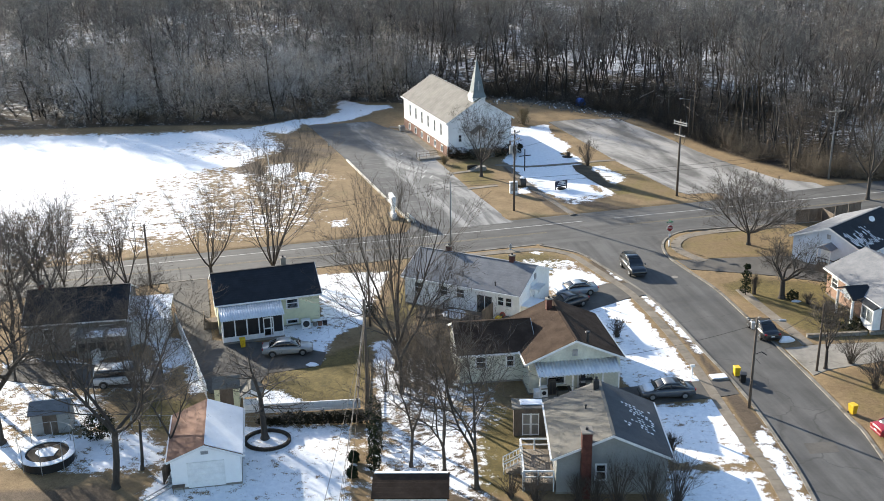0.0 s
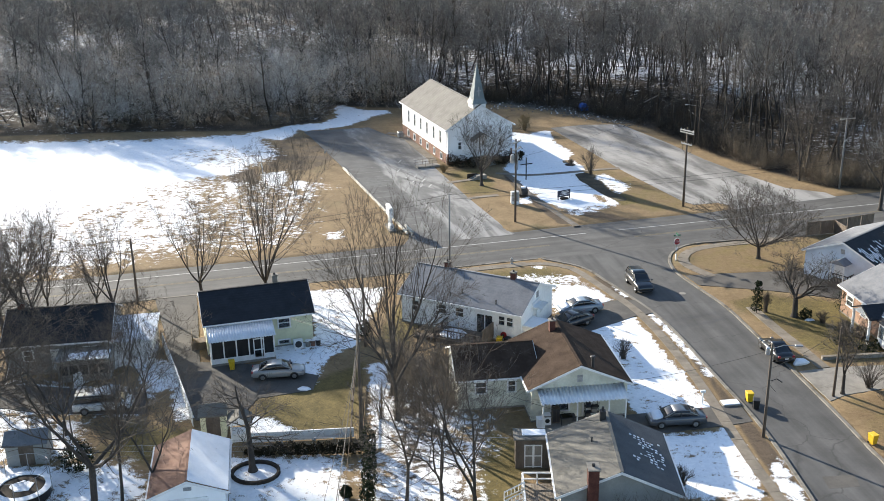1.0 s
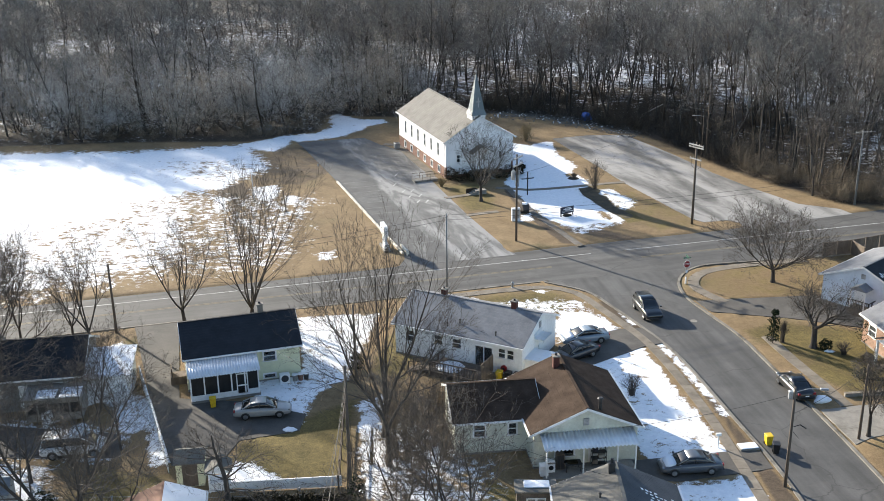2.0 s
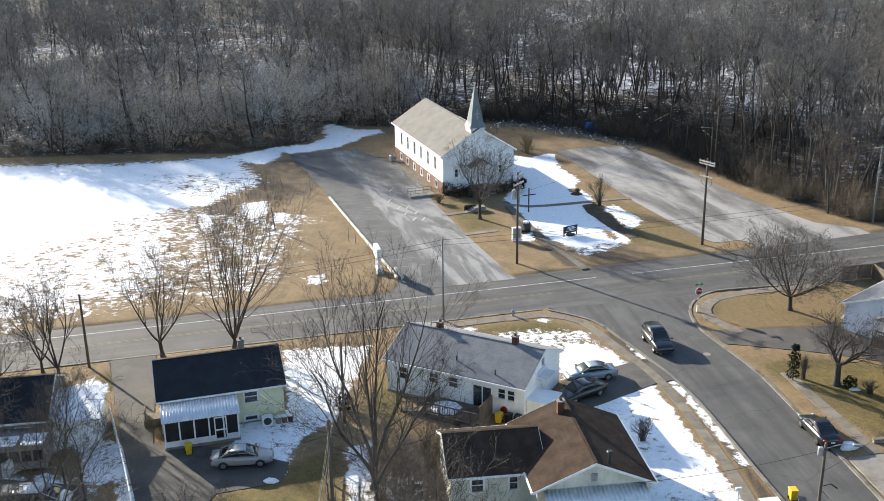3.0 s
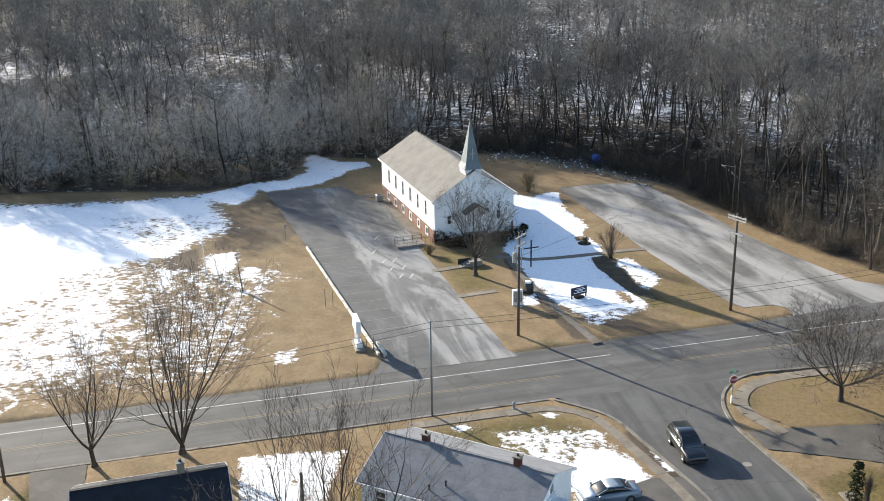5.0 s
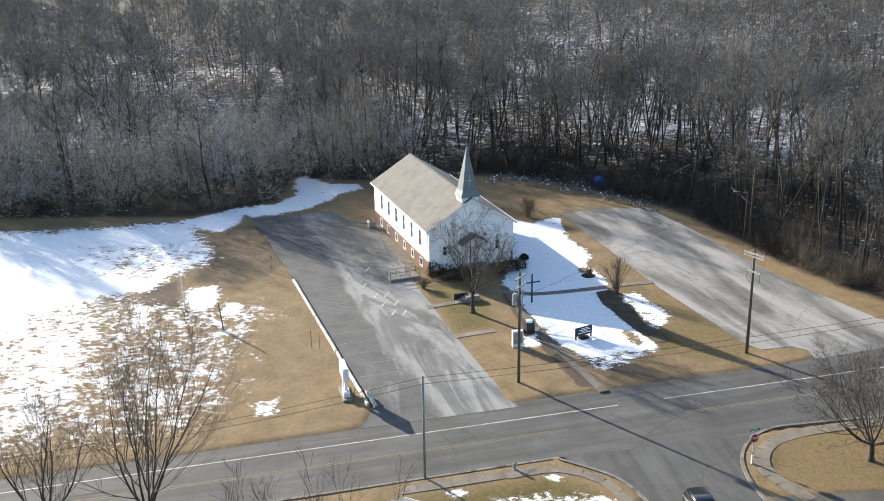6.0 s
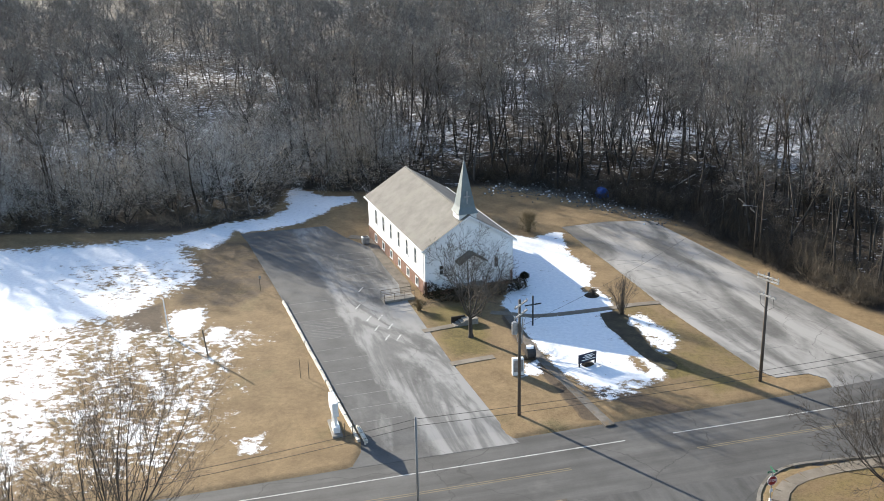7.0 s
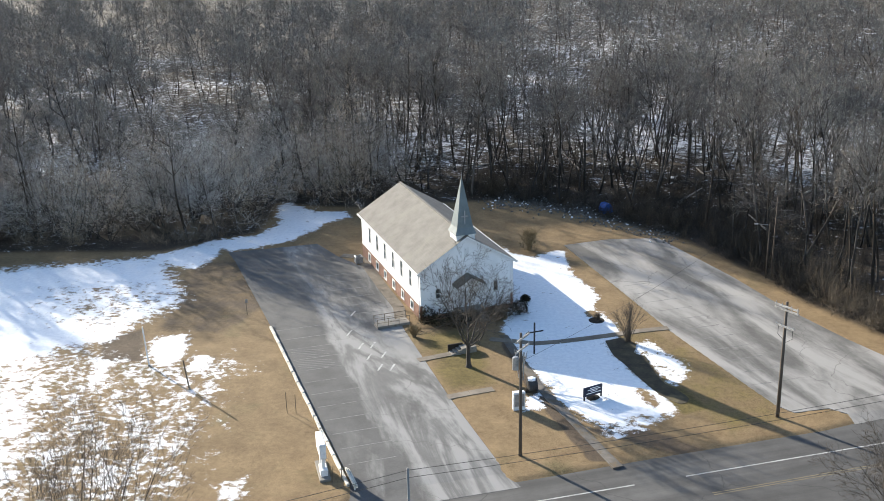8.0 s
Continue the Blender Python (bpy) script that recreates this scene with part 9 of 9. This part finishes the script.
# ---- the wood behind ----
def template(seed, kind):
    rng = np.random.default_rng(seed)
    t, l, w = [], [], []
    height = rng.uniform(13.0, 19.5)
    if kind == "thicket":
        height = rng.uniform(7.5, 12.0)
        for k in range(4):
            a, tilt = k * 1.57 + rng.uniform(-0.5, 0.5), np.radians(rng.uniform(12, 46))
            d = np.array([np.cos(a) * np.sin(tilt), np.sin(a) * np.sin(tilt), np.cos(tilt)])
            ramify(rng, np.zeros(3), d, height * rng.uniform(0.75, 1), 0.085, 0, (8, 5, 4, 2), l, w, 0.16, 0.05, 0.036, 1, (6, 3, 2, 1, 1))
        return seg_arrays(l, 3), blade_arrays(w, rng)
    if kind == "slim":
        ramify(rng, np.zeros(3), np.array([0, 0, 1.0]), height * 0.95, rng.uniform(0.1, 0.17), 0, (), t, w, 0.05, 0.03, 0.05)
        for k in range(6):
            seg = t[min(int((0.55 + 0.07 * k) * len(t)), len(t) - 1)]
            a, tilt = rng.uniform(0, 2 * np.pi), np.radians(rng.uniform(18, 48))
            d = np.array([np.cos(a) * np.sin(tilt), np.sin(a) * np.sin(tilt), np.cos(tilt)])
            ramify(rng, np.array(seg[:3]), d, height * rng.uniform(0.15, 0.28), 0.05, 1, (0, 5, 3), l, w, 0.15, 0.08, 0.04, 1, (8, 3, 2, 1, 1))
        return join(seg_arrays(t, 4), seg_arrays(l, 3)), blade_arrays(w, rng)
    far = kind == "far"
    ramify(rng, np.zeros(3), np.array([0, 0, 1.0]), height * 0.92, rng.uniform(0.1, 0.16) if far else rng.uniform(0.13, 0.25), 0, (), t, w, 0.06, 0.03, 0.05)
    fork = rng.uniform(0.36, 0.56) if far else rng.uniform(0.44, 0.7)
    tilt0 = rng.uniform(34, 66)
    count = 15 if far else 17
    for k in range(count):
        f = fork + (0.97 - fork) * (k + rng.uniform(0, 0.9)) / count
        seg = t[min(int(f * len(t)), len(t) - 1)]
        a, tilt = rng.uniform(0, 2 * np.pi), np.radians(tilt0 * rng.uniform(0.7, 1.3))
        d = np.array([np.cos(a) * np.sin(tilt), np.sin(a) * np.sin(tilt), np.cos(tilt)])
        ramify(rng, np.array(seg[:3]), d, height * 0.4 * (1.2 - 0.65 * f) * rng.uniform(0.7, 1.2), 0.1 - 0.06 * f, 1, (0, 6, 5, 0) if far else (0, 6, 5, 3), l, w, 0.17, 0.06, 0.085 if far else 0.044, 0 if far else 1, (8, 2, 2, 1, 1) if far else (8, 3, 2, 1, 1))
    return (seg_arrays(t, 3) if far else join(seg_arrays(t, 5), seg_arrays(l, 3))), blade_arrays(w, rng)


def scatter(kinds, spots, rng, tall=(0.75, 1.15)):
    vs, fs, n = [], [], 0
    for x, y, z in spots:
        v, f = kinds[rng.integers(len(kinds))]
        a, s, w = rng.uniform(0, 2 * np.pi), rng.uniform(*tall), rng.uniform(0.85, 1.15)
        c, d = np.cos(a), np.sin(a)
        lean = rng.normal(size=2) * 0.1
        q = np.empty_like(v)
        q[:, 0] = (v[:, 0] * c - v[:, 1] * d) * w + x + v[:, 2] * lean[0]
        q[:, 1] = (v[:, 0] * d + v[:, 1] * c) * w + y + v[:, 2] * lean[1]
        q[:, 2] = v[:, 2] * s + z
        vs.append(q)
        fs.append(f + n)
        n += len(v)
    return np.concatenate(vs), np.concatenate(fs)


frng = np.random.default_rng(11)


def wood_spots(y0, y1, gap, margin):
    out = []
    for y in np.arange(y0, y1, gap):
        for x in np.arange(-0.52 * y - 12, 0.40 * y + 14, gap):
            q = np.array([x, y]) + frng.uniform(-0.5, 0.5, 2) * gap
            out.append((q[0], q[1]))
    out = np.array(out)
    keep = signed(FOREST_EDGE, out) > margin
    dens = np.array([noise.noise(Vector((x * 0.03, y * 0.03, 1))) for x, y in out])
    keep &= frng.uniform(0, 1, len(out)) < np.clip(0.7 + dens * 0.95, 0.15, 1)
    out = out[keep]
    rise = np.clip((out[:, 1] - 260) / 300, 0, 1) * np.clip((out[:, 0] - 20) / 150, 0, 1) * 5.0
    return np.column_stack([out, rise - 0.2])


def stuff(name, vf, material, label):
    m2 = arrays_mesh(name, *vf)
    m2.materials.append(material)
    return tagged(new(name, m2), label, "trees", "", "stuff")


def two(kinds):
    return [k[0] for k in kinds], [k[1] for k in kinds]


tall_kinds = [template(100 + k, "tall") for k in range(10)]
thicket_kinds = [template(150 + k, "thicket") for k in range(8)]
slim_kinds = [template(180 + k, "slim") for k in range(6)]
far_kinds = [template(200 + k, "far") for k in range(9)]
near_spots = wood_spots(140, 252, 5.4, 1.4)
near_spots = near_spots[(near_spots[:, 0] < -20) | (signed(FOREST_EDGE, near_spots[:, :2]) > 2.6)]
mix = np.array([noise.noise(Vector((x * 0.04, y * 0.04, 9))) for x, y, _ in near_spots])
into = signed(FOREST_EDGE, near_spots[:, :2])
low = near_spots[:, 0] + mix * 30 < np.where(near_spots[:, 1] < 235, -16, -60)
low &= frng.uniform(0, 1, len(low)) < 0.5
low |= (near_spots[:, 0] > 37) & (into < 9) & (mix > -0.1)
# the dense thicket along the snow field
edge_spots = wood_spots(150, 232, 3.1, 0.8)
edge_spots = edge_spots[(edge_spots[:, 0] < -20) & (signed(FOREST_EDGE, edge_spots[:, :2]) < 17) & (edge_spots[:, 0] > -115)]
low_spots = np.concatenate([near_spots[low], edge_spots])
slim_spots = wood_spots(160, 275, 4.8, 3.0)
slim_spots = slim_spots[slim_spots[:, 0] > -40]
for kinds, spots, lab, tm, seed, tall in ((slim_kinds, slim_spots, "slim leafless trunks between the taller trees", "forest_twig", 7, (0.55, 1.05)), (tall_kinds, near_spots[~low], "leafless tall woodland trees at the lot's edge", "forest_twig", 1, (0.62, 1.2)), (thicket_kinds, low_spots, "leafless grey thicket at the field's edge", "thicket_twig", 2, (0.7, 1.25)),
                                          (far_kinds, wood_spots(252, 380, 7.0, 2.0), "leafless grey-brown woodland", "forest_twig", 3, (0.62, 1.2)), (far_kinds, wood_spots(380, 530, 10.0, 2.0), "distant leafless grey-brown woodland", "forest_twig", 4, (0.62, 1.2))):
    wood_part, twig_part = two(kinds)
    stuff("woodland_trunks", scatter(wood_part, spots, np.random.default_rng(seed), tall), M["forest_bark"], lab)
    stuff("woodland_twigs", scatter(twig_part, spots, np.random.default_rng(seed), tall), M[tm], lab + " twigs")


def brush_template(seed):
    rng = np.random.default_rng(seed)
    tw = []
    for _ in range(95):
        a, r = rng.uniform(0, 2 * np.pi), abs(rng.normal()) * 0.7
        p = np.array([np.cos(a) * r, np.sin(a) * r, rng.uniform(0, 0.9)])
        d = rng.normal(size=3) * 0.85 + np.array([0, 0, 0.6])
        tw.append((*p, *(p + d * rng.uniform(0.5, 1.5)), 0.03))
    return blade_arrays(tw, rng)


brush_kinds = [brush_template(300 + k) for k in range(6)]
spots = []
edge_pts = spline(FOREST_EDGE[1:19], 1.0)
for px, py in edge_pts:
    if -110 < px < 75:
        patch = noise.noise(Vector((px * 0.11, py * 0.11, 4)))
        for _ in range(max(0, int((2.0 + patch * 9) * (0.4 if px < -22 else 2.0 if px > 14 else 1.0) + (3 if px > 14 else 0)))):
            d = abs(frng.normal()) * 4.5
            spots.append((px + frng.normal() * 1.2 + (0.5 * d if px > 8 else 0.0), py + frng.normal() * 1.0 + d, -0.1))
for _ in range(1100):
    y = frng.uniform(185, 330)
    spots.append((frng.uniform(-0.5 * y, 0.38 * y), y, -0.1))
spots = np.array(spots)
spots = spots[signed(FOREST_EDGE, spots[:, :2]) > 0.3]
# Brush between these limits takes the darker copy, so shade is in its colour.
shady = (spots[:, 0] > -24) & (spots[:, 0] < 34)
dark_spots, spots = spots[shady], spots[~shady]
stuff("undergrowth", scatter(brush_kinds, spots, np.random.default_rng(5), (0.7, 1.9)), M["brush"], "dry tangled undergrowth along the wood's edge")
# More clumps in the shade-coloured brush, to darken the wood's near rim.
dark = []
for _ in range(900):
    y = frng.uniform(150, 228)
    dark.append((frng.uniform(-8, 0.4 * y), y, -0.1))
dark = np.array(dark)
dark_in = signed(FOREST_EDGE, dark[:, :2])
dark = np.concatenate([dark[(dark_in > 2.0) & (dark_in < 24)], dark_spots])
stuff("dark_undergrowth", scatter(brush_kinds, dark, np.random.default_rng(6), (0.5, 1.7)), M["shade_brush"], "tangled undergrowth coloured dark for the wood's shade")
# fallen trunks
logs = []
for _ in range(110):
    y = frng.uniform(190, 290)
    x = frng.uniform(-0.42 * y, 0.34 * y)
    if signed(FOREST_EDGE, np.array([[x, y]]))[0] > 6:
        a, l = frng.uniform(0, np.pi), frng.uniform(4, 11)
        logs.append((x, y, 0.15, x + math.cos(a) * l, y + math.sin(a) * l, frng.uniform(0.2, 1.2), 0.17, 0.08))
stuff("fallen_trunks", seg_arrays(logs, 6), M["pale_bark"], "fallen trunks on the woodland floor")


# stones and old snow dumped along the wood's edge behind the church
def stones(count, seed):
    rng = np.random.default_rng(seed)
    line = np.array(spline([(-4.0, 204.5), (4.0, 203.0), (10.0, 198.5), (16.0, 193.0), (20.5, 188.8)], 0.3))
    v, f = [], []
    cube = np.array([(-1, -1, -0.6), (1, -1, -0.7), (1, 1, -0.6), (-1, 1, -0.7), (-0.7, -0.8, 0.6), (0.8, -0.6, 0.7), (0.6, 0.8, 0.5), (-0.8, 0.6, 0.7)])
    faces = np.array([(0, 1, 5, 4), (1, 2, 6, 5), (2, 3, 7, 6), (3, 0, 4, 7), (4, 5, 6, 7)])
    for k in range(count):
        p = line[rng.integers(len(line))] + rng.normal(size=2) * np.array([1.0, 2.0]) + np.array([0.5, 1.2])
        s = rng.uniform(0.04, 0.15)
        a = rng.uniform(0, 6.28)
        q = cube * s * rng.uniform(0.7, 1.2, 3)
        r = np.column_stack([q[:, 0] * np.cos(a) - q[:, 1] * np.sin(a) + p[0], q[:, 0] * np.sin(a) + q[:, 1] * np.cos(a) + p[1], q[:, 2] + s * 0.4])
        v.append(r)
        f.append(faces + 8 * k)
    return np.concatenate(v), np.concatenate(f)


stuff("rubble", stones(2200, 31), M["rubble"], "pale broken stones along the wood's edge")
stuff("rubble_snow", stones(160, 32), M["snow"], "lumps of old snow among the stones")
